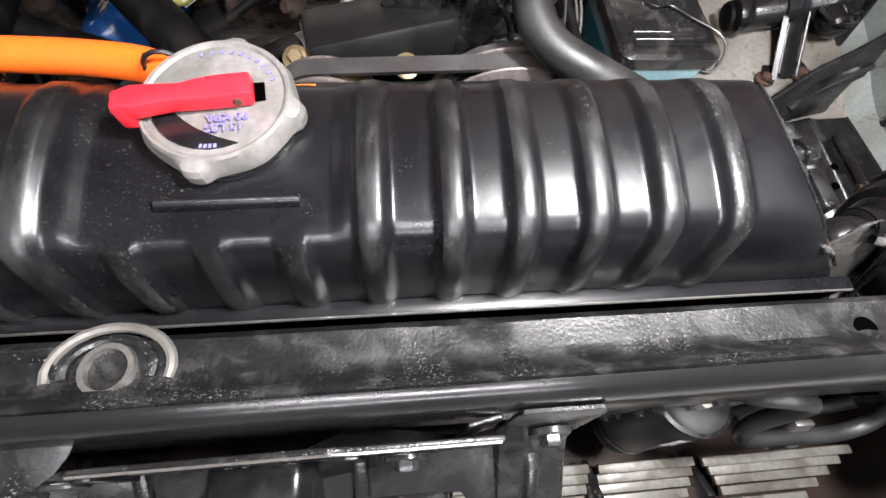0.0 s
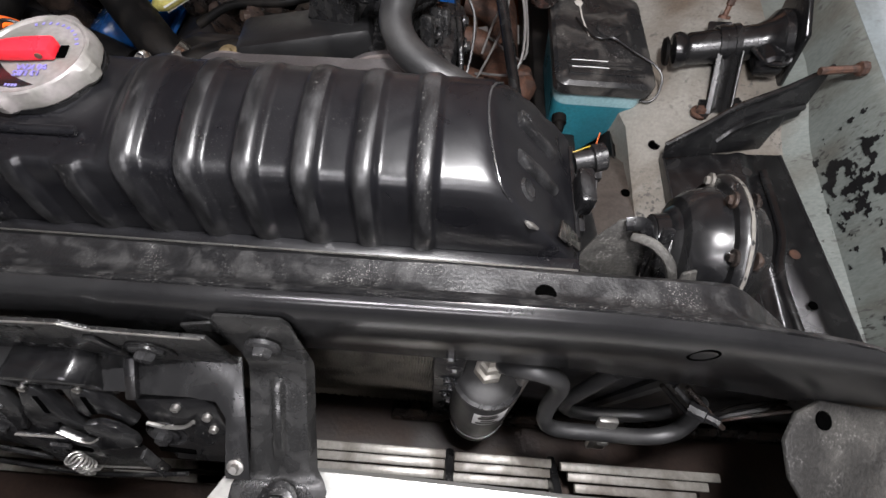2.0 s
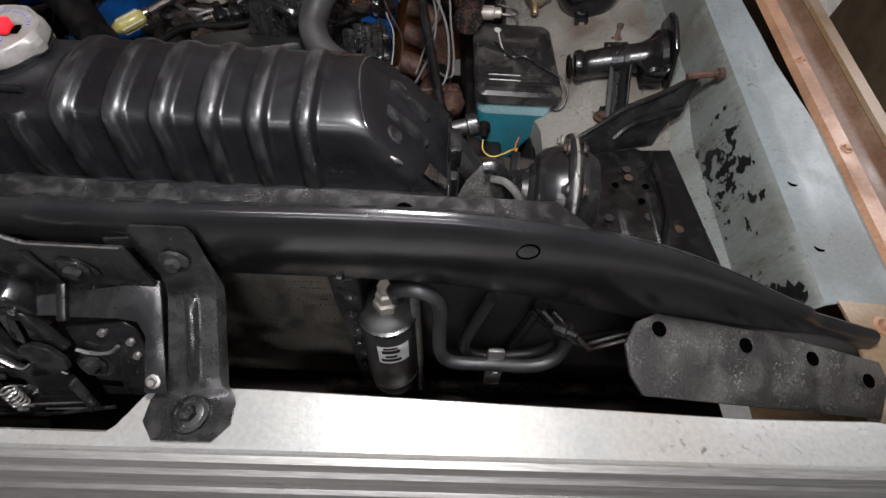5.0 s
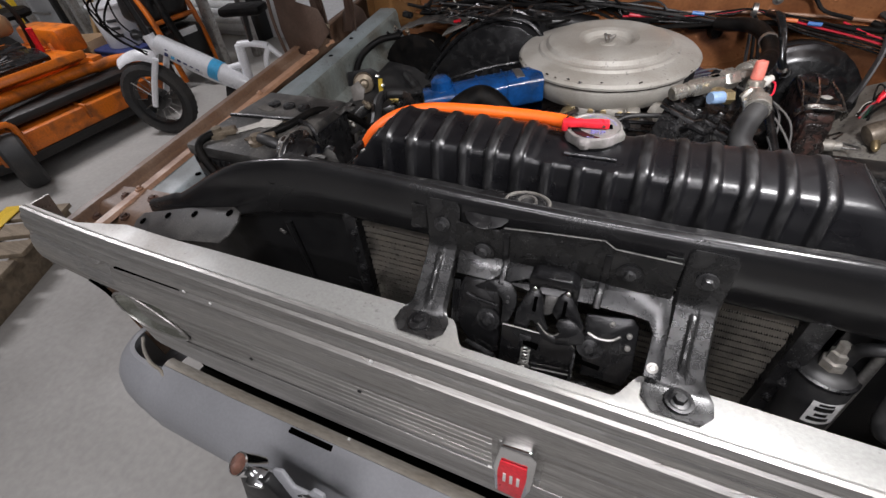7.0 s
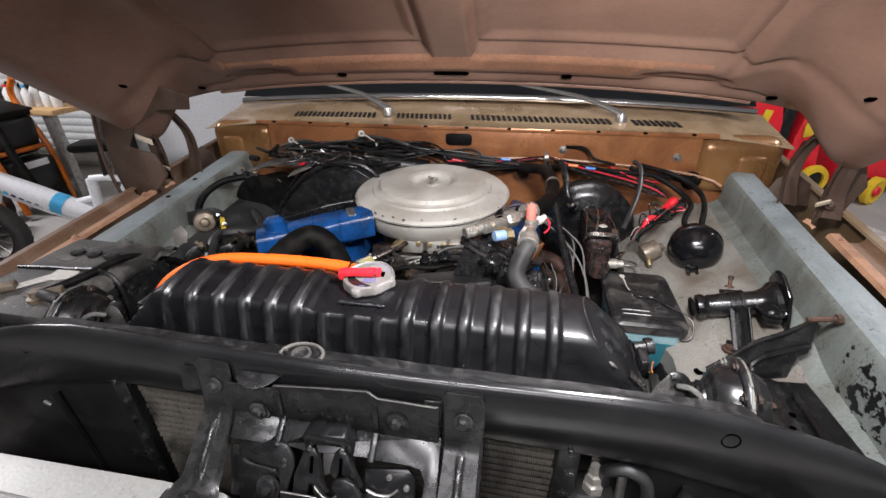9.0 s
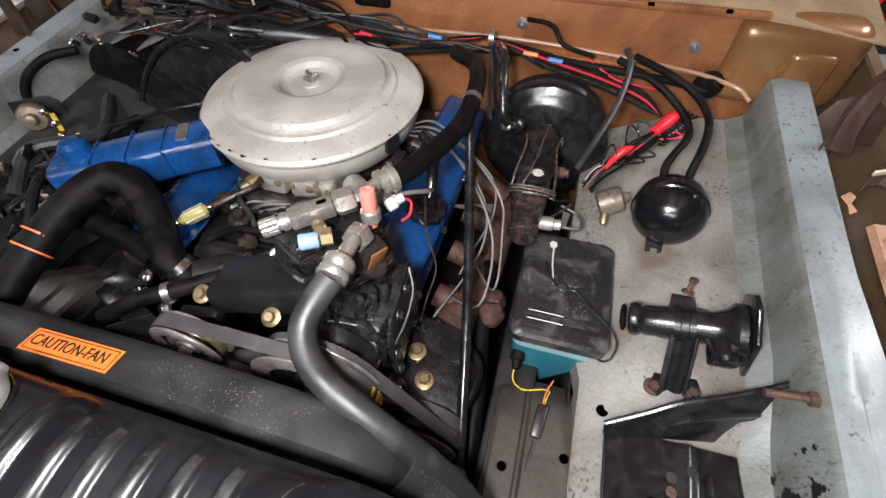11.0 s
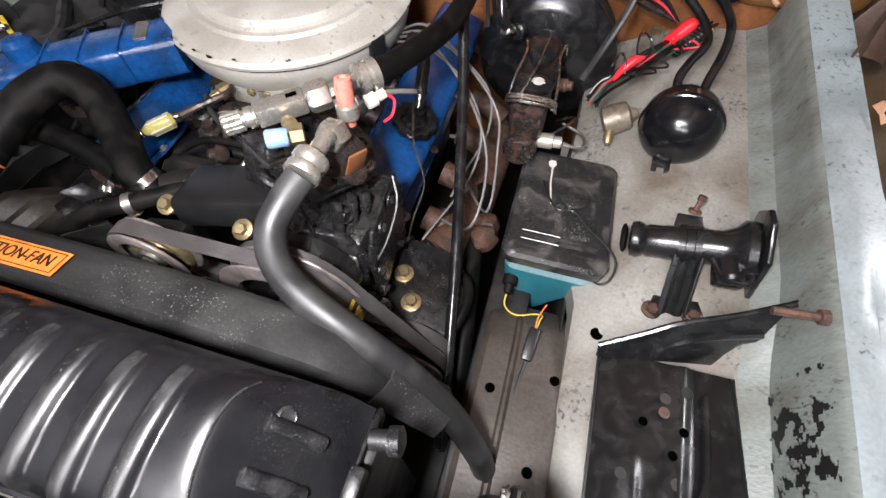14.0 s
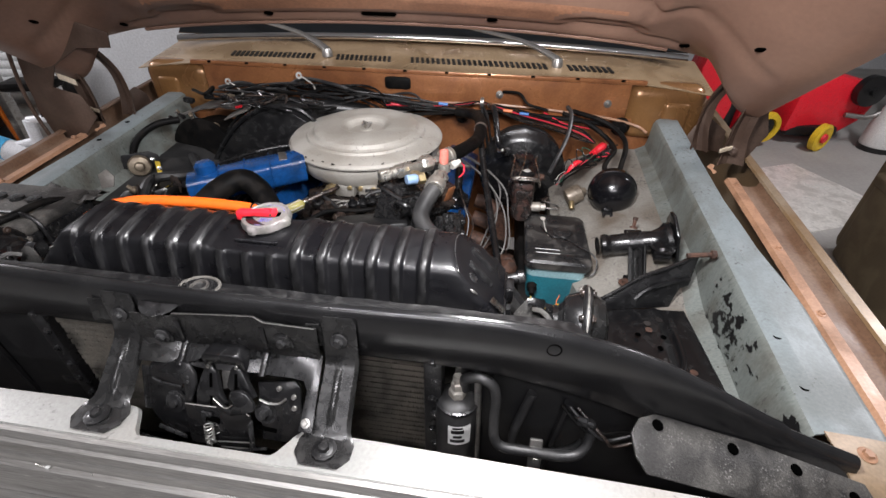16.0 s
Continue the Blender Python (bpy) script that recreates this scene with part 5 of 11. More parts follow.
    # claws
    claw = [(-0.038, -0.008), (-0.037, 0.02), (-0.028, 0.046), (-0.023, 0.055), (-0.015, 0.055), (-0.009, 0.046), (-0.004, 0.02), (0.006, 0.002), (-0.006, -0.006), (-0.014, 0.012), (-0.018, 0.012), (-0.022, -0.008)]
    part("claw", prism(claw, 0.009, proud(mid, 0.001), 0.003), black_gloss, t, "glossy black claw")
    part("claw", prism([(0.004, 0.03), (0.009, 0.052), (0.017, 0.058), (0.024, 0.054), (0.034, 0.035), (0.044, 0.018), (0.036, 0.012), (0.026, 0.026), (0.016, 0.028), (0.012, 0.02)], 0.009, proud(mid, 0.001), 0.003), black_gloss, t, "glossy black claw")
    for x, v in ((-0.016, 0.035), (0.018, 0.038)):
        part("claw_slot", moved(box((x, v, 0.0095), (0.0045, 0.02, 0.0022), 0.001), mid), hole_black, t, "dark slot in the claw")
    for x, v in ((-0.019, 0.054), (0.019, 0.057)):
        part("rivet", lathe([(0.0032, 0), (0.0028, 0.0022), (0, 0.003)], 12, mid @ Vector((x, v, 0.010)), mid.to_3x3() @ Z), bright_steel, t, "bright rivet")
    hook = [(-0.008, 0.017), (0.004, 0.006), (0.012, 0.004), (0.019, 0.010), (0.012, 0.018), (0.014, 0.026), (0.026, 0.030), (0.037, 0.026), (0.046, 0.014), (0.046, 0.004), (0.034, -0.001), (0.016, -0.006), (0.0, -0.002), (-0.01, 0.01)]
    part("hook", prism(hook, 0.006, proud(mid, 0.012), 0.002), black_gloss, t, "glossy black hook")
    part("hook_edge", tube([mid @ Vector((a, b, 0.0182)) for a, b in ((-0.008, 0.016), (0.003, 0.0065), (0.011, 0.0045), (0.018, 0.010))], 0.0008, 5, 2), steel, t, "worn bright edge")
    # shell and curved arm beside the catch
    shell = [(-0.113, -0.02), (-0.117, 0.02), (-0.112, 0.043), (-0.09, 0.046), (-0.066, 0.046), (-0.06, 0.02), (-0.052, -0.05), (-0.062, -0.054), (-0.094, -0.044), (-0.108, -0.032)]
    part("side_shell", prism(shell, 0.010, proud(mid, -0.011), 0.005), stamped_black, t, "rounded black shell")
    part("side_ledge", tube([mid @ Vector(p) for p in ((-0.104, 0.022, 0.001), (-0.09, 0.019, 0.003), (-0.062, 0.016, 0.002))], 0.0022, 8), black_scuffed, t, "worn pressed ledge")
    arm = [(-0.094, 0.036), (-0.075, 0.05), (-0.062, 0.055), (-0.048, 0.052), (-0.040, 0.040), (-0.038, 0.026), (-0.045, -0.002), (-0.054, -0.008), (-0.054, 0.012), (-0.056, 0.028), (-0.064, 0.036), (-0.078, 0.034)]
    part("side_arm", prism(arm, 0.006, proud(mid, 0.003), 0.002), black_gloss, t, "curved black arm")
    for v in (0.034, 0.028):
        part("arm_rivet", lathe([(0.0022, 0), (0.002, 0.0012), (0, 0.0016)], 10, mid @ Vector((-0.049, v, 0.009)), mid.to_3x3() @ Z), black_scuffed, t)
    for k in range(4):
        part("ridge", tube([mid @ Vector((-0.126 + 0.0028 * k + 0.002 * j, 0.034 - 0.03 * j, -0.006)) for j in range(3)], 0.0011, 6, 1), black_scuffed, t, "thin worn ridge")
    part("shell_strip", moved(box((-0.076, -0.049, 0.002), (0.042, 0.006, 0.002), 0.0008, pose(0, 0, 0, 0, 0, -14)), mid), black_scuffed, t, "worn strip along the shell")
    # right-hand plate with a bright rod
    part("side_plate", prism([(0.042, 0.036), (0.092, 0.044), (0.100, 0.036), (0.104, -0.02), (0.098, -0.042), (0.05, -0.042), (0.046, 0.0)], 0.006, proud(mid, -0.004), 0.0025), stamped_black, t, "black side plate")
    part("rod", tube([mid @ Vector(p) for p in ((0.048, 0.0155, 0.006), (0.060, 0.012, 0.006), (0.074, 0.0135, 0.006), (0.083, 0.021, 0.006))], 0.0016, 6), steel, t, "bright bent rod")
    for x, v in ((0.092, 0.023), (0.093, 0.008), (0.072, 0.032)):
        part("stud", lathe([(0.0035, 0), (0.003, 0.003), (0, 0.0036)], 12, mid @ Vector((x, v, 0.002)), mid.to_3x3() @ Z), steel, t, "small worn stud")
    part("plate_slot", moved(box((0.056, -0.026, 0.0025), (0.028, 0.006, 0.002), 0.001, pose(0, 0, 0, 0, 0, -4)), mid), hole_black, t, "dark slot")
    # front plate with its spring, screw and wires
    part("lower_plate", prism([(-0.050, 0.006), (0.031, 0.008), (0.039, 0.0), (0.041, -0.052), (-0.049, -0.056)], 0.003, front, 0.001), stamped_black, t, "black lower plate with worn edge")
    part("lower_edge", tube([front @ Vector(p) for p in ((-0.049, 0.006, 0.003), (0.03, 0.008, 0.003), (0.038, 0.0, 0.003))], 0.0009, 6, 1), steel, t, "bright worn edge")
    part("lower_side", moved(box((0.0395, -0.03, 0.005), (0.003, 0.044, 0.008), 0.001), front), black_scuffed, t, "worn side flange")
    part("link_slot", moved(box((-0.014, -0.012, 0.0033), (0.022, 0.009, 0.0015), 0.0006, pose(0, 0, 0, 0, 0, -12)), front), hole_black, t, "slot in the plate")
    part("pawl", prism([(-0.026, -0.02), (-0.026, 0.0), (-0.012, -0.001), (-0.012, -0.006), (-0.021, -0.007), (-0.021, -0.02)], 0.003, proud(front, 0.004), 0.0008), black_scuffed, t, "worn pawl")
    part("spring", tube([front @ Vector((-0.016 + 0.005 * math.cos(a), -0.016 - 0.00075 * a, 0.009 + 0.005 * math.sin(a))) for a in frange(0, 10 * math.pi, 80)], 0.0011, 6, 1), steel, t, "small steel coil spring")
    part("spring_screw", bolt(front @ Vector((-0.016, -0.043, 0.008)), front.to_3x3() @ Vector((0, -0.5, 1)), 0.0045), steel, t, "bright screw")
    for a, b in (((-0.012, -0.045), (0.042, -0.038)), ((-0.004, -0.052), (0.038, -0.049))):
        part("wire", tube([front @ Vector((*a, 0.006)), front @ Vector((*b, 0.006))], 0.0009, 6, 1), steel, t, "bright thin wire")
    part("mark", moved(box((-0.036, -0.026, 0.0032), (0.008, 0.003, 0.001), 0.0004), front), black_scuffed, t)
    for x, v in ((-0.071, -0.006), (0.054, -0.004)):
        part("bolt", bolt(mid @ Vector((x, v, 0.0025)), mid.to_3x3() @ Z, 0.0062), black_scuffed, t, "worn bolt")
        part("washer", lathe([(0.008, 0), (0.0155, 0), (0.015, 0.0016), (0.008, 0.002)], 20, mid @ Vector((x, v, 0.001)), mid.to_3x3() @ Z, ring=True), black_scuffed, t, "worn washer")
    part("cable", tube([(0.06, -0.075, 0.85), (0.0, -0.08, 0.838), (-0.05, -0.08, 0.83), (-0.12, -0.075, 0.84)], 0.0018, 6), black_worn, t, "release cable")


hood_latch()


def condenser():
    t = thing("condenser", "dusty finned air-conditioning condenser in front of the radiator", "condenser", (0, 0.04, 0.6))
    rng = random.Random(8)
    # flat tubes with a folded fin strip between each pair
    rows, step = 27, 0.0115
    for k in range(rows):
        part("flat_tube", box((-0.021, 0.0325, 0.662 + step * k), (0.545, 0.018, 0.0024), 0.0008), fin_tube, t)
    bm = bmesh.new()
    for k in range(rows - 1):
        z0, z1 = 0.6632 + step * k, 0.6608 + step * (k + 1)
        x, last, up = -0.292, None, False
        while x < 0.25:
            z = z1 if up else z0
            dy = 0.0012 * rng.uniform(-1, 1)
            pair = (bm.verts.new((x, 0.0205 + dy, z)), bm.verts.new((x, 0.038, z)))
            if last:
                bm.faces.new((last[0], pair[0], pair[1], last[1]))
            last, up = pair, not up
            x += 0.0011 + 0.0003 * rng.random()
    tagged(part("fin_strip", bm, fin_mat, t, "", 5), "fine folded dusty fins", kind="stuff")
    # Dark slab added behind the fins to fill the gaps between them.
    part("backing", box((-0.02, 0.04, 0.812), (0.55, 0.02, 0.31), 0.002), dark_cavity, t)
    for x in (-0.305, 0.262):
        part("side_frame", box((x, 0.026, 0.812), (0.024, 0.034, 0.316), 0.003), black_worn, t, "worn black end frame")
        for k in range(9):
            part("bolt", bolt((x + 0.004 * (k % 2), 0.0085, 0.675 + 0.035 * k), (0, -1, 0), 0.0035), black_scuffed, t)
        for z in (0.72, 0.80):
            part("tab", box((x + (0.02 if x > 0 else -0.02), 0.012, z), (0.035, 0.003, 0.018), 0.001), black_worn, t, "mounting tab")


condenser()


def receiver_drier():
    t = thing("receiver_drier", "dark grey receiver-drier bottle with a white label", "drier", (0.30, 0.0, 0.70))
    base, ax, r = Vector((0.298, 0.0, 0.730)), Vector((-0.02, 0.10, 1)).normalized(), 0.0285
    part("bottle", lathe([(0, 0), (r - 0.006, 0), (r - 0.001, 0.004), (r - 0.001, 0.022), (r - 0.003, 0.025), (r, 0.029), (r, 0.150), (r - 0.001, 0.153), (r - 0.006, 0.158), (0.012, 0.160), (0, 0.16)], 32, base, ax), hose_rubber, t)
    part("rim", lathe([(r - 0.002, 0), (r + 0.0012, 0.0), (r + 0.0012, 0.004), (r - 0.002, 0.005)], 32, base + ax * 0.149, ax, ring=True), black_worn, t, "worn rim")
    part("clamp", lathe([(r + 0.001, 0), (r + 0.001, 0.004), (r - 0.001, 0.004), (r - 0.001, 0)], 32, base + ax * 0.027, ax, ring=True), black_scuffed, t, "worn dark band")
    part("fitting", lathe([(0.012, 0), (0.012, 0.010), (0.009, 0.012), (0.009, 0.022), (0.0065, 0.024), (0.0065, 0.034)], 6, base + ax * 0.16, ax), cast_alu, t, "hexagon fitting")
    m = Matrix.Translation(base) @ turn_to(ax)
    inv = m.to_3x3().inverted()
    front = inv @ Vector((0.25, -1, 0))
    a0 = math.atan2(front.y, front.x)
    lab = part("label", sheet(lambda p, h: m @ Vector(((r + 0.0006) * math.cos(p), (r + 0.0006) * math.sin(p), h)), frange(a0 - 0.55, a0 + 0.55, 10), frange(0.095, 0.131, 3)), label_white, t, "white paper label")
    for k, (w, h) in enumerate(((0.34, 0.006), (0.2, 0.005), (0.3, 0.007), (0.24, 0.004))):
        z = 0.100 + 0.0085 * k
        part("print_bar", sheet(lambda p, v: m @ Vector(((r + 0.0012) * math.cos(p), (r + 0.0012) * math.sin(p), v)), frange(a0 - w - 0.1, a0 + w - 0.1, 6), (z, z + h)), ink, lab, "dark print bar")


receiver_drier()


def refrigerant_pipe():
    t = thing("refrigerant_pipe", "bent dark metal refrigerant pipe with clamp", "pipe", (0.41, -0.015, 0.8))
    part("pipe", tube([(0.304, 0.018, 0.90), (0.303, 0.016, 0.918), (0.306, 0.010, 0.932), (0.322, 0.006, 0.941), (0.338, 0.003, 0.935), (0.345, 0.0, 0.915), (0.346, -0.006, 0.875), (0.349, -0.014, 0.848), (0.362, -0.019, 0.838), (0.40, -0.02, 0.838), (0.44, -0.02, 0.838), (0.462, -0.015, 0.846), (0.470, -0.004, 0.865), (0.466, 0.004, 0.885)], 0.0068, 12), hose_rubber, t)
    part("pipe", tube([(0.320, 0.014, 0.94), (0.322, 0.012, 0.90), (0.326, 0.006, 0.80), (0.33, 0.0, 0.68)], 0.005, 10), steel, t, "bright straight pipe")
    part("pipe", tube([(0.392, 0.018, 0.91), (0.385, 0.014, 0.88), (0.376, 0.008, 0.84), (0.376, 0.004, 0.815), (0.39, 0.001, 0.806), (0.42, 0.0, 0.808), (0.45, 0.001, 0.818), (0.468, 0.004, 0.84)], 0.0062, 12), hose_rubber, t)
    part("clamp", box((0.404, -0.019, 0.829), (0.017, 0.006, 0.05), 0.002, pose(0, 0, 0, -22, 0, 0)), steel, t, "worn steel clamp")
    part("bolt", bolt((0.404, -0.023, 0.829), (0, -1, 0.3), 0.005), steel, t)
    part("valve", lathe([(0.006, 0), (0.006, 0.012), (0.004, 0.013), (0.004, 0.022)], 8, (0.452, -0.002, 0.893), (0.6, -0.4, 0.3)), black_worn, t, "small bright valve")
    for k in range(3):
        part("thin_wire", tube([(0.43 + 0.01 * k, 0.012, 0.90), (0.46 + 0.012 * k, -0.004 - 0.004 * k, 0.878), (0.485 + 0.01 * k, -0.002, 0.872 - 0.012 * k), (0.51 + 0.02 * k, 0.006, 0.868), (0.545, 0.012, 0.875 - 0.01 * k)], 0.0022, 6), (black_rubber, hose_rubber, grease)[k], t)


refrigerant_pipe()


def horn(s, x):
    t = thing("horn", "black round horn with a dirty bolted rim behind the beam", "horn", (x, 0.108, 0.9))
    c = Vector((x, 0.108, 0.947))
    ax = Vector((s, -0.12, 0.05)).normalized()
    # dome and neck on the inner side, flat cover on the outer
    part("dome", lathe([(0.019, -0.046), (0.024, -0.045), (0.026, -0.036), (0.030, -0.034), (0.0325, -0.031), (0.040, -0.0285), (0.046, -0.022), (0.0495, -0.012), (0.051, -0.005)], 44, c, ax), black_gloss, t, "glossy black dome", 25)
    part("rim", lathe([(0.050, -0.006), (0.057, -0.006), (0.060, -0.0035), (0.061, 0.0), (0.060, 0.0035), (0.056, 0.006), (0.048, 0.006)], 48, c, ax, lambda a, h: 0.012 * math.cos(16 * a)), black_worn, t, "dirty black rim")
    part("cover", lathe([(0.050, 0.004), (0.049, 0.012), (0.042, 0.024), (0.02, 0.031), (0, 0.032)], 40, c, ax), black_brace, t, "dusty outer cover")
    part("gasket", lathe([(0.053, -0.0012), (0.0615, -0.0012), (0.0615, 0.0012), (0.053, 0.0012)], 40, c, ax, ring=True), slat_grey, t, "dirty rim seam")
    u = ax.cross(Z).normalized()
    w = u.cross(ax)
    for k in range(8):
        a = 2 * math.pi * k / 8 + 0.2
        p = 0.0555 * (u * math.cos(a) + w * math.sin(a))
        part("bolt", bolt(c + ax * 0.006 + p, ax, 0.0038), steel if k % 3 == 0 else grease, t, "dirty rim bolt")
        part("nut", bolt(c - ax * 0.007 + p, -ax, 0.0036), grease if k % 3 else slat_grey, t, "rim nut")
    part("neck", tube([c - ax * 0.043, c - ax * 0.055 + Vector((0, 0, 0.002)), c - ax * 0.062 + Vector((0, -0.002, -0.012)), c - ax * 0.066 + Vector((0, -0.004, -0.06))], [0.019, 0.016, 0.018, 0.022], 14), stamped_black, t)
    part("neck_ring", lathe([(0.019, -0.003), (0.0225, -0.002), (0.0225, 0.002), (0.019, 0.003)], 24, c - ax * 0.044, ax, ring=True), black_worn, t, "worn ring on the neck")
    # bracket of bent strips, rusty where bare
    part("bracket", prism([(-0.014, -0.06), (0.020, -0.062), (0.012, -0.01), (0.004, 0.030), (-0.006, 0.028), (-0.010, 0.0)], 0.003, axes_at(c + Vector((-s * 0.034, -0.046, 0.004)), (s, 0.2, -0.1), (-s * 0.35, 0.45, 1)), 0.001), plate_grey, t, "dusty bent bracket")
    part("bracket", prism([(-0.006, -0.05), (0.008, -0.05), (0.006, 0.03), (-0.004, 0.034)], 0.003, axes_at(c + Vector((-s * 0.052, -0.020, 0.018)), (s, 0.4, 0), (-s * 0.1, 0.3, 1)), 0.001), black_worn, t, "narrow bent strip")
    for q, r in ((Vector((-s * 0.046, -0.046, -0.012)), 0.010), (Vector((-s * 0.03, -0.048, -0.016)), 0.008)):
        part("rust_patch", prism([(r * (1 + 0.3 * math.sin(3 * a + r * 900)) * math.cos(a), 1.3 * r * (1 + 0.3 * math.cos(4 * a)) * math.sin(a)) for a in frange(0, 2 * math.pi, 12)[:-1]], 0.003, axes_at(c + q, (s, 0.2, 0), (0, 0.45, 1)), 0.001), rust, t, "orange rusty patch")
    part("strap", tube([c + Vector((-s * p, q, r)) for p, q, r in ((0.074, -0.012, 0.036), (0.062, -0.022, 0.042), (0.05, -0.034, 0.034), (0.044, -0.046, 0.012), (0.046, -0.054, -0.016), (0.052, -0.058, -0.034))], 0.0036, 8, 5, 0.6), plate_grey, t, "curved worn strap")
    # upright rounded flap with a folded edge
    fm = axes_at(c + Vector((-s * 0.078, -0.016, 0.0)), (s, 0.0, 0), (0, 0.30, 0.95))
    flap = [(-0.034, -0.055), (-0.028, 0.002), (-0.018, 0.028), (-0.006, 0.045), (0.004, 0.048), (0.014, 0.040), (0.022, 0.014), (0.030, -0.03), (0.032, -0.055)]
    part("flap", seal(prism([(s * a, b) for a, b in flap] if s < 0 else flap, 0.0025, fm if s > 0 else fm @ Matrix.Diagonal((-1, 1, 1, 1)), 0.001)), plate_grey, t, "dusty rounded flap")
    part("flap_edge", tube([fm @ Vector((a, b, 0.007)) for a, b in ((-0.004, 0.046), (0.006, 0.047), (0.015, 0.039), (0.023, 0.013), (0.031, -0.03), (0.034, -0.05))], 0.005, 6, 4, 0.35), black_worn, t, "folded edge of the flap")


horn(1, 0.458)
horn(-1, -0.47)


# ---- the radiator ----
def tank_profile():
    return [(0.0685, 0.968), (0.0688, 0.978), (0.0700, 0.985), (0.0712, 0.990), (0.0735, 1.003), (0.0765, 1.018), (0.0790, 1.0300), (0.0808, 1.0375), (0.0825, 1.0418), (0.0850, 1.0446), (0.0890, 1.0467), (0.0950, 1.0486), (0.103, 1.0508), (0.113, 1.0530),
            (0.126, 1.0548), (0.140, 1.0553), (0.152, 1.0540), (0.162, 1.0505), (0.170, 1.0445), (0.176, 1.036), (0.181, 1.022), (0.185, 1.0), (0.186, 0.966)]


def radiator():
    t = thing("radiator", "black ribbed radiator top tank with a filler neck", "radiator", (0, 0.14, 0.55))
    prof = tank_profile()
    ribs = [-0.265, -0.226, -0.187, -0.149, -0.113, -0.078, -0.041, -0.004, 0.031, 0.066, 0.102, 0.135, 0.169, 0.203, 0.238]
    span = len(prof)

    def swell(x):
        """Height of the pressed ribs along the tank: flat-topped with soft shoulders."""
        return max(math.exp(-(((x - c) / 0.0064) ** 4)) for c in ribs)

    def fn(x, v):
        y, z = prof[v]
        q, r = prof[max(v - 1, 0)], prof[min(v + 1, span - 1)]
        ny, nz = -(r[1] - q[1]), r[0] - q[0]
        ln = math.hypot(ny, nz)
        b = swell(x) if abs(x) < 0.262 else 0.0
        # the ribs fade out at the lower front and before the rear edge
        fade = min(1.0, max(0.0, (v - 2) / 2), max(0.0, (18.5 - v) / 3))
        amt = 0.0052 * fade
        pad = 0.0
        if -0.062 < x < 0.055 and v >= 9:
            side = min(1.0, (x + 0.062) / 0.007, (0.055 - x) / 0.007)
            amt *= 1 - side
            pad = -0.0035 * min(1.0, (v - 8) / 2) * side
        if -0.068 < x < 0.055 and 7 <= v < 9:
            amt *= 0.55
        y, z = y + ny / ln * b * amt, z + nz / ln * (b * amt + pad)
        # sloping ends, rolled over along the fold
        lim = 1.0470 - 1.1 * (abs(x) - 0.2800)
        k = 0.0035
        if z > lim - 4 * k:
            z = lim - k * math.log(1 + math.exp(min(40.0, (lim - z) / k))) if z > lim + 4 * k else -k * math.log(math.exp(-(z - 1.0) / k) + math.exp(-(lim - 1.0) / k)) + 1.0
        return (x, y, max(z, 0.966))

    xs = frange(-0.352, 0.345, 420)
    tank = part("top_tank", seal(sheet(fn, xs, range(len(prof)), -0.0015)), tank_black, t, "glossy black ribbed tank", 60)
    tank.data.materials.append(tank_scuff)
    for p in tank.data.polygons:
        x = p.center.x
        if p.center.z + 0.55 > 0.989 and p.center.y + 0.14 < 0.166 and min(abs(x - c) for c in ribs) < 0.0052 and not (-0.062 < x < 0.055 and p.center.z + 0.55 > 1.042):
            p.material_index = 1
    # end caps; pressed ribs take a lighter black for the torch sheen
    for s in (-1, 1):
        xe = 0.345 if s > 0 else -0.352
        part("end_flange", prism([(0.075, 0.945), (0.19, 0.945), (0.19, 0.968), (0.178, 0.979), (0.09, 0.979), (0.075, 0.968)], 0.004, axes_at((xe - (0 if s > 0 else 0.004), 0, 0), (0, 1, 0), (0, 0, 1)), 0.0015), black_gloss, t)
        d = Vector((1, 0, -1.12)).normalized()
        for y in (0.118, 0.15):
            a, b = Vector((s * 0.293, y, 1.0322)), Vector((s * 0.3235, y, 0.9988))
            part("pressed_rib", tube([a, (a + b) / 2 + Vector((s * 0.0008, 0, 0.0008)), b], 0.006, 12, 4), tank_scuff, t, "pressed rib, lightened for torch sheen")
        for y in (0.099, 0.156):
            part("pressed_boss", lathe([(0.0085, 0), (0.008, 0.002), (0.0062, 0.0032), (0.005, 0.0022), (0, 0.0018)], 20, (s * 0.3005, y, 1.0240), (s * 1.1, 0, 1)), black_scuffed, t, "scuffed pressed boss")
        part("corner_lug", prism([(-0.012, -0.008), (0.014, -0.006), (0.016, 0.006), (-0.008, 0.008)], 0.002, axes_at((s * 0.334, 0.086, 0.994), (s * 0.7, -0.1, -0.7), (0, 1, 0)), 0.0006), bright_steel, t, "bent bright tab")
        fold = [(y, z) for y, z in prof if 1.03 < z and y < 0.176]
        part("solder_seam", tube([(s * (0.2795 + (1.047 - z) / 1.1 + 0.0012), y, z - 0.0006) for y, z in fold], 0.0008, 6, 2), black_scuffed, t, "worn fold line")
        part("worn_corner", tube([(s * 0.300, 0.0765, 1.0235), (s * 0.304, 0.0758, 1.0205), (s * 0.309, 0.076, 1.0165)], [0.001, 0.0022, 0.001], 8), steel, t, "bare bright corner")
        part("end_lip", tube([(s * 0.309, 0.094, 0.9985), (s * 0.320, 0.0875, 0.990), (s * 0.332, 0.086, 0.985), (s * 0.345, 0.092, 0.983)], [0.0012, 0.003, 0.0034, 0.0014], 8), steel, t, "bare bright lower lip")
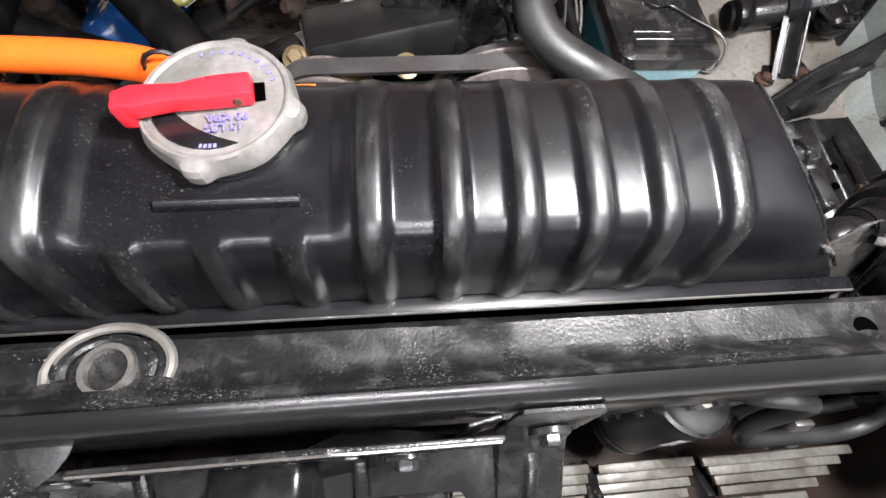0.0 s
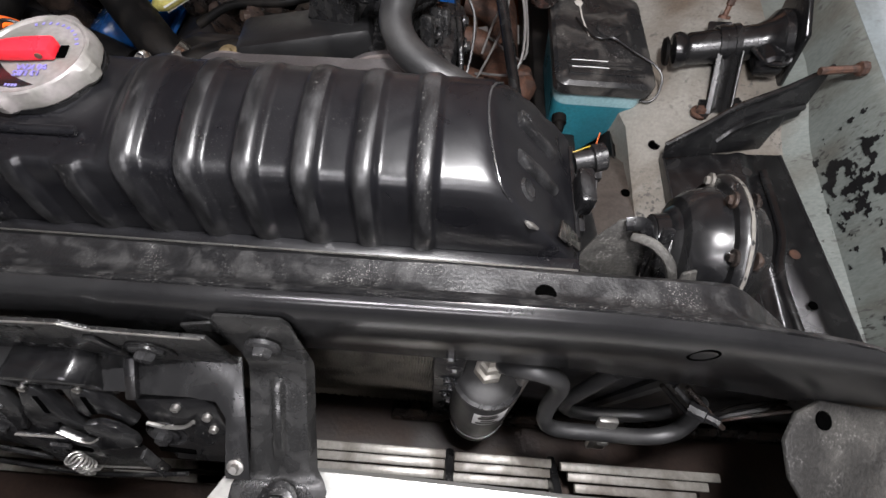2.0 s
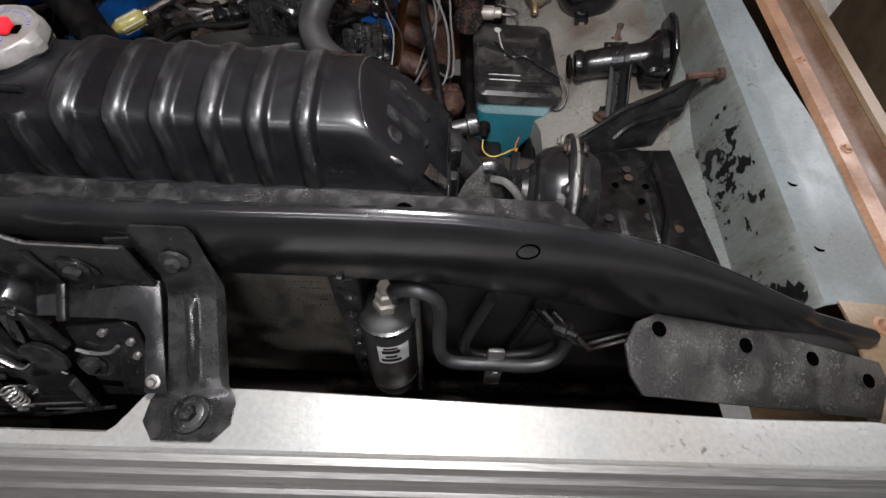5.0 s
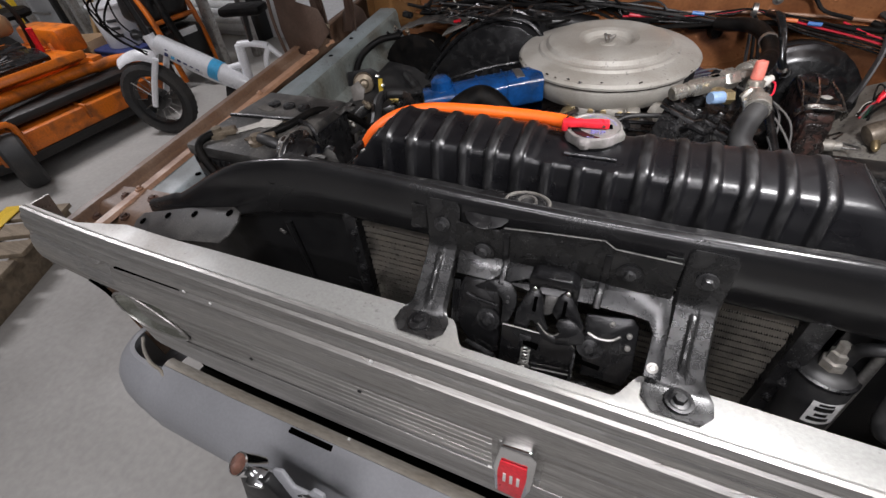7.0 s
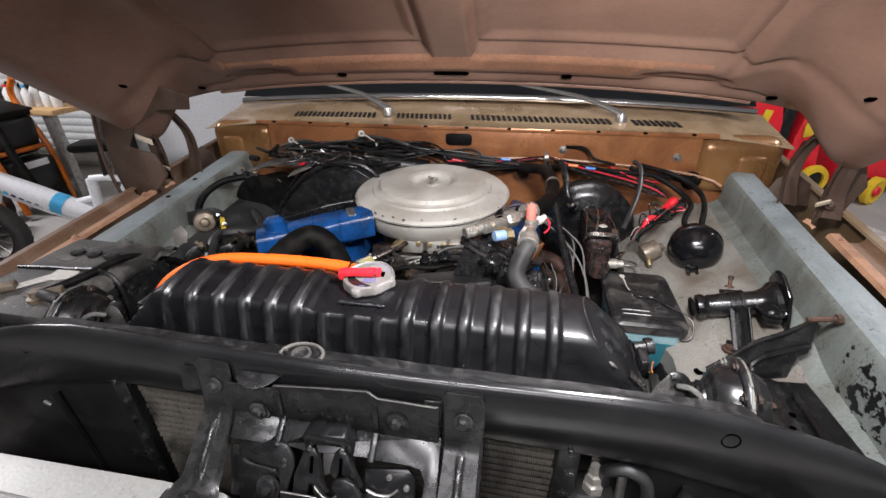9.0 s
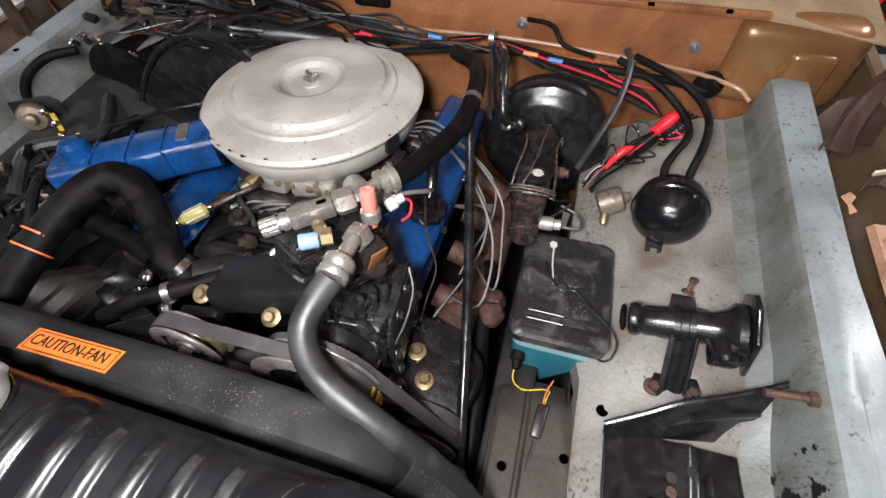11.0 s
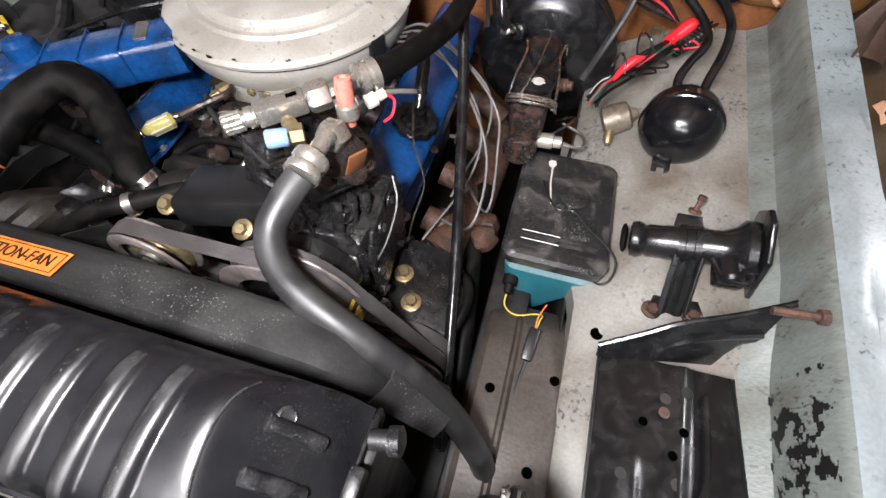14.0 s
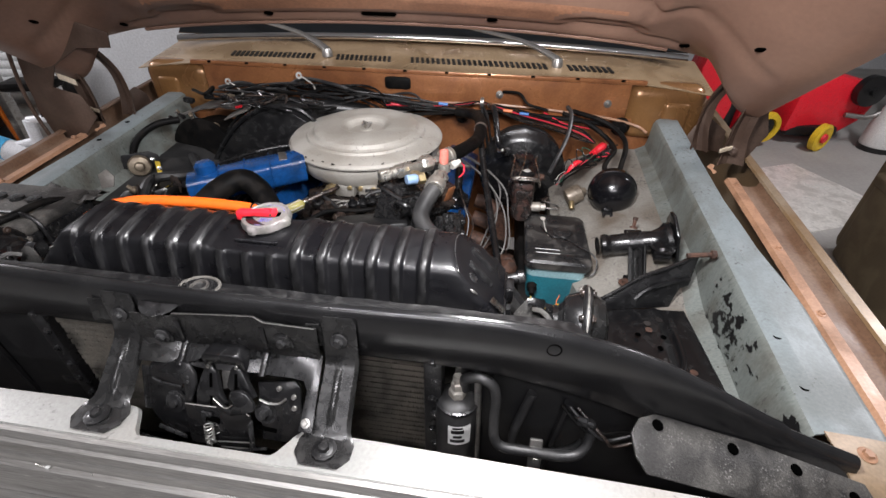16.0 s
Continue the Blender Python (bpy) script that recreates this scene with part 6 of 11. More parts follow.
        part("end_skirt", prism([(0.072, 0.952), (0.185, 0.952), (0.185, 0.975), (0.095, 0.978), (0.080, 0.972)], 0.003, axes_at((s * 0.339, 0, 0), (0, 1, 0), (0, 0, 1)), 0.001), tank_scuff, t, "scuffed end wall under the tank")
        part("side_lug", box((s * 0.352, 0.13, 0.985), (0.012, 0.03, 0.022), 0.003), black_worn, t, "side lug")
        part("drain_stub", lathe([(0.008, 0), (0.008, 0.014), (0.011, 0.015), (0.011, 0.024), (0.006, 0.026)], 10, (s * 0.350, 0.165, 0.975), (s, 0.2, 0.2)), black_worn, t, "worn black stub")
    part("front_seam", box((-0.003, 0.0655, 0.9905), (0.69, 0.009, 0.0045), 0.0016), tank_black, t, "folded front seam")
    part("seam_edge", tube([(-0.345, 0.0612, 0.9925), (-0.1, 0.0610, 0.9928), (0.1, 0.0611, 0.9926), (0.34, 0.0612, 0.9924)], 0.0008, 6, 2), steel, t, "bright worn edge of the seam")
    # Solid black strip stands in for the shaded gap before the seam.
    part("seam_gap_shade", box((-0.003, 0.0655, 0.978), (0.685, 0.007, 0.018), 0.001), hole_black, t, "black strip for the shaded gap at the seam")
    part("core", box((-0.003, 0.14, 0.76), (0.66, 0.06, 0.40), 0.004), fin_mat, t)
    for s in (-1, 1):
        part("side_bar", box((s * 0.345 - 0.003, 0.14, 0.76), (0.03, 0.07, 0.42), 0.004), black_satin, t)
    # filler neck and pad bead
    part("neck", lathe([(0.034, 0), (0.034, 0.003), (0.029, 0.004), (0.027, 0.010), (0.027, 0.014)], 28, (0, 0.142, 1.051)), black_gloss, t, "black filler neck")
    part("pressed_rib", tube([(-0.025, 0.098, 1.0505), (0.0, 0.0982, 1.0505), (0.035, 0.0985, 1.0505)], 0.003, 10, 3, 0.5), tank_black, t)
    return t


tank = radiator()


def radiator_cap(owner):
    lobes = (0.5, 2.1, 3.64, 5.2)

    def ears(a, h):
        d = min(abs((a - c + math.pi) % (2 * math.pi) - math.pi) for c in lobes)
        return (0.10 * math.exp(-((d / 0.16) ** 4)) - 0.02 * math.exp(-(((d - 0.45) / 0.2) ** 2))) if h < 0.0035 else 0.0

    up = Vector((-0.04, -0.05, 1)).normalized()
    t = part("filler_cap", lathe([(0.028, -0.009), (0.0325, -0.0085), (0.0345, -0.006), (0.0348, -0.001), (0.0335, 0.002), (0.0328, 0.004), (0.0318, 0.0052), (0.0305, 0.0048), (0.0295, 0.0036), (0.012, 0.0042), (0, 0.0044)], 96, (0, 0.142, 1.062), up, ears), cap_alu, owner, "tinned filler cap with a red pressure-release lever", 28)
    part("skirt", lathe([(0.024, -0.016), (0.0275, -0.015), (0.029, -0.008)], 40, (0, 0.142, 1.062), up), cast_alu, t, "inner skirt")
    m = axes_at((0.001, 0.1395, 1.0672), (1, 0.16, 0.0), (-0.16, 1, 0.0))
    lev = [(0.0165, -0.0065), (0.0165, 0.0065), (0.002, 0.0068), (-0.006, 0.006), (-0.012, 0.0046), (-0.02, 0.0056), (-0.031, 0.0066), (-0.036, 0.005), (-0.036, -0.0055), (-0.03, -0.0062), (-0.016, -0.005), (-0.008, -0.0058), (0.002, -0.0064)]
    part("lever", prism(lev, 0.0078, m, 0.0016), red_plastic, t, "red plastic lever")
    part("lever_tip", moved(prism([(-0.039, -0.0055), (-0.031, -0.006), (-0.031, 0.0062), (-0.039, 0.005)], 0.013, None, 0.002), m @ Matrix.Translation((0, 0, -0.0055))), red_plastic, t, "turned-down red tip")
    part("pivot", lathe([(0.0018, 0), (0.0018, 0.0008), (0, 0.001)], 12, m @ Vector((0.010, -0.0066, 0.004)), m.to_3x3() @ Vector((0, -1, 0))), rust, t, "small pivot pin")
    part("slot", moved(box((0.0185, 0.001, 0.0004), (0.0045, 0.010, 0.0012), 0.0003), m), hole_black, t, "slot beside the lever")
    words("13 LBS", 0.0056, axes_at((0.006, 0.1250, 1.0668), (-1, -0.1, 0), (0.1, -1, 0)), ink_blue, t)
    words("90 KPA", 0.0056, axes_at((0.0066, 0.1303, 1.0668), (-1, -0.1, 0), (0.1, -1, 0)), ink_blue, t)
    for k in range(26):
        a = radians(-150 + 115 * k / 26) if k < 16 else radians(20 + 100 * (k - 16) / 10)
        part("print_bar", box((0.0255 * math.cos(a), 0.142 + 0.0255 * math.sin(a), 1.0662 + 0.0255 * (0.04 * math.cos(a) + 0.05 * math.sin(a))), (0.002, 0.0012, 0.0004), 0, pose(0, 0, 0, 0, 0, math.degrees(a))), ink_blue, t)


radiator_cap(tank)


def overflow_hose():
    t = thing("overflow_hose", "bright orange overflow hose along the tank", "hose", (-0.15, 0.19, 1.04))
    part("hose", tube([(-0.026, 0.166, 1.053), (-0.05, 0.180, 1.050), (-0.11, 0.189, 1.047), (-0.18, 0.190, 1.045), (-0.25, 0.186, 1.041), (-0.30, 0.172, 1.03), (-0.335, 0.15, 1.006), (-0.36, 0.145, 0.96), (-0.37, 0.15, 0.90)], 0.0088, 14), orange_hose, t)
    part("clip", tube([(-0.028 + 0.0105 * math.cos(a), 0.168, 1.057 + 0.0105 * math.sin(a)) for a in frange(0, 2 * math.pi, 14)], 0.0012, 6, 1), black_satin, t)


overflow_hose()


def fan_shroud():
    t = thing("fan_shroud", "black speckled fan shroud with an orange warning label", "shroud", (0, 0.24, 0.7))
    xs = frange(-0.33, 0.335, 50)
    prof = [(0.198, 0.96), (0.2, 0.974), (0.206, 0.980), (0.228, 0.978), (0.246, 0.972), (0.256, 0.96), (0.262, 0.935), (0.262, 0.86)]

    def fn(x, v):
        y, z = prof[v]
        k = max(0.0, (abs(x) - 0.27) / 0.065)
        return (x, y - 0.02 * k * k * (v > 2), z - 0.05 * k * k - 0.02 * (x / 0.33) ** 2)

    part("shell", seal(sheet(fn, xs, range(8), 0.003)), shroud_dusty, t)
    part("ring", lathe([(0.18, 0), (0.19, 0.0), (0.19, 0.02), (0.18, 0.02), (0.178, 0.01)], 40, (-0.03, 0.262, 0.70), (0, 1, 0), ring=True), black_satin, t)
    part("side_wall", seal(sheet(lambda u, v: (0.328 + 0.058 * u + 0.012 * math.sin(3 * v), 0.196 + 0.056 * v, 0.930 - 0.075 * u - 0.012 * v * v), frange(0, 1, 10), frange(0, 1, 8), 0.003)), shroud_dusty, t, "dusty side of the shroud")
    m = axes_at((-0.034, 0.2215, 0.9815), (1, 0.02, 0), (-0.02, 1, -0.16))
    lab = part("label", prism([(-0.056, -0.0135), (0.056, -0.0135), (0.056, 0.0135), (-0.056, 0.0135)], 0.0008, m), label_orange, t, "orange warning label")
    words("CAUTION-FAN", 0.0145, m @ Matrix.Translation((-0.002, 0, 0.0014)) @ Matrix.Diagonal((0.98, 1.25, 1, 1)), ink, lab)
    part("border", join(*[moved(box((0, y, 0.0011), (0.105, 0.0009, 0.0004)), m) for y in (-0.0108, 0.0108)], moved(box((0.0525, 0, 0.0011), (0.0009, 0.0216, 0.0004)), m), moved(box((-0.0525, 0, 0.0011), (0.0009, 0.0216, 0.0004)), m)), ink, lab)


fan_shroud()


# ---- the engine ----
def air_cleaner():
    c = Vector((-0.06, 0.805, 0.0))
    t = thing("air_cleaner", "round worn silver air cleaner with a domed lid", "air cleaner", (c.x, c.y, 0.88))
    tilt = (0.0, -0.03, 1)
    lid = [(0, 0.957), (0.016, 0.957), (0.018, 0.955), (0.044, 0.953), (0.052, 0.957), (0.060, 0.966), (0.070, 0.970), (0.105, 0.971), (0.132, 0.969), (0.142, 0.9655), (0.148, 0.957), (0.154, 0.954), (0.162, 0.9535), (0.166, 0.948), (0.198, 0.944), (0.208, 0.940), (0.214, 0.934), (0.213, 0.929), (0.204, 0.926), (0, 0.926)]
    part("lid", lathe([(r, z - 0.9) for r, z in lid], 72, (c.x, c.y, 0.9), tilt), cleaner_paint, t, "domed lid with a pressed ring", 18)
    pan = [(0, 0.927), (0.206, 0.926), (0.2075, 0.918), (0.205, 0.905), (0.200, 0.888), (0.188, 0.872), (0.10, 0.872), (0.06, 0.86), (0, 0.86)]
    part("pan", lathe([(r, z - 0.9) for r, z in pan], 72, (c.x, c.y, 0.9), tilt), cleaner_paint, t, "silver pan")
    part("seam", lathe([(0.2062, -0.0015), (0.2105, -0.0012), (0.2105, 0.0012), (0.2062, 0.0015)], 72, (c.x, c.y, 0.9265), tilt, ring=True), grease, t, "dark seam under the lid")
    rng = random.Random(12)
    for k in range(18):
        a = rng.uniform(-2.9, 0.1)
        r, q = 0.2135, 0.001 + 0.0026 * rng.random() ** 2
        part("rim_chip", prism([(q * 1.6 * (1 + 0.4 * math.sin(3 * b + k)) * math.cos(b), 0.8 * q * math.sin(b)) for b in frange(0, 2 * math.pi, 8)[:-1]], 0.0008, axes_at((c.x + r * math.cos(a), c.y + r * math.sin(a), 0.9335 + rng.uniform(-0.002, 0.003) - 0.03 * r * math.sin(a)), (-math.sin(a), math.cos(a), 0), (-0.5 * math.cos(a), -0.5 * math.sin(a), 1))), grease, t, "paint chip on the rim")
    for k in range(3):
        a = 2 * math.pi * k / 3 + 0.3
        part("wing_nut", tube([(c.x, c.y - 0.0, 0.958), (c.x + 0.008 * math.cos(a), c.y + 0.008 * math.sin(a), 0.968), (c.x + 0.016 * math.cos(a), c.y + 0.016 * math.sin(a), 0.972)], [0.005, 0.005, 0.003], 8, 3), steel, t, "wing nut ear")
    part("stud", lathe([(0.004, 0), (0.004, 0.018), (0, 0.019)], 10, (c.x, c.y, 0.956)), steel, t)
    part("clip", box((c.x + 0.19, c.y - 0.085, 0.915), (0.012, 0.03, 0.035), 0.003, pose(0, 0, 0, 0, 0, -25)), black_satin, t, "black vent clip")


air_cleaner()


def snorkel():
    t = thing("air_duct", "glossy blue painted air intake duct", "duct", (-0.3, 0.58, 0.88))
    a, b = Vector((-0.19, 0.655, 0.903)), Vector((-0.43, 0.515, 0.880))
    d = (b - a).normalized()
    w = d.cross(Z).normalized()

    def fn(k, v):
        s = k / 10
        half = 0.044 - 0.006 * s + (0.004 if k in (4, 5) else 0)
        hz = 0.034
        ang = 2 * math.pi * v / 20
        ca, sa = math.cos(ang), math.sin(ang)
        e = 0.45
        return a + (b - a) * s + w * half * math.copysign(abs(ca) ** e, ca) + Z * hz * math.copysign(abs(sa) ** e, sa)

    bm = sheet(fn, range(11), range(21))
    bmesh.ops.remove_doubles(bm, verts=bm.verts, dist=0.0003)
    bmesh.ops.holes_fill(bm, edges=bm.edges, sides=30)
    part("duct", seal(bm), blue_paint, t, "", 50)
    part("vacuum_motor", lathe([(0.024, -0.02), (0.026, 0.0), (0.024, 0.018), (0.016, 0.026), (0, 0.028)], 24, (-0.395, 0.545, 0.917), (-0.1, 0, 1)), blue_paint, t, "round blue vacuum motor")
    part("strap", box(a + (b - a) * 0.18 + Z * 0.0345, (0.02, 0.05, 0.003), 0.001, pose(0, 0, 0, 0, 0, 30)), steel, t, "worn bright clip")
    for q in (0.30, 0.52, 0.74):
        p0 = a + (b - a) * q
        half = 0.0445 - 0.006 * q
        part("seam", tube([p0 - w * half - Z * 0.02, p0 - w * half + Z * 0.027, p0 - w * (half - 0.008) + Z * 0.0345, p0 + w * (half - 0.008) + Z * 0.0345, p0 + w * half + Z * 0.027, p0 + w * half - Z * 0.02], 0.0014, 6, 2), blue_paint, t, "pressed seam")
    part("mouth", box(b + d * 0.0, (0.004, 0.07, 0.055), 0.004, pose(0, 0, 0, 0, 0, 30)), dark_cavity, t)
    part("heat_tube", tube([(-0.36, 0.535, 0.87), (-0.37, 0.55, 0.80), (-0.36, 0.6, 0.72)], 0.025, 14), grease, t)


snorkel()


filter_yellow = mat("aged_clear_yellow_plastic", (0.36, 0.32, 0.10), 0.3, 0.0, (0.22, 0.19, 0.06), 0.6, 60, 300, 0.05)


def engine():
    rng = random.Random(21)
    t = thing("engine", "greasy truck engine with blue painted rocker covers", "engine", (-0.03, 0.75, 0.35))
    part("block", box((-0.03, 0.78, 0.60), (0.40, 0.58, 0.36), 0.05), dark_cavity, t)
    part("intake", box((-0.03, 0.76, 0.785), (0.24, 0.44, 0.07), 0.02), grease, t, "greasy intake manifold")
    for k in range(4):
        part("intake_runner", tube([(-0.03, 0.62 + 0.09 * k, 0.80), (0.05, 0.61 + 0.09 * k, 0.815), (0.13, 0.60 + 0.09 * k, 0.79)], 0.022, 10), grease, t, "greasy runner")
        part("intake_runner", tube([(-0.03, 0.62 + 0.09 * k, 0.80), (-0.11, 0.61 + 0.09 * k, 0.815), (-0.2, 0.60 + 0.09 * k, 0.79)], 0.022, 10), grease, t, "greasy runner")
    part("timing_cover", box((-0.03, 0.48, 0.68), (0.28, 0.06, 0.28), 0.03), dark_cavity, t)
    for s in (-1, 1):
        m = Matrix.Translation((-0.035 + s * (0.228 if s > 0 else 0.245), 0.765, 0.80 if s > 0 else 0.782)) @ pose(0, 0, 0, 0, s * (20 if s > 0 else 30), 0)
        body = [(-0.042, -0.27), (-0.03, -0.286), (0.02, -0.288), (0.042, -0.26), (0.05, -0.1), (0.05, 0.25), (-0.05, 0.25), (-0.05, -0.1)]
        part("rocker_cover", moved(prism(body, 0.07, None, 0.012), m @ Matrix.Translation((0, 0, -0.036))), blue_paint, t, "glossy blue rocker cover", 50)
        part("cover_flange", moved(box((0, -0.01, -0.038), (0.122, 0.55, 0.006), 0.002), m), blue_paint, t)
        for y in (-0.24, -0.08, 0.08, 0.24):
            for x in (-0.056, 0.056):
                part("bolt", bolt(m @ Vector((x, y, -0.035)), (s * 0.5, 0, 0.86), 0.005), steel, t)
        part("exhaust_manifold", tube([(-0.035 + s * 0.33, 0.50, 0.69), (-0.035 + s * 0.36, 0.58, 0.69), (-0.035 + s * 0.37, 0.70, 0.67), (-0.035 + s * 0.37, 0.85, 0.65), (-0.035 + s * 0.36, 0.98, 0.6)], [0.04, 0.034, 0.03, 0.032, 0.032], 14), rust, t, "rusty exhaust manifold")
        for k in range(4):
            part("manifold_port", tube([(-0.035 + s * 0.36, 0.55 + 0.11 * k, 0.68), (-0.035 + s * 0.33, 0.555 + 0.11 * k, 0.70), (-0.035 + s * 0.29, 0.56 + 0.11 * k, 0.71)], 0.023, 10), rust, t, "rusty port")
    for k in range(4):
        part("plug_lead", tube([(0.12, 0.80 + 0.01 * k, 0.875), (0.20, 0.76 + 0.012 * k, 0.90 + 0.004 * k), (0.27 + 0.02 * k, 0.70 + (0.02, -0.01, 0.03, 0.0)[k], 0.885 - 0.006 * k), (0.30 + (0.02, 0.045, 0.03, 0.055)[k], 0.62 + (0.05, -0.01, 0.07, 0.03)[k], 0.84 - 0.012 * k), (0.31 + (0.01, 0.035, -0.005, 0.05)[k], 0.55 + (0.06, -0.03, 0.09, 0.02)[k], 0.78 - 0.01 * k), (0.27 + 0.01 * k, 0.50 + 0.05 * k, 0.73)], 0.0022, 8), grey_wire, t, "pale grey spark plug lead")
        part("plug_lead", tube([(-0.1, 0.80, 0.875), (-0.24, 0.76 - 0.02 * k, 0.86), (-0.36, 0.72 - 0.06 * k, 0.82), (-0.40, 0.66 - 0.06 * k, 0.74), (-0.36, 0.6 - 0.03 * k, 0.70)], 0.0035, 8), black_rubber, t)
    part("thin_wire", tube([(0.225, 0.62, 0.90), (0.245, 0.56, 0.88), (0.272, 0.52, 0.85), (0.268, 0.48, 0.82), (0.262, 0.46, 0.78)], 0.0015, 6), grease, t, "thin brown wire")
    for k in range(9):
        x, y, z = 0.265 + 0.10 * rng.random(), 0.42 + 0.17 * rng.random(), 0.655 + 0.06 * rng.random()
        r = 0.014 + 0.014 * rng.random()
        part("casting_lump", lathe([(r * 0.6, -r), (r, -r * 0.4), (r * 1.05, r * 0.4), (r * 0.6, r), (0, r * 1.1)], 10, (x, y, z), (rng.uniform(-0.6, 0.6), rng.uniform(-0.6, 0.6), 1), lambda a, h: 0.12 * math.sin(3 * a + k)), (rust, rust, grease)[k % 3], t, "rusty casting")
    cap_at = (0.214, 0.645, 0.838)
    part("oil_filler_cap", lathe([(0.0, 0), (0.034, 0), (0.036, 0.006), (0.034, 0.014), (0.026, 0.016), (0.020, 0.014), (0.016, 0.018), (0.013, 0.026), (0.012, 0.034), (0, 0.036)], 48, cap_at, (0.25, -0.1, 1), lambda a, h: 0.06 * math.cos(10 * a) if h < 0.015 else 0), black_gloss, t, "black oil filler cap")
    part("breather_pipe", tube([(0.222, 0.65, 0.866), (0.219, 0.68, 0.895), (0.21, 0.72, 0.915), (0.18, 0.75, 0.92)], 0.010, 12), black_gloss, t, "black breather pipe")
    part("throttle_lever", box((0.155, 0.69, 0.895), (0.02, 0.03, 0.04), 0.004), stamped_black, t)
    # carburettor under the air cleaner
    part("carburettor", box((-0.035, 0.70, 0.855), (0.16, 0.13, 0.05), 0.012), cast_alu, t, "yellowish cast carburettor")
    for x, w in ((-0.075, 0.06), (-0.01, 0.055), (0.035, 0.03)):
        part("float_bowl", box((x, 0.632, 0.855), (w, 0.035, 0.042), 0.010), cast_alu, t, "cast float bowl")
        for q in (-1, 1):
            part("screw", bolt((x + q * w * 0.32, 0.613, 0.866), (0, -1, 0.2), 0.004), brass, t, "brass screw")
    part("inlet_fitting", lathe([(0.012, 0), (0.013, 0.01), (0.013, 0.024), (0.009, 0.026), (0.006, 0.04)], 6, (-0.10, 0.625, 0.86), (-0.5, -0.9, -0.05)), brass, t, "brass inlet")
    part("choke_pod", lathe([(0.02, 0), (0.022, 0.008), (0.021, 0.018), (0.010, 0.022), (0, 0.022)], 20, (0.075, 0.65, 0.865), (0.8, -0.6, 0)), cast_alu, t, "round choke pod")
    for k in range(4):
        part("linkage", tube([(0.045 - 0.03 * k, 0.60, 0.85 - 0.008 * k), (0.0 - 0.03 * k, 0.575, 0.848), (-0.05 - 0.02 * k, 0.56, 0.84)], 0.0028, 8), steel, t, "steel rod")
    for k in range(3):
        part("vacuum_line", tube([(0.135, 0.565 + 0.015 * k, 0.862 + 0.010 * k), (0.06, 0.55 + 0.015 * k, 0.866 + 0.010 * k), (0.0, 0.54 + 0.015 * k, 0.868 + 0.008 * k)], 0.004, 8, 3), black_gloss, t, "shiny black line")
        part("vacuum_port", lathe([(0.008, 0), (0.012, 0.006), (0.012, 0.024), (0.007, 0.03), (0.006, 0.04)], 12, (-0.02 + 0.022 * k, 0.53 + 0.012 * k, 0.85), (0.05, -0.2, 1)), black_gloss, t, "glossy black fitting")
    part("thermostat_housing", lathe([(0.035, -0.04), (0.04, 0), (0.034, 0.03), (0.026, 0.05)], 16, (-0.08, 0.44, 0.80), (-0.6, -0.5, 0.4)), dark_cavity, t)
    # fuel filter and lines
    a, d = Vector((-0.176, 0.502, 0.853)), Vector((0.72, 0.66, 0.18)).normalized()
    part("fuel_filter", lathe([(0.004, -0.012), (0.006, -0.01), (0.011, 0.0), (0.012, 0.002), (0.012, 0.034), (0.011, 0.036), (0.006, 0.042), (0.004, 0.052)], 20, a, d), filter_yellow, t, "clear yellow fuel filter")
    for k in range(5):
        an = 2 * math.pi * k / 5
        u = d.orthogonal().normalized()
        v = d.cross(u)
        part("filter_rib", box((0, 0, 0), (0.0022, 0.0022, 0.036), 0.0005, Matrix.Translation(a + d * 0.018 + 0.0122 * (u * math.cos(an) + v * math.sin(an))) @ turn_to(d)), white_wire, t, "pale moulded rib")
    for q in (-0.016, 0.046):
        part("line_clamp", lathe([(0.0075, -0.005), (0.0085, -0.003), (0.0085, 0.003), (0.0075, 0.005)], 12, a + d * q, d, ring=True), bright_steel, t, "bright line clamp")
    part("fuel_line", tube([a + d * 0.045, (-0.115, 0.555, 0.87), (-0.085, 0.595, 0.872), (-0.095, 0.62, 0.865)], 0.0055, 8), grease, t)
    part("fuel_line", tube([a - d * 0.01, (-0.20, 0.475, 0.842), (-0.195, 0.44, 0.83), (-0.15, 0.415, 0.82), (-0.09, 0.41, 0.825)], 0.0065, 10), black_rubber, t)
    # flaked paint on the passenger-side cover
    fm = Matrix.Translation((-0.28, 0.765, 0.782)) @ pose(0, 0, 0, 0, -30, 0)
    for seed, mt, cut, word in ((2.0, flake_cream, 0.30, "flaked cream primer"), (7.0, rust, 0.44, "rust showing through")):
        bm = bmesh.new()
        for i in range(70):
            for j in range(34):
                u, v = -0.05 + 0.1 * j / 34, -0.27 + 0.17 * i / 70
                d0 = noise.noise(Vector((u * 60, v * 40, seed))) + 0.8 * noise.noise(Vector((u * 190, v * 90, seed + 3)))
                if d0 - 0.9 * ((u - 0.012) / 0.05) ** 2 - 0.5 * ((v + (0.205 if seed < 5 else 0.15)) / 0.06) ** 2 > cut - 0.25:
                    bm.faces.new([bm.verts.new(fm @ Vector((u + du * 0.1 / 34, v + dv * 0.17 / 70, 0.0352))) for du, dv in ((0, 0), (1, 0), (1, 1), (0, 1))])
        bmesh.ops.remove_doubles(bm, verts=bm.verts, dist=0.0002)
        tagged(part("flaked_paint", bm, mt, t), word, kind="stuff")
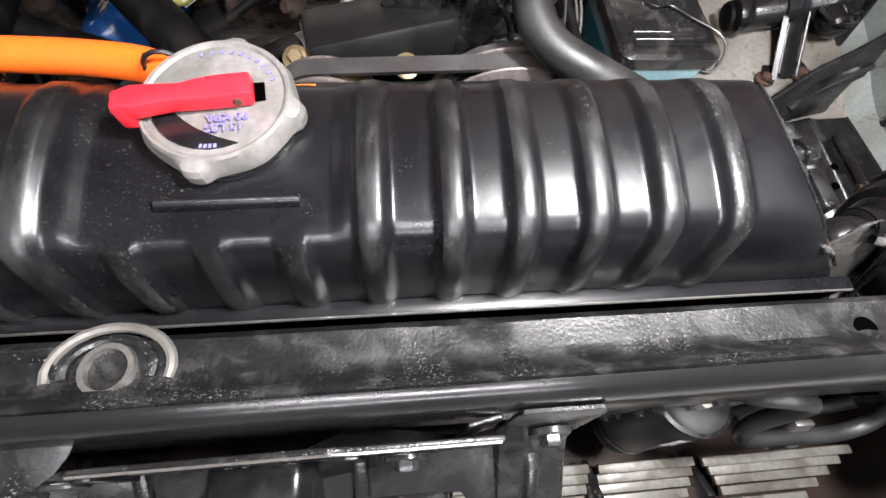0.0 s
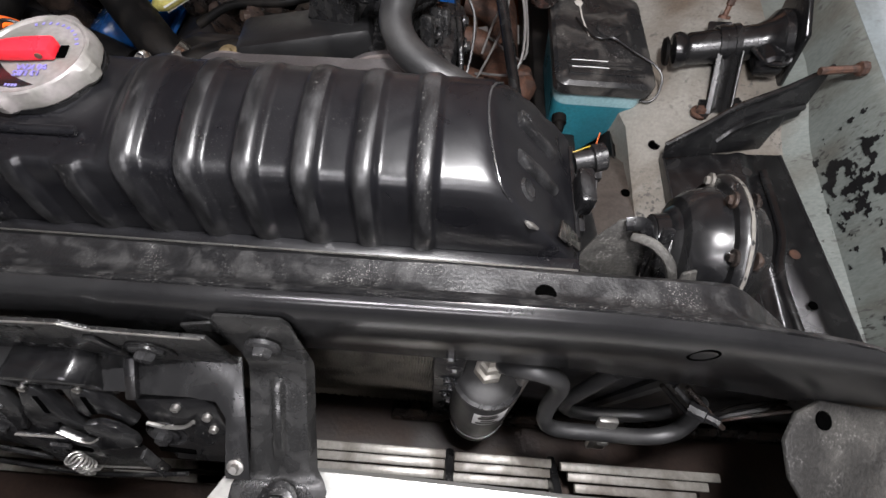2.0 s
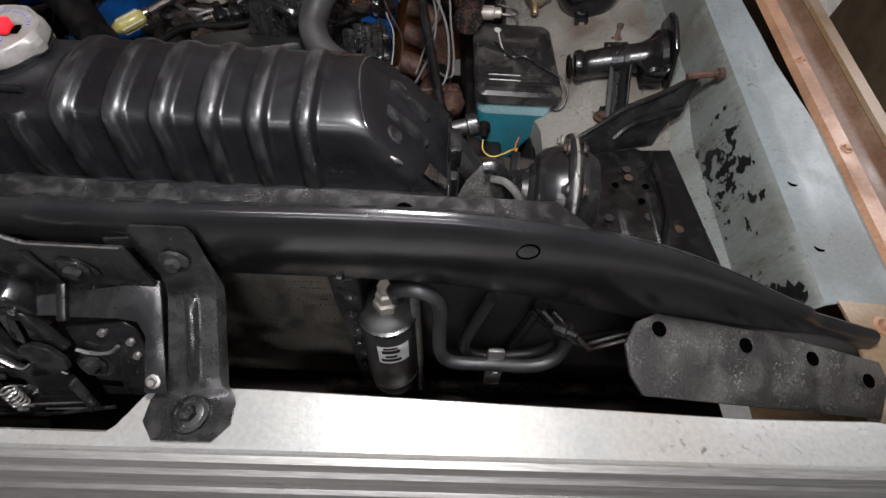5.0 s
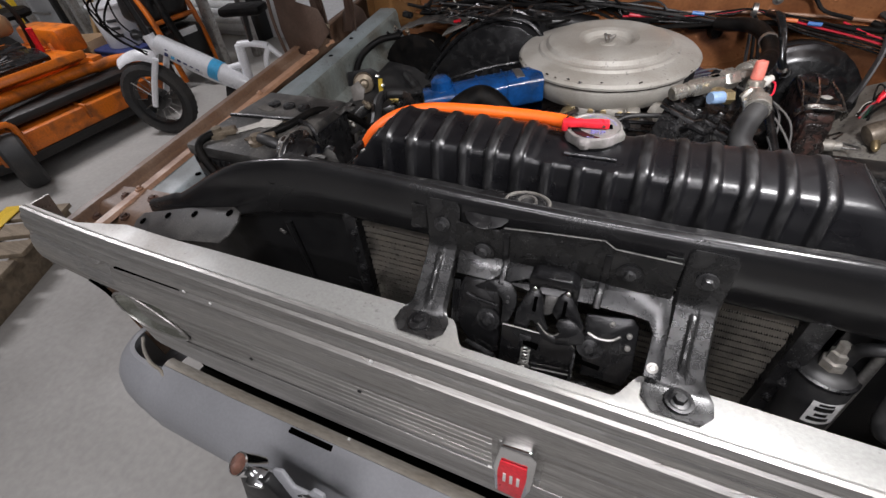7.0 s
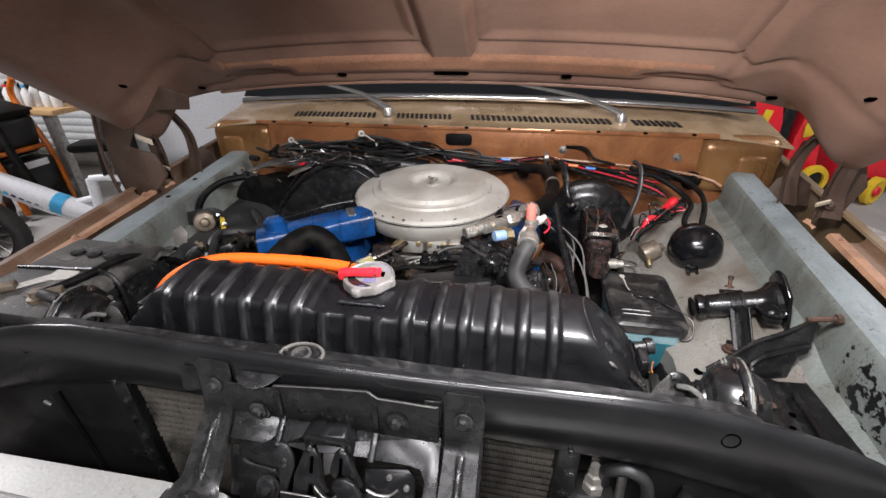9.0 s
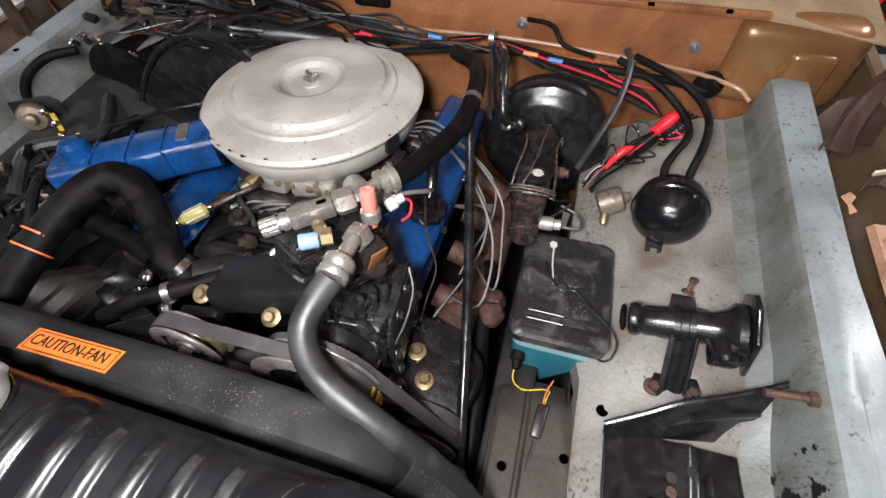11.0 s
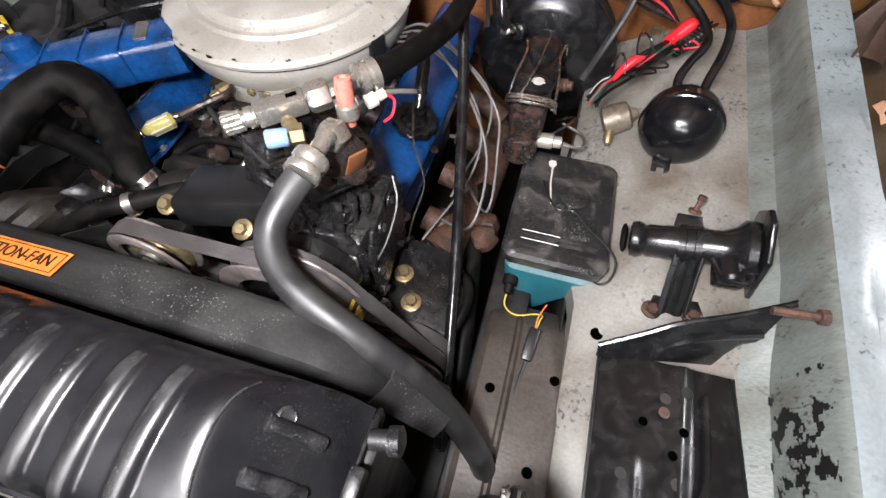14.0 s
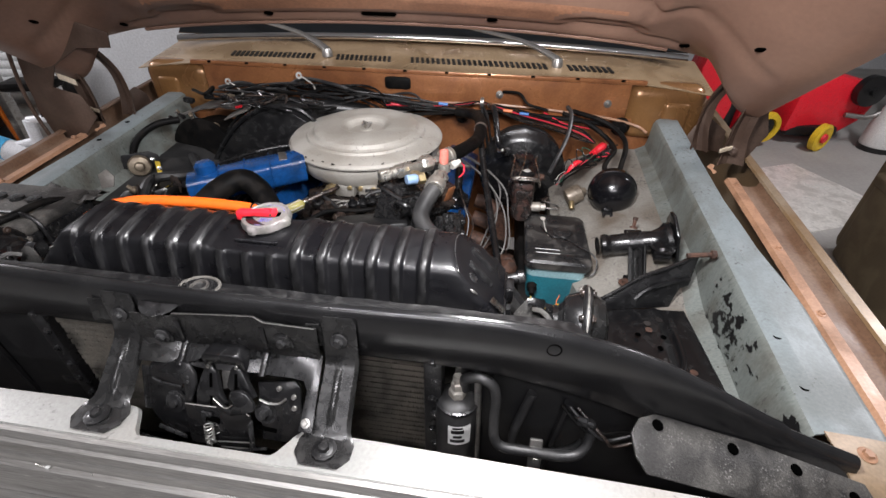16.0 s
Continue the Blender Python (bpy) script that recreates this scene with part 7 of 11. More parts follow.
    # hoses and brackets over the front of the block
    for pts, r, mt in (([(-0.06, 0.43, 0.83), (-0.02, 0.46, 0.845), (0.02, 0.49, 0.85), (0.07, 0.50, 0.85)], 0.008, black_rubber), ([(-0.12, 0.48, 0.84), (-0.07, 0.50, 0.86), (0.0, 0.505, 0.865), (0.05, 0.52, 0.87)], 0.006, black_rubber), ([(-0.02, 0.52, 0.86), (0.02, 0.56, 0.885), (0.08, 0.575, 0.89), (0.12, 0.60, 0.88)], 0.005, hose_rubber),
                       ([(0.0, 0.47, 0.83), (0.03, 0.455, 0.85), (0.055, 0.465, 0.865), (0.05, 0.485, 0.85)], 0.0035, red_wire), ([(-0.14, 0.60, 0.85), (-0.10, 0.56, 0.86), (-0.06, 0.53, 0.85), (-0.04, 0.49, 0.84)], 0.0045, hose_rubber), ([(-0.05, 0.50, 0.845), (0.0, 0.515, 0.83), (0.06, 0.53, 0.84), (0.11, 0.54, 0.83)], 0.009, black_rubber),
                       ([(0.26, 0.48, 0.76), (0.25, 0.44, 0.79), (0.24, 0.40, 0.80), (0.245, 0.37, 0.76)], 0.004, black_gloss), ([(0.32, 0.47, 0.70), (0.355, 0.45, 0.73), (0.37, 0.41, 0.74), (0.36, 0.36, 0.73), (0.34, 0.35, 0.70)], 0.008, black_rubber), ([(0.34, 0.66, 0.70), (0.345, 0.56, 0.70), (0.365, 0.44, 0.68), (0.385, 0.30, 0.64)], 0.017, black_rubber)):
        part("hose", tube(pts, r, 10), mt, t)
    for x, y, z, r, mt in ((-0.055, 0.435, 0.835, 0.011, bright_steel), (-0.02, 0.46, 0.847, 0.010, bright_steel), (0.02, 0.47, 0.86, 0.012, cast_alu), (-0.03, 0.49, 0.85, 0.014, grease), (0.08, 0.52, 0.85, 0.014, stamped_black), (0.11, 0.56, 0.86, 0.016, stamped_black), (-0.09, 0.53, 0.83, 0.018, grease), (0.05, 0.59, 0.85, 0.013, cast_alu), (-0.13, 0.57, 0.83, 0.015, stamped_black), (0.0, 0.55, 0.84, 0.016, grease), (0.135, 0.62, 0.86, 0.014, steel)):
        part("fitting", lathe([(r * 0.7, 0), (r, r * 0.4), (r, r * 1.2), (r * 0.6, r * 1.4), (r * 0.5, r * 2)], 8, (x, y, z), (rng.uniform(-1, 1), rng.uniform(-1, 0.3), 0.7)), mt, t)


engine()


def compressor():
    t = thing("compressor", "black upright air-conditioning compressor with brass fittings", "compressor", (0.2, 0.42, 0.78))
    # the cylinder block leans over and stands askew on a squared crankcase
    head = axes_at((0.136, 0.399, 0.978), (0.86, -0.46, -0.22), (0.48, 0.84, -0.24))
    plan = [(-0.062, -0.004), (0.0, 0.0), (0.004, 0.042), (0.026, 0.040), (0.032, 0.020), (0.068, 0.022), (0.072, 0.098), (0.03, 0.125), (-0.062, 0.12)]

    def inset(d):
        cx, cy = 0.005, 0.06
        return [(x - math.copysign(min(d, abs(x - cx)), x - cx), y - math.copysign(min(d, abs(y - cy)), y - cy)) for x, y in plan]

    part("head", prism(plan, 0.009, head @ Matrix.Translation((0, 0, -0.009)), 0.0015), cast_black, t, "glossy black stepped head plate")
    part("gasket_edge", prism(inset(-0.0015), 0.002, head @ Matrix.Translation((0, 0, -0.0112))), grease, t, "dark gasket edge")
    part("valve_plate", prism(inset(-0.0005), 0.006, head @ Matrix.Translation((0, 0, -0.0175)), 0.001), black_scuffed, t, "worn bright-edged valve plate")
    part("cylinder_block", prism(inset(0.007), 0.085, head @ Matrix.Translation((0, 0, -0.102)), 0.004), cast_black, t, "glossy black cylinder block")
    part("crankcase", box((0.198, 0.425, 0.835), (0.108, 0.118, 0.135), 0.012, pose(0, 0, 0, 0, 0, -6)), cast_black, t, "glossy black crankcase")
    part("side_flange", prism([(0, 0), (0.122, 0.0), (0.125, 0.118), (0.112, 0.132), (0.02, 0.13), (-0.004, 0.10)], 0.006, axes_at((0.255, 0.362, 0.778), (-0.1, 1, 0.0), (-0.02, 0, 1)), 0.002), cast_black, t, "squared side flange")
    for x, y in ((-0.05, 0.01), (-0.006, 0.012), (-0.05, 0.108), (0.016, 0.055), (0.06, 0.032), (0.062, 0.088), (0.024, 0.112)):
        part("bolt", bolt(head @ Vector((x, y, 0.0)), head.to_3x3() @ Z, 0.0062), grease if x > 0.02 else stamped_black, t, "greasy head bolt")
    # ribs and bosses on the faces that look forward and outward
    face = axes_at((0.203, 0.385, 0.952), (0.44, 0.84, -0.32), (-0.25, 0, 1))
    for x, h, w in ((0.012, -0.05, 0.010), (0.034, -0.046, 0.008), (0.052, -0.05, 0.012)):
        part("rib", moved(box((x, h + 0.012, 0.004), (w, 0.055, 0.016), 0.004), face), cast_black, t, "cast rib")
    for x, h, r in ((0.022, -0.03, 0.011), (0.045, -0.062, 0.014), (0.006, -0.075, 0.012)):
        part("boss", lathe([(r, 0), (r * 0.95, 0.008), (r * 0.6, 0.012), (r * 0.5, 0.009), (0, 0.009)], 18, face @ Vector((x, h, 0.0)), face.to_3x3() @ Z), cast_black, t, "round cast boss")
    for y, z in ((0.372, 0.79), (0.372, 0.84), (0.40, 0.895), (0.44, 0.90), (0.474, 0.875), (0.476, 0.82), (0.45, 0.785)):
        part("bolt", bolt((0.2615 - 0.1 * (y - 0.362), y, z), (1, 0.1, 0), 0.0058), cast_black, t, "black flange bolt")
    part("front_hub", lathe([(0.062, 0), (0.057, 0.026), (0.036, 0.032), (0.03, 0.04), (0, 0.04)], 36, (0.185, 0.352, 0.855), (0, -1, 0)), stamped_black, t)
    part("front_plate", prism([(-0.045, -0.04), (0.05, -0.045), (0.056, 0.02), (0.03, 0.055), (-0.02, 0.058), (-0.05, 0.03)], 0.012, axes_at((0.198, 0.362, 0.86), (1, 0.1, 0), (0, 0.12, 1)), 0.004), cast_black, t, "black front plate")
    for x, y, z, r in ((0.232, 0.352, 0.876, 0.0075), (0.247, 0.352, 0.788, 0.007), (0.262, 0.35, 0.778, 0.0075), (0.16, 0.348, 0.90, 0.006)):
        part("bolt", bolt((x, y, z), (0.1, -0.75, 0.55), r), bright_steel, t, "bright bolt")
    part("clip_wire", tube([(0.185, 0.352, 0.845), (0.212, 0.345, 0.836), (0.24, 0.352, 0.842), (0.262, 0.385, 0.868), (0.268, 0.43, 0.905), (0.256, 0.455, 0.928)], 0.0018, 6), hose_rubber, t, "thin grey line")
    part("line", tube([(0.168, 0.375, 0.955), (0.19, 0.36, 0.93), (0.196, 0.352, 0.89), (0.188, 0.346, 0.86)], 0.003, 8), cast_black, t, "thin black line")
    # suction side
    part("valve_flange", prism([(0.028 * math.cos(q) * (1.0 + 0.12 * math.cos(4 * q)), 0.028 * math.sin(q) * (1.0 + 0.12 * math.cos(4 * q))) for q in frange(0, 2 * math.pi, 24)[:-1]], 0.007, head @ Matrix.Translation((0.052, 0.066, 0.0)), 0.0015), grease, t, "greasy round valve flange")
    part("valve_block", moved(box((0.05, 0.064, 0.022), (0.032, 0.034, 0.036), 0.005), head), grease, t, "greasy valve block")
    part("stained_side", moved(box((0.0655, 0.066, 0.022), (0.005, 0.027, 0.030), 0.002), head), copper_paint, t, "rust-orange stained side")
    part("valve_stem", lathe([(0.008, -0.03), (0.008, -0.004), (0.0092, -0.002), (0.0098, 0.0), (0.0092, 0.020), (0.0085, 0.024), (0.005, 0.025), (0.004, 0.022), (0, 0.022)], 24, (0.209, 0.466, 1.022), (-0.02, 0.15, 1)), orange_cap, t, "faded orange valve cap")
    part("collar", lathe([(0.0125, 0), (0.0125, 0.014), (0.010, 0.016)], 16, (0.2105, 0.462, 1.003), (-0.02, 0.15, 1)), pale_alu, t, "pale collar")
    part("suction_nut", lathe([(0.016, 0), (0.0175, 0.003), (0.0175, 0.018), (0.0155, 0.021), (0.011, 0.022)], 6, (0.207, 0.440, 1.0), (-0.08, -0.9, 0.25)), pale_alu, t, "pale hexagon nut")
    part("plug", lathe([(0.0075, 0), (0.0085, 0.004), (0.0085, 0.012), (0.006, 0.014), (0.006, 0.024), (0, 0.024)], 12, (0.222, 0.486, 1.004), (0.6, 0.75, 0.15)), white_wire, t, "small white plug")
    part("plug_wire", tube([(0.236, 0.505, 1.006), (0.246, 0.508, 0.998), (0.247, 0.497, 0.986), (0.238, 0.49, 0.978)], 0.0018, 6), red_wire, t, "red plug wire")
    part("plug_pipe", tube([(0.205, 0.51, 0.99), (0.23, 0.535, 0.985), (0.25, 0.555, 0.975), (0.252, 0.575, 0.96)], 0.0032, 8), pale_alu, t, "thin pale pipe")
    # discharge side: a slotted service valve lying across the head
    d = Vector((0.77, 0.63, 0.06)).normalized()
    a = Vector((0.140, 0.449, 1.010))
    b = a + d * 0.030
    part("valve", moved(prism([(-0.03, -0.011), (0.026, -0.011), (0.026, 0.011), (-0.03, 0.011)], 0.022, None, 0.003), axes_at(a - Z * 0.011, d, Z.cross(d))), pale_alu, t, "pale slotted valve body")
    part("valve_slot", moved(prism([(0.006, -0.003), (0.018, -0.003), (0.018, 0.003), (0.006, 0.003)], 0.001, None, 0.0003), axes_at(a + Z * 0.0115, d, Z.cross(d))), hole_black, t, "dark slot")
    part("knurl", lathe([(0.0105, 0), (0.0105, 0.004), (0.0118, 0.005), (0.0118, 0.012), (0.009, 0.013), (0.009, 0.016), (0.0112, 0.017), (0.0112, 0.036), (0.009, 0.038), (0, 0.038)], 48, a - d * 0.028, -d, lambda an, h: 0.05 * math.cos(16 * an) if h > 0.016 else 0), pale_alu, t, "knurled stem")
    part("hex", lathe([(0.013, -0.004), (0.0165, 0.0), (0.0172, 0.003), (0.0172, 0.019), (0.0155, 0.022), (0.0088, 0.023), (0.0088, 0.056)], 6, b, d), pale_alu, t, "pale hexagon nut")
    part("valve_foot", moved(box((-0.03, 0.055, 0.012), (0.03, 0.034, 0.024), 0.004), head), stamped_black, t, "dark valve foot")
    part("elbow", tube([(0.152, 0.434, 1.004), (0.160, 0.426, 1.008), (0.168, 0.416, 1.006)], 0.0085, 10), brass, t, "brass elbow")
    part("elbow_nut", lathe([(0.0115, 0), (0.0115, 0.013), (0.009, 0.015)], 6, (0.176, 0.423, 1.004), (-0.85, -0.5, 0.05)), brass, t, "brass nut")
    part("blue_cap", lathe([(0.0085, 0), (0.0098, 0.002), (0.0098, 0.021), (0.0085, 0.023), (0, 0.023)], 40, (0.164, 0.412, 1.006), (-0.82, -0.52, 0.08), lambda an, h: 0.03 * math.cos(14 * an)), blue_cap, t, "pale blue cap")
    part("black_elbow", tube([(0.12, 0.40, 0.95), (0.13, 0.385, 0.965), (0.15, 0.38, 0.96), (0.16, 0.40, 0.955)], 0.006, 8), stamped_black, t)


compressor()


def suction_hose():
    t = thing("suction_hose", "thick grey rubber hose with a crimped steel end", "hose", (0.25, 0.27, 0.75))
    part("hose", tube([(0.206, 0.362, 1.012), (0.196, 0.340, 1.0), (0.19, 0.312, 0.985), (0.205, 0.285, 0.972), (0.24, 0.264, 0.962), (0.295, 0.248, 0.94), (0.35, 0.238, 0.895), (0.40, 0.225, 0.825), (0.44, 0.205, 0.74), (0.46, 0.19, 0.64)], 0.0155, 18), hose_rubber, t)
    part("crimp", lathe([(0.017, 0), (0.0185, 0.002), (0.0185, 0.009), (0.016, 0.011), (0.0165, 0.014), (0.0185, 0.017), (0.0185, 0.025), (0.016, 0.028), (0.009, 0.03), (0.009, 0.058)], 24, (0.205, 0.36, 1.012), (0.06, 0.9, 0.05)), pale_alu, t, "crimped pale ferrule")


suction_hose()


def discharge_hose():
    t = thing("discharge_hose", "black rubber hose running back beside the air cleaner", "hose", (0.2, 0.6, 0.95))
    part("hose", tube([(0.200, 0.522, 1.006), (0.214, 0.54, 1.005), (0.238, 0.60, 0.998), (0.26, 0.70, 0.985), (0.262, 0.80, 0.985), (0.24, 0.90, 0.98), (0.18, 0.98, 0.96)], 0.0155, 14), black_rubber, t)
    part("crimp", lathe([(0.019, 0), (0.019, 0.008), (0.0165, 0.010), (0.0165, 0.013), (0.019, 0.015), (0.019, 0.024), (0.011, 0.028), (0.010, 0.04)], 20, (0.213, 0.538, 1.006), (-0.6, -0.75, 0)), pale_alu, t, "pale crimped ferrule")
    part("drain_hose", tube([(0.262, 0.76, 0.98), (0.285, 0.68, 0.9), (0.315, 0.56, 0.83), (0.34, 0.45, 0.78), (0.37, 0.30, 0.71), (0.385, 0.22, 0.62)], 0.0085, 12), black_gloss, t, "long shiny black hose")
    part("band", lathe([(0.017, 0), (0.017, 0.012), (0.016, 0.012), (0.016, 0)], 16, (0.2622, 0.77, 0.985), (0, 1, 0), ring=True), steel, t)


discharge_hose()


worn_rim = mat("worn_pulley_steel", (0.22, 0.19, 0.18), 0.42, 0.4, (0.09, 0.075, 0.07), 0.7, 40, 300, 0.12)


def pulley(at, r, w, name="pulley", label="black belt pulley on the engine front", m=None):
    t = thing(name, label, "pulley", at, group="belt pulleys")
    dish = [(r * 0.3, 0.0), (r * 0.9, 0.0), (r * 0.9, w * 0.55), (r * 0.8, w * 0.6), (r * 0.72, w * 0.35), (r * 0.42, w * 0.3), (r * 0.36, w * 0.9), (0, w * 0.95)]
    part("dish", lathe(dish, 40, at, (0, -1, 0)), m or black_satin, t, "dished centre")
    for q in (0.0, 1.0):
        c = Vector(at) + Vector((0, -w * q, 0))
        part("rim", lathe([(r * 0.74, -0.001), (r * 1.05, -0.0015), (r * 1.06, 0.0), (r * 1.05, 0.0015), (r * 0.94, 0.0035), (r * 0.76, 0.0025)], 48, c, (0, -1, 0), ring=True), worn_rim, t, "worn steel rim")
    part("hub_bolt", bolt(Vector(at) + Vector((0, -w * 0.95, 0)), (0, -1, 0), 0.009), steel, t)
    return t


PULLEYS = [((0.015, 0.306, 0.893), 0.046, brass), ((0.185, 0.308, 0.865), 0.080, None), ((-0.03, 0.335, 0.72), 0.085, None), ((0.300, 0.318, 0.715), 0.062, None), ((-0.03, 0.34, 0.52), 0.08, None)]
for at, r, pm in PULLEYS:
    pulley(at, r, 0.024, m=pm)


belt_grey = mat("grey_worn_belt", (0.045, 0.041, 0.041), 0.45, 0.0, (0.075, 0.07, 0.07), 0.6, 30, 400, 0.2)


def belt(a, ra, b, rb, y, name="drive_belt", half=0.009):
    """A flat belt round two pulleys in the plane of y."""
    a, b = Vector((a[0], a[2])), Vector((b[0], b[2]))
    d = b - a
    base, off = math.atan2(d.y, d.x), math.acos(max(-1, min(1, (ra - rb) / d.length)))
    loop = []
    for k in range(13):
        g = base + off + (2 * math.pi - 2 * off) * k / 12
        loop.append((a.x + ra * math.cos(g), a.y + ra * math.sin(g)))
    for k in range(13):
        g = base - off + 2 * off * k / 12
        loop.append((b.x + rb * math.cos(g), b.y + rb * math.sin(g)))
    bm = bmesh.new()
    cx, cz = (a.x + b.x) / 2, (a.y + b.y) / 2
    rings = []
    for x, z in loop:
        n = Vector((x - cx, z - cz)).normalized() * 0.004
        rings.append([bm.verts.new(p) for p in ((x + n.x, y - half, z + n.y), (x + n.x, y + half, z + n.y), (x - n.x, y + half * 0.8, z - n.y), (x - n.x, y - half * 0.8, z - n.y))])
    for p, q in zip(rings, rings[1:] + rings[:1]):
        for j in range(4):
            bm.faces.new((p[j], p[(j + 1) % 4], q[(j + 1) % 4], q[j]))
    return solo(name, seal(bm), belt_grey, "black rubber drive belt round two pulleys", "belt", group="drive belts", base=(a.x, y, a.y))


marked_belt = belt(PULLEYS[0][0], 0.047, PULLEYS[1][0], 0.080, 0.294)
for k in range(2):
    g = radians(22 - 9 * k)
    part("belt_mark", box((0, 0, 0), (0.0012, 0.012, 0.005), 0, Matrix.Translation((0.185 + 0.0858 * math.cos(g), 0.293, 0.865 + 0.0858 * math.sin(g))) @ Matrix.Rotation(-g, 4, "Y")), yellow_wire, marked_belt, "yellow mark on the belt")
for k in range(5):
    g = radians(10 - 2.6 * k)
    part("belt_mark", box((0, 0, 0), (0.0012, 0.006 + 0.004 * (k % 2), 0.0022), 0, Matrix.Translation((0.185 + 0.0858 * math.cos(g), 0.294, 0.865 + 0.0858 * math.sin(g))) @ Matrix.Rotation(-g, 4, "Y")), yellow_wire, marked_belt, "yellow print on the belt")
belt(PULLEYS[1][0], 0.078, PULLEYS[3][0], 0.063, 0.310)
belt(PULLEYS[2][0], 0.083, PULLEYS[3][0], 0.062, 0.330)
belt(PULLEYS[2][0], 0.083, PULLEYS[4][0], 0.08, 0.322)


def engine_fan():
    t = thing("engine_fan", "dark steel radiator fan behind the shroud", "fan", (-0.03, 0.29, 0.72))
    part("hub", lathe([(0.05, 0), (0.05, 0.02), (0.03, 0.03), (0, 0.03)], 24, (-0.03, 0.31, 0.72), (0, -1, 0)), dark_cavity, t)
    for k in range(6):
        a = 2 * math.pi * k / 6 + 0.35
        m = Matrix.Translation((-0.03, 0.288, 0.72)) @ Matrix.Rotation(a, 4, "Y") @ Matrix.Rotation(radians(28), 4, "X")
        part("blade", moved(box((0.12, 0, 0), (0.16, 0.003, 0.06), 0.001), m), dark_cavity, t)


engine_fan()


def mounting_bracket():
    t = thing("alternator_bracket", "black plate bracket with brass-coloured bolts", "bracket", (0.28, 0.42, 0.72))
    part("plate", prism([(0, 0), (0.13, -0.01), (0.15, 0.05), (0.12, 0.13), (0.02, 0.14)], 0.008, axes_at((0.222, 0.352, 0.738), (1, 0, -0.06), (0, 1, -0.02)), 0.002), black_worn, t)
    for x, y in ((0.266, 0.423), (0.292, 0.38)):
        part("bolt", bolt((x, y, 0.744), (0, 0, 1), 0.009), brass, t, "yellowish bolt")
    part("alternator", lathe([(0.03, 0), (0.06, 0.012), (0.064, 0.03), (0.064, 0.08), (0.05, 0.1), (0, 0.1)], 28, (0.30, 0.33, 0.67), (0, 1, 0)), black_satin, t)
    part("long_cover", box((0.065, 0.405, 0.885), (0.16, 0.085, 0.045), 0.01, pose(0, 0, 0, -12, -4, 12)), black_satin, t, "black pressed bracket")
    part("tensioner", box((-0.03, 0.345, 0.85), (0.06, 0.02, 0.03), 0.006, pose(0, 0, 0, 0, 0, 10)), black_satin, t)
    part("side_bracket", box((-0.17, 0.335, 0.835), (0.12, 0.035, 0.025), 0.006, pose(0, 0, 0, 0, -8, -20)), stamped_black, t)
    part("side_bracket", prism([(0, 0), (0.05, 0.01), (0.07, 0.035), (0.02, 0.03)], 0.006, axes_at((-0.205, 0.35, 0.86), (1, -0.3, 0), (0, 1, 0.2)), 0.002), stamped_black, t, "worn bracket end")
    for p in ((-0.16, 0.36, 0.852), (-0.135, 0.352, 0.85), (-0.145, 0.375, 0.862), (-0.10, 0.345, 0.84), (-0.15, 0.305, 0.82)):
        part("bolt", bolt(p, (-0.3, -0.6, 0.8), 0.0075), bright_steel, t, "bright bolt")
    for x, y, z in ((-0.02, 0.36, 0.89), (0.09, 0.355, 0.885), (-0.09, 0.36, 0.86)):
        part("bolt", bolt((x, y, z), (0, -0.5, 1), 0.008), brass, t)


mounting_bracket()


def upper_hose():
    t = thing("radiator_hose", "thick dusty black rubber upper radiator hose", "hose", (-0.2, 0.4, 0.9))
    part("hose", tube([(-0.33, 0.23, 0.84), (-0.335, 0.34, 0.875), (-0.315, 0.45, 0.912), (-0.28, 0.505, 0.922), (-0.235, 0.50, 0.90), (-0.19, 0.46, 0.865), (-0.145, 0.42, 0.84), (-0.115, 0.412, 0.81)], 0.026, 20), black_rubber, t)
    part("clamp", lathe([(0.0285, 0), (0.0285, 0.013), (0.0255, 0.013), (0.0255, 0)], 24, (-0.142, 0.418, 0.838), (0.6, -0.1, -0.75), ring=True), bright_steel, t, "bright wide hose clamp")
    for y, z in ((0.36, 0.8825), (0.385, 0.8905)):
        part("tie", lathe([(0.0285, 0), (0.0285, 0.003), (0.0265, 0.003)], 24, (-0.333, y, z), (0.1, 1, 0.3), ring=True), orange_wire, t, "orange cable tie")
    part("second_hose", tube([(-0.42, 0.30, 0.80), (-0.41, 0.38, 0.845), (-0.37, 0.45, 0.85), (-0.30, 0.46, 0.82), (-0.22, 0.44, 0.80)], 0.019, 16), black_rubber, t, "second black hose")
    # smaller coolant hose with clamps in front
    part("small_hose", tube([(-0.16, 0.30, 0.86), (-0.12, 0.33, 0.875), (-0.07, 0.36, 0.88), (-0.03, 0.40, 0.87), (0.02, 0.42, 0.86)], 0.012, 12), black_rubber, t)
    for p in ((-0.08, 0.354, 0.879), (-0.02, 0.406, 0.867)):
        part("clamp", lathe([(0.0145, -0.005), (0.0145, 0.005), (0.012, 0.005), (0.012, -0.005)], 16, p, (0.8, 0.55, 0), ring=True), steel, t, "steel hose clamp")


upper_hose()


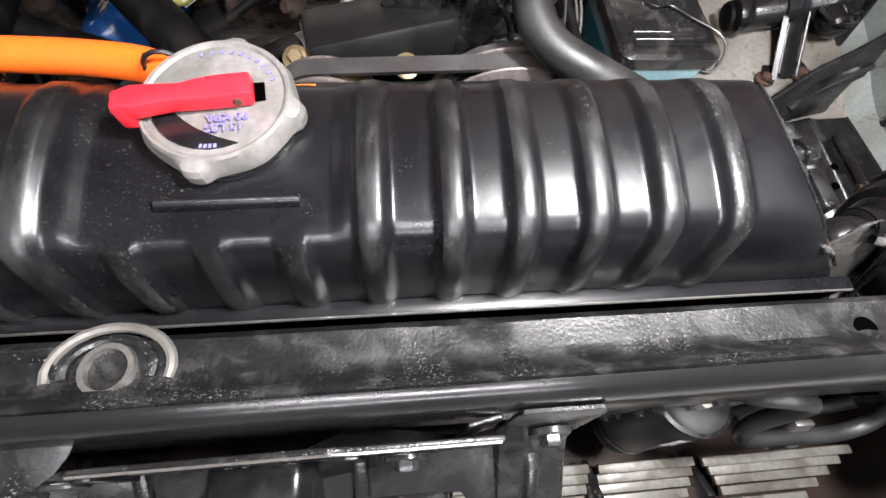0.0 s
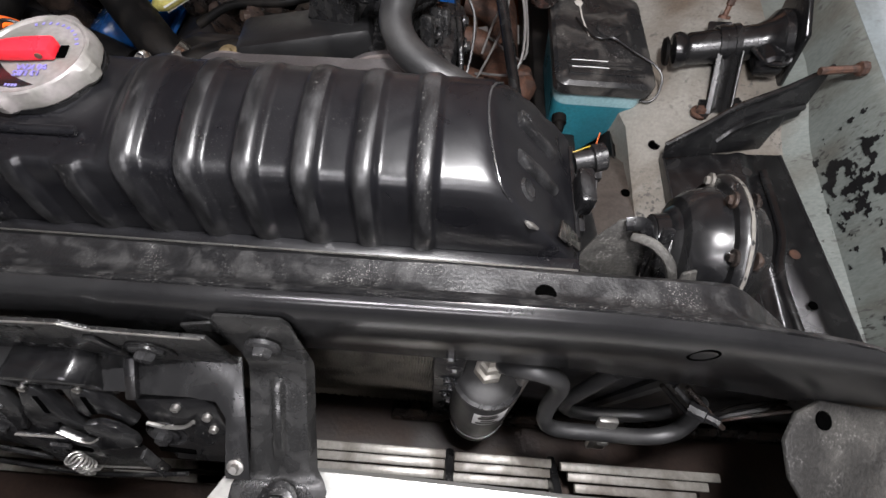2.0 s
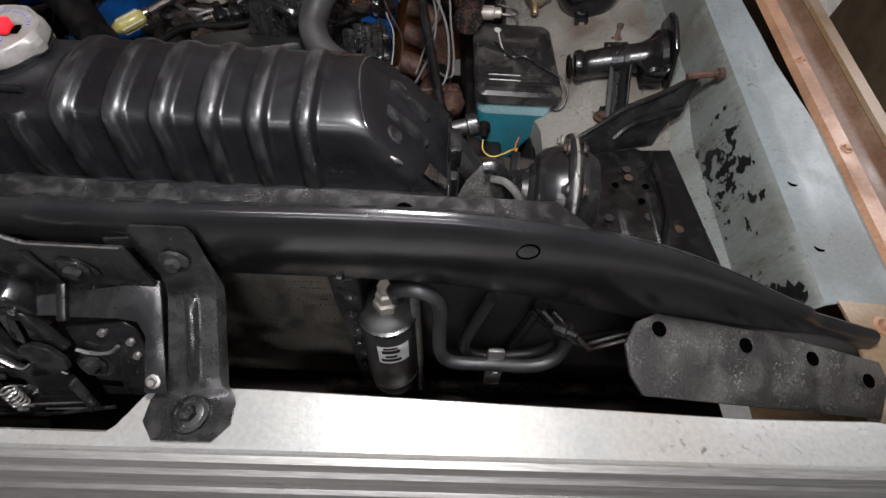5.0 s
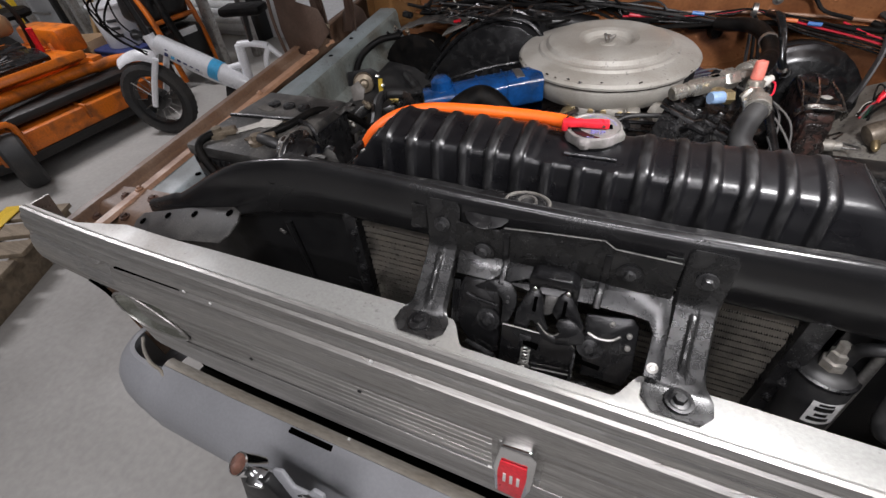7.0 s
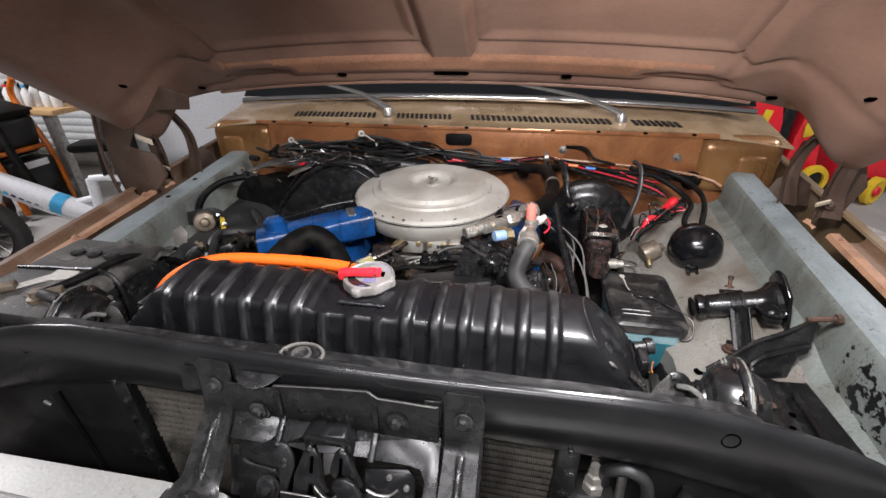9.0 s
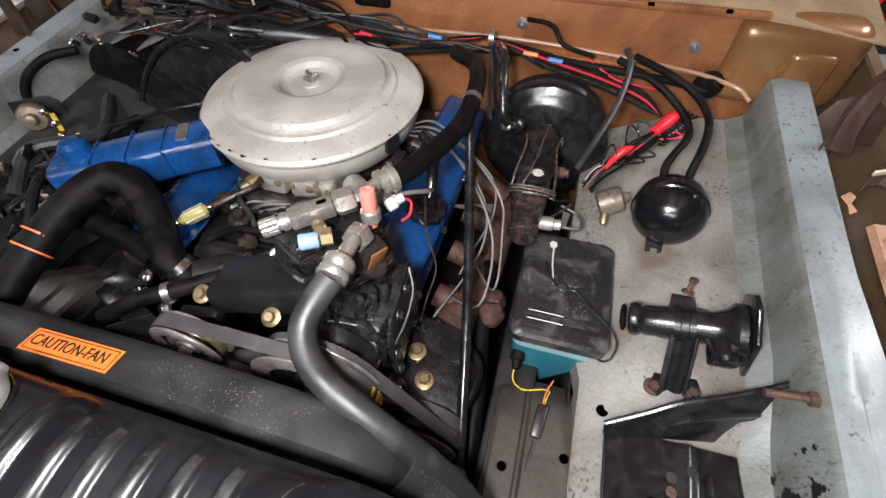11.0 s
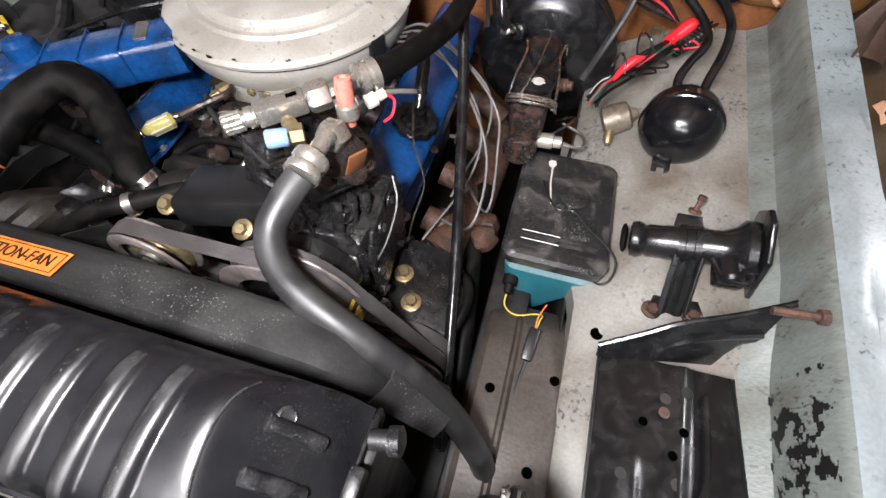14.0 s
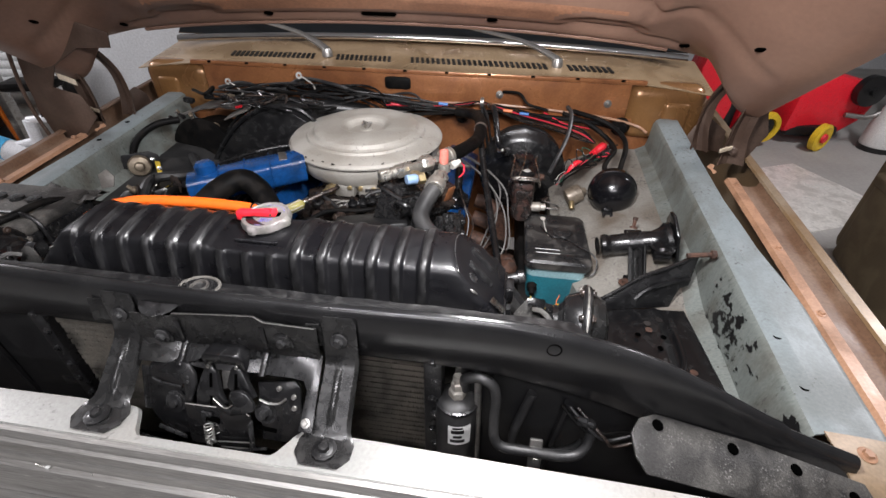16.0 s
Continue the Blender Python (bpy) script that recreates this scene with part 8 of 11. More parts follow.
# ---- the driver's side of the bay ----
def washer_tank():
    t = thing("washer_tank", "teal washer-fluid tank with a dusty black lid", "tank", (0.47, 0.58, 0.62))

    def ring(x0, x1, y0, y1, z, n=6, rr=0.018):
        pts = []
        for cx, cy, a0 in ((x1 - rr, y1 - rr, 0), (x0 + rr, y1 - rr, 90), (x0 + rr, y0 + rr, 180), (x1 - rr, y0 + rr, 270)):
            for k in range(n):
                a = radians(a0 + 90 * k / (n - 1))
                pts.append((cx + rr * math.cos(a), cy + rr * math.sin(a), z if not callable(z) else z(cx, cy)))
        return pts

    def loft(rings):
        bm = bmesh.new()
        vs = [[bm.verts.new(p) for p in r] for r in rings]
        for a, b in zip(vs, vs[1:]):
            for k in range(len(a)):
                j = (k + 1) % len(a)
                bm.faces.new((a[k], a[j], b[j], b[k]))
        bm.faces.new(vs[0])
        bm.faces.new(vs[-1])
        return seal(bm)

    part("fluid", loft([ring(0.42, 0.48, 0.49, 0.66, 0.60), ring(0.412, 0.535, 0.482, 0.675, 0.70), ring(0.408, 0.545, 0.480, 0.68, 0.742)]), tank_teal, t, "teal fluid behind plastic")
    part("upper_body", loft([ring(0.408, 0.545, 0.480, 0.68, 0.742), ring(0.405, 0.548, 0.478, 0.685, 0.774)]), tank_frost, t, "frosted plastic above the fluid")
    part("lid", loft([ring(0.401, 0.553, 0.474, 0.692, 0.768), ring(0.400, 0.554, 0.473, 0.693, 0.786), ring(0.405, 0.549, 0.478, 0.688, 0.792), ring(0.412, 0.542, 0.486, 0.68, 0.793)]), lid_black, t, "dusty black lid")
    part("lid_step", box((0.477, 0.497, 0.7945), (0.115, 0.012, 0.003), 0.001), lid_black, t)
    part("lid_step", box((0.477, 0.515, 0.7945), (0.118, 0.006, 0.003), 0.001), lid_black, t)
    for y in (0.5035, 0.5185):
        part("scuffed_edge", tube([(0.424, y, 0.7958), (0.45, y, 0.7961), (0.48, y, 0.7959)], 0.0007, 5, 2), label_white, t, "pale scuffed edge")
    part("filler_cap", lathe([(0.022, 0), (0.022, 0.004), (0.019, 0.006), (0, 0.0062)], 28, (0.492, 0.60, 0.793)), lid_black, t, "round filler cap")
    part("retaining_wire", tube([(0.439, 0.62, 0.797), (0.45, 0.589, 0.8), (0.469, 0.566, 0.801), (0.493, 0.568, 0.801), (0.521, 0.541, 0.8), (0.548, 0.517, 0.799), (0.563, 0.499, 0.79), (0.562, 0.483, 0.77), (0.552, 0.478, 0.76), (0.54, 0.483, 0.757)], 0.0017, 6), black_satin, t, "thin black retaining wire")
    part("streak", prism([(-0.006, 0.012), (-0.002, 0.017), (0.006, 0.016), (0.008, 0.008), (0.004, 0.0), (0.005, -0.03), (0.012, -0.075), (0.010, -0.075), (0.003, -0.035), (0.001, 0.0), (-0.004, 0.004)], 0.0006, axes_at((0.446, 0.655, 0.7936), (1, 0, 0), (0, 1, 0))), white_wire, t, "pale dried streak")
    part("outlet", lathe([(0.012, 0), (0.012, 0.014), (0.008, 0.016), (0.006, 0.03)], 14, (0.425, 0.484, 0.712), (0, -1, -0.2)), black_rubber, t)


washer_tank()


def pump_lead():
    t = thing("pump_lead", "yellow wires and connector hanging from the washer pump", "wire", (0.46, 0.42, 0.7))
    part("wire", tube([(0.425, 0.465, 0.705), (0.425, 0.445, 0.685), (0.445, 0.435, 0.678), (0.475, 0.438, 0.692), (0.485, 0.432, 0.705), (0.482, 0.42, 0.712), (0.478, 0.40, 0.714)], 0.0014, 6), yellow_wire, t)
    part("wire", tube([(0.487, 0.445, 0.72), (0.478, 0.42, 0.724), (0.476, 0.40, 0.724)], 0.0012, 6), orange_wire, t)
    part("connector", box((0.474, 0.375, 0.722), (0.016, 0.05, 0.012), 0.003, pose(0, 0, 0, 8, 0, -6)), black_satin, t, "black connector")
    part("wire", tube([(0.472, 0.35, 0.718), (0.468, 0.32, 0.714), (0.464, 0.27, 0.708), (0.466, 0.22, 0.70)], 0.0025, 6), hose_rubber, t)


pump_lead()


def vacuum_canister():
    t = thing("vacuum_canister", "glossy black vacuum reservoir ball with two hoses", "canister", (0.625, 0.755, 0.78))
    c = Vector((0.626, 0.748, 0.845))
    prof = [(0.0605 * math.sin(a), -0.0585 * math.cos(a)) for a in frange(0, math.pi, 24)]
    prof = prof[:13] + [(0.0625, 0.002), (0.0625, 0.006)] + [(r * 0.985, h + 0.008) for r, h in prof[13:]]
    part("ball", lathe(prof, 56, c, (0.1, 0.95, 0.1)), ball_black, t, "", 25)
    part("foot", prism([(-0.014, 0), (0.014, 0), (0.014, -0.03), (0.006, -0.03), (0.006, -0.022), (-0.006, -0.022), (-0.006, -0.03), (-0.014, -0.03)], 0.003, axes_at((0.613, 0.712, 0.812), (1, 0, 0), (0, 0.9, 0.3)), 0.0008), black_gloss, t, "slotted foot")
    part("hose", tube([(0.610, 0.775, 0.872), (0.604, 0.80, 0.892), (0.618, 0.835, 0.902), (0.638, 0.875, 0.905), (0.645, 0.915, 0.905), (0.625, 0.95, 0.92), (0.575, 0.985, 0.945), (0.50, 1.03, 0.96)], 0.007, 10), black_rubber, t, "black vacuum hose")
    part("hose", tube([(0.645, 0.778, 0.872), (0.646, 0.80, 0.892), (0.657, 0.835, 0.912), (0.668, 0.88, 0.92), (0.668, 0.92, 0.93), (0.645, 0.96, 0.945), (0.60, 0.99, 0.96), (0.53, 1.04, 0.965)], 0.007, 10), black_rubber, t, "black vacuum hose")


vacuum_canister()


strap_black = mat("black_strap_paint", (0.007, 0.007, 0.0072), 0.3, 0.0, (0.014, 0.014, 0.014), 0.4, 40, 300, 0.08, 0.06)
strap_black.node_tree.nodes["Principled BSDF"].inputs["Specular IOR Level"].default_value = 0.3


def servo():
    t = thing("throttle_servo", "glossy black cylindrical servo strapped to the apron", "servo", (0.65, 0.53, 0.76))
    a = Vector((0.585, 0.535, 0.812))
    d = Vector((0.14, -0.005, 0.034)).normalized()
    part("cylinder", lathe([(0.018, -0.012), (0.024, -0.01), (0.026, -0.002), (0.024, 0.004), (0.021, 0.008), (0.023, 0.012), (0.023, 0.03), (0.024, 0.034), (0.024, 0.1), (0.03, 0.115), (0.04, 0.125), (0.04, 0.135)], 28, a, d), black_gloss, t)
    e = a + d * 0.138
    part("flange", moved(prism([(-0.042, -0.05), (0.03, -0.058), (0.045, -0.03), (0.045, 0.03), (0.02, 0.062), (-0.005, 0.066), (-0.042, 0.035)], 0.007, None, 0.002), axes_at(e, (0, 1, 0.0), (-0.24, 0, 1))), black_gloss, t, "black mounting flange")
    part("port", lathe([(0.014, 0), (0.018, 0.02), (0.02, 0.045), (0.016, 0.05), (0, 0.044)], 16, a + d * 0.11, (0.05, -1, -0.15)), black_gloss, t, "short outlet port")
    u = d.cross(Vector((0, 0, 1))).normalized()
    w = u.cross(d)
    mid = a + d * 0.062

    def band(k, v):
        if k < 5:
            p = Vector((0, 0.450 + 0.0155 * k, 0.774 + 0.014 * k)) - Vector((0, mid.y, mid.z))
            return mid + Vector((0, p.y, p.z)) + d * v
        g = radians(200 - 26 * (k - 5))
        return mid + 0.0285 * (-u * math.cos(g) * -1 + w * math.sin(g)) + d * v

    part("strap", seal(sheet(lambda k, v: band(k, v) + Vector((0, -0.0035 * math.sin(v * 320), 0.003 * math.sin(v * 320))), range(5), (-0.017, -0.014, -0.010, -0.006, -0.002, 0.003, 0.008, 0.012, 0.016), 0.0025)), strap_black, t, "wide black strap leg")
    for q in (-0.017, 0.016):
        part("strap_edge", tube([band(k, q) + Vector((0, -0.002, 0.002)) for k in range(5)], 0.0022, 8, 3), strap_black, t, "folded strap edge")
    part("strap_band", lathe([(0.0255, -0.014), (0.0285, -0.014), (0.0285, -0.006), (0.0272, -0.005), (0.0272, 0.005), (0.0285, 0.006), (0.0285, 0.014), (0.0255, 0.014)], 32, mid, d, ring=True), black_gloss, t, "ribbed band round the cylinder")
    part("strap_foot", prism([(-0.034, -0.012), (-0.022, -0.024), (-0.012, -0.010), (0.016, -0.010), (0.026, -0.026), (0.038, -0.012), (0.03, 0.012), (-0.026, 0.012)], 0.003, axes_at((0.648, 0.462, 0.776), (1, 0, 0.16), (0, 1, 0.12)), 0.001), strap_black, t, "black strap foot with two ears")
    for x in (0.622, 0.672):
        part("bolt", bolt((x, 0.453, az(x, 0.453) + 0.005), (0, 0, 1), 0.008), rust, t, "rusty bolt")
    part("bracket", prism([(0, -0.022), (0.105, -0.03), (0.105, -0.006), (0.042, 0.002), (0.038, 0.016), (0.004, 0.016)], 0.004, axes_at((0.628, 0.572, 0.818), (1, 0, 0.05), (0, 0.9, 0.45)), 0.0015), black_gloss, t, "black bracket behind the cylinder")
    part("stud", lathe([(0.009, 0), (0.009, 0.004), (0.004, 0.005), (0.004, 0.018), (0.006, 0.019), (0.006, 0.026), (0, 0.028)], 8, (0.652, 0.588, 0.832), (0.1, 0.5, 1)), rust, t, "rusty stud with nut")
    part("bellows", lathe([(0.010, -0.024), (0.019, -0.022), (0.021, -0.018), (0.014, -0.015)], 26, a, d), black_rubber, t, "black rubber end boot")
    part("clamp_lug", box(a + d * 0.112 + Vector((0, -0.036, -0.012)), (0.036, 0.03, 0.018), 0.004, pose(0, 0, 0, 15, 4, 6)), black_gloss, t, "black clamp lug")
    part("clamp_lug", tube([a + d * 0.085 + Vector((0, -0.026, 0.012)), a + d * 0.10 + Vector((0, -0.048, 0.004)), a + d * 0.128 + Vector((0, -0.05, 0.0)), a + d * 0.136 + Vector((0, -0.03, 0.004))], 0.0035, 8), black_gloss, t, "bent clamp edge")


servo()


def battery_shelf():
    t = thing("support_tray", "black pressed steel tray with rust spots and upright bracket", "tray", (0.65, 0.25, 0.72))
    part("tray", seal(sheet(lambda u, v: (0.562 + 0.004 * v + u * (0.165 + 0.012 * (1 - v)), 0.085 + v * 0.30, 0.752 + 0.012 * u - 0.002 * v + 0.005 * math.exp(-(((u - 0.52 - 0.1 * v) / 0.06) ** 2)) + 0.004 * math.exp(-(((u - 0.28) / 0.05) ** 2)) * (v < 0.6)), frange(0, 1, 40), frange(0, 1, 20), 0.003)), black_gloss, t)
    part("skirt", prism([(0, 0), (0.3, 0), (0.3, -0.03), (0.0, -0.06)], 0.003, axes_at((0.742, 0.085, 0.765), (-0.05, 1, 0), (0.3, 0, 1)), 0.001), black_satin, t)
    part("skirt", prism([(0, 0), (0.3, 0), (0.3, -0.02), (0.0, -0.04)], 0.003, axes_at((0.561, 0.085, 0.752), (0, 1, 0), (-0.2, 0, 1)), 0.001), black_satin, t)
    for pts in ([(0.675, 0.10, 0.7605), (0.672, 0.19, 0.763), (0.69, 0.25, 0.765), (0.692, 0.35, 0.766)], [(0.612, 0.10, 0.7555), (0.614, 0.20, 0.757)], [(0.635, 0.10, 0.757), (0.637, 0.19, 0.758)]):
        part("pressed_ridge", tube(pts, 0.0055, 10, 5, 0.7), black_gloss, t, "pressed ridge")
    for x, y in ((0.655, 0.27), (0.62, 0.30), (0.668, 0.30), (0.60, 0.16), (0.70, 0.15)):
        part("hole", lathe([(0.0055, 0), (0.0055, 0.001), (0, 0.0009)], 14, (x, y, 0.7625), (0, 0, 1)), hole_black, t)
    um = axes_at((0.557, 0.376, 0.760), (0.97, 0.2, 0.03), (0, 0.42, 0.9))
    part("upright", prism([(0, -0.008), (0.150, -0.010), (0.160, 0.012), (0.172, 0.03), (0.19, 0.036), (0.212, 0.105), (0.17, 0.085), (0.09, 0.06), (0.0, 0.012)], 0.004, um, 0.0015), black_gloss, t, "upright bracket notched beside the wall")
    part("upright_rib", tube([um @ Vector(p) for p in ((0.0, 0.014, 0.004), (0.05, 0.04, 0.006), (0.09, 0.062, 0.007), (0.15, 0.08, 0.007), (0.208, 0.102, 0.006))], 0.0042, 8), black_gloss, t, "folded upper edge")
    part("upright_rib", tube([um @ Vector(p) for p in ((0.075, 0.012, 0.003), (0.095, 0.03, 0.006), (0.13, 0.042, 0.006), (0.19, 0.05, 0.004))], 0.006, 8), black_gloss, t, "pressed inner ridge")
    part("bolt", lathe([(0.005, 0), (0.005, 0.045), (0.009, 0.046), (0.009, 0.054), (0, 0.056)], 8, (0.715, 0.43, 0.872), (1, 0.05, 0.12)), rust, t, "long rusty bolt")
    for x, y in ((0.598, 0.235), (0.646, 0.336), (0.645, 0.318), (0.66, 0.24), (0.70, 0.22), (0.672, 0.35)):
        part("hole", lathe([(0.007, 0), (0.007, 0.001), (0, 0.0009)], 14, (x, y, 0.7615), (0, 0, 1)), rust if x in (0.645, 0.70) else dark_cavity, t)


battery_shelf()


def brake_booster():
    t = thing("brake_booster", "black brake booster with a rusty master cylinder", "brake booster", (0.39, 0.95, 0.7))
    ax = Vector((0.0, -1, 0.03)).normalized()
    c = Vector((0.389, 0.99, 0.798))
    part("drum", lathe([(0.08, -0.03), (0.12, -0.02), (0.126, 0.0), (0.126, 0.018), (0.118, 0.022), (0.118, 0.032), (0.127, 0.036), (0.133, 0.040), (0.133, 0.052), (0.127, 0.056), (0.12, 0.060), (0.112, 0.068), (0.10, 0.073), (0.07, 0.076), (0.05, 0.084), (0.04, 0.086), (0, 0.087)], 64, c, ax, lambda a, h: 0.014 * (math.cos(12 * a) > 0.75) if 0.038 < h < 0.054 else 0), black_gloss, t, "", 24)
    part("shell_rear", lathe([(0.112, -0.02), (0.128, -0.015), (0.131, 0.012), (0.126, 0.02)], 48, c, ax), black_satin, t, "dull rear shell")
    # master cylinder, reservoir and lid
    part("master_cylinder", tube([(0.389, 0.91, 0.80), (0.389, 0.80, 0.80), (0.388, 0.675, 0.803)], 0.026, 18, 3), wet_rust, t, "rusty master cylinder")
    part("end_plug", lathe([(0.026, 0), (0.028, 0.006), (0.028, 0.018), (0.022, 0.026), (0, 0.028)], 18, (0.388, 0.682, 0.806), (0, -1, 0.08)), wet_rust, t, "rusty end plug")
    part("reservoir", box((0.388, 0.78, 0.845), (0.060, 0.185, 0.07), 0.014), wet_rust, t, "rust-stained reservoir")
    part("reservoir_front", box((0.39, 0.69, 0.838), (0.05, 0.03, 0.05), 0.010), wet_rust, t)
    part("lid_rim", prism([(0.032 * math.copysign(abs(math.cos(q)) ** 0.55, math.cos(q)), 0.094 * math.copysign(abs(math.sin(q)) ** 0.7, math.sin(q))) for q in frange(0, 2 * math.pi, 36)[:-1]], 0.010, Matrix.Translation((0.388, 0.786, 0.879)), 0.003), black_gloss, t, "black reservoir lid")
    oval = [(0.026 * math.cos(a), 0.036 * math.sin(a)) for a in frange(0, 2 * math.pi, 28)[:-1]]
    part("lid_dome", prism(oval, 0.012, Matrix.Translation((0.388, 0.825, 0.887)) @ Matrix.Diagonal((0.95, 1.3, 1, 1)), 0.004), black_gloss, t, "oval lid dome")
    oval = [(x, y * 0.62) for x, y in oval]
    part("lid_dome", prism(oval, 0.010, Matrix.Translation((0.39, 0.725, 0.887)), 0.004), black_gloss, t, "small lid dome")
    part("pale_spot", prism([(x * 0.34 * (1 + 0.3 * math.sin(9 * y * 100)), y * 0.42) for x, y in oval], 0.0012, Matrix.Translation((0.394, 0.727, 0.8968))), white_wire, t, "pale spot on the lid dome")
    part("bail_wire", tube([(0.398, 0.895, 0.872), (0.396, 0.88, 0.890), (0.392, 0.83, 0.9015), (0.387, 0.77, 0.8995), (0.378, 0.715, 0.899), (0.372, 0.694, 0.890)], 0.0021, 8), bright_steel, t, "bright bail wire")
    for y in (0.700, 0.693, 0.684):
        part("bail_wire", tube([(0.350, y + 0.02, 0.862), (0.353, y, 0.884), (0.37, y - 0.006, 0.893), (0.41, y - 0.006, 0.893), (0.427, y, 0.884), (0.43, y + 0.02, 0.862)], 0.0021, 8), bright_steel, t, "bright cross wire")
    for k in (-1, 1):
        part("bail_wire", tube([(0.39 + k * 0.036, 0.85, 0.87), (0.39 + k * 0.034, 0.84, 0.893), (0.39 + k * 0.028, 0.80, 0.897), (0.39 + k * 0.034, 0.74, 0.893), (0.39 + k * 0.036, 0.70, 0.885)], 0.002, 8), bright_steel, t, "bright side wire")
    part("outlet", lathe([(0.013, 0), (0.013, 0.028), (0.010, 0.03), (0.010, 0.042), (0.006, 0.044)], 12, (0.41, 0.70, 0.806), (1, 0.05, 0.02)), cast_alu, t, "grey outlet")
    part("outlet", lathe([(0.011, 0), (0.011, 0.02), (0.008, 0.022), (0.008, 0.03)], 10, (0.42, 0.80, 0.845), (1, -0.2, 0.2)), rust, t)
    part("brake_line", tube([(0.455, 0.70, 0.806), (0.475, 0.70, 0.805), (0.49, 0.715, 0.80), (0.485, 0.75, 0.79), (0.45, 0.77, 0.79)], 0.0026, 8), steel, t, "steel brake line")
    part("brake_line", tube([(0.43, 0.72, 0.80), (0.46, 0.75, 0.81), (0.465, 0.78, 0.80), (0.44, 0.80, 0.77)], 0.0022, 8), grease, t)
    v = Vector((0.336, 0.858, 0.893))
    part("check_valve", lathe([(0.013, -0.01), (0.013, 0.006), (0.009, 0.008), (0.009, 0.018)], 14, v, (-0.2, -0.9, 0.3)), black_gloss, t)
    part("hose_end", lathe([(0.009, 0), (0.010, 0.003), (0.010, 0.022), (0.008, 0.024)], 14, v + Vector((-0.006, -0.02, 0.008)), (-0.5, -0.6, 0.5)), bright_steel, t, "bright hose clamp")
    part("vacuum_hose", tube([v + Vector((-0.012, -0.03, 0.018)), v + Vector((-0.025, -0.03, 0.04)), v + Vector((-0.035, 0.0, 0.08)), v + Vector((-0.045, 0.05, 0.105)), v + Vector((-0.06, 0.10, 0.10))], 0.0085, 12), black_gloss, t, "black vacuum hose")


brake_booster()


tarnished = mat("tarnished_brass", (0.2, 0.165, 0.12), 0.45, 0.5, (0.11, 0.08, 0.055), 0.7, 40, 300, 0.15)


valve_dull = mat("dull_tarnished_valve", (0.17, 0.14, 0.105), 0.45, 0.3, (0.08, 0.06, 0.045), 0.7, 50, 300, 0.2)


def brake_valve():
    t = thing("proportioning_valve", "tarnished brass valve on the apron", "valve", (0.53, 0.76, 0.8))
    part("body", lathe([(0.014, 0), (0.024, 0.004), (0.026, 0.02), (0.024, 0.045), (0.012, 0.05), (0.008, 0.06)], 16, (0.515, 0.785, 0.795), (0.75, 0.2, 0.35)), valve_dull, t)
    part("nipple", lathe([(0.008, 0), (0.008, 0.016), (0.005, 0.022), (0, 0.023)], 10, (0.53, 0.765, 0.795), (0, -0.9, -0.4)), brass, t)


brake_valve()


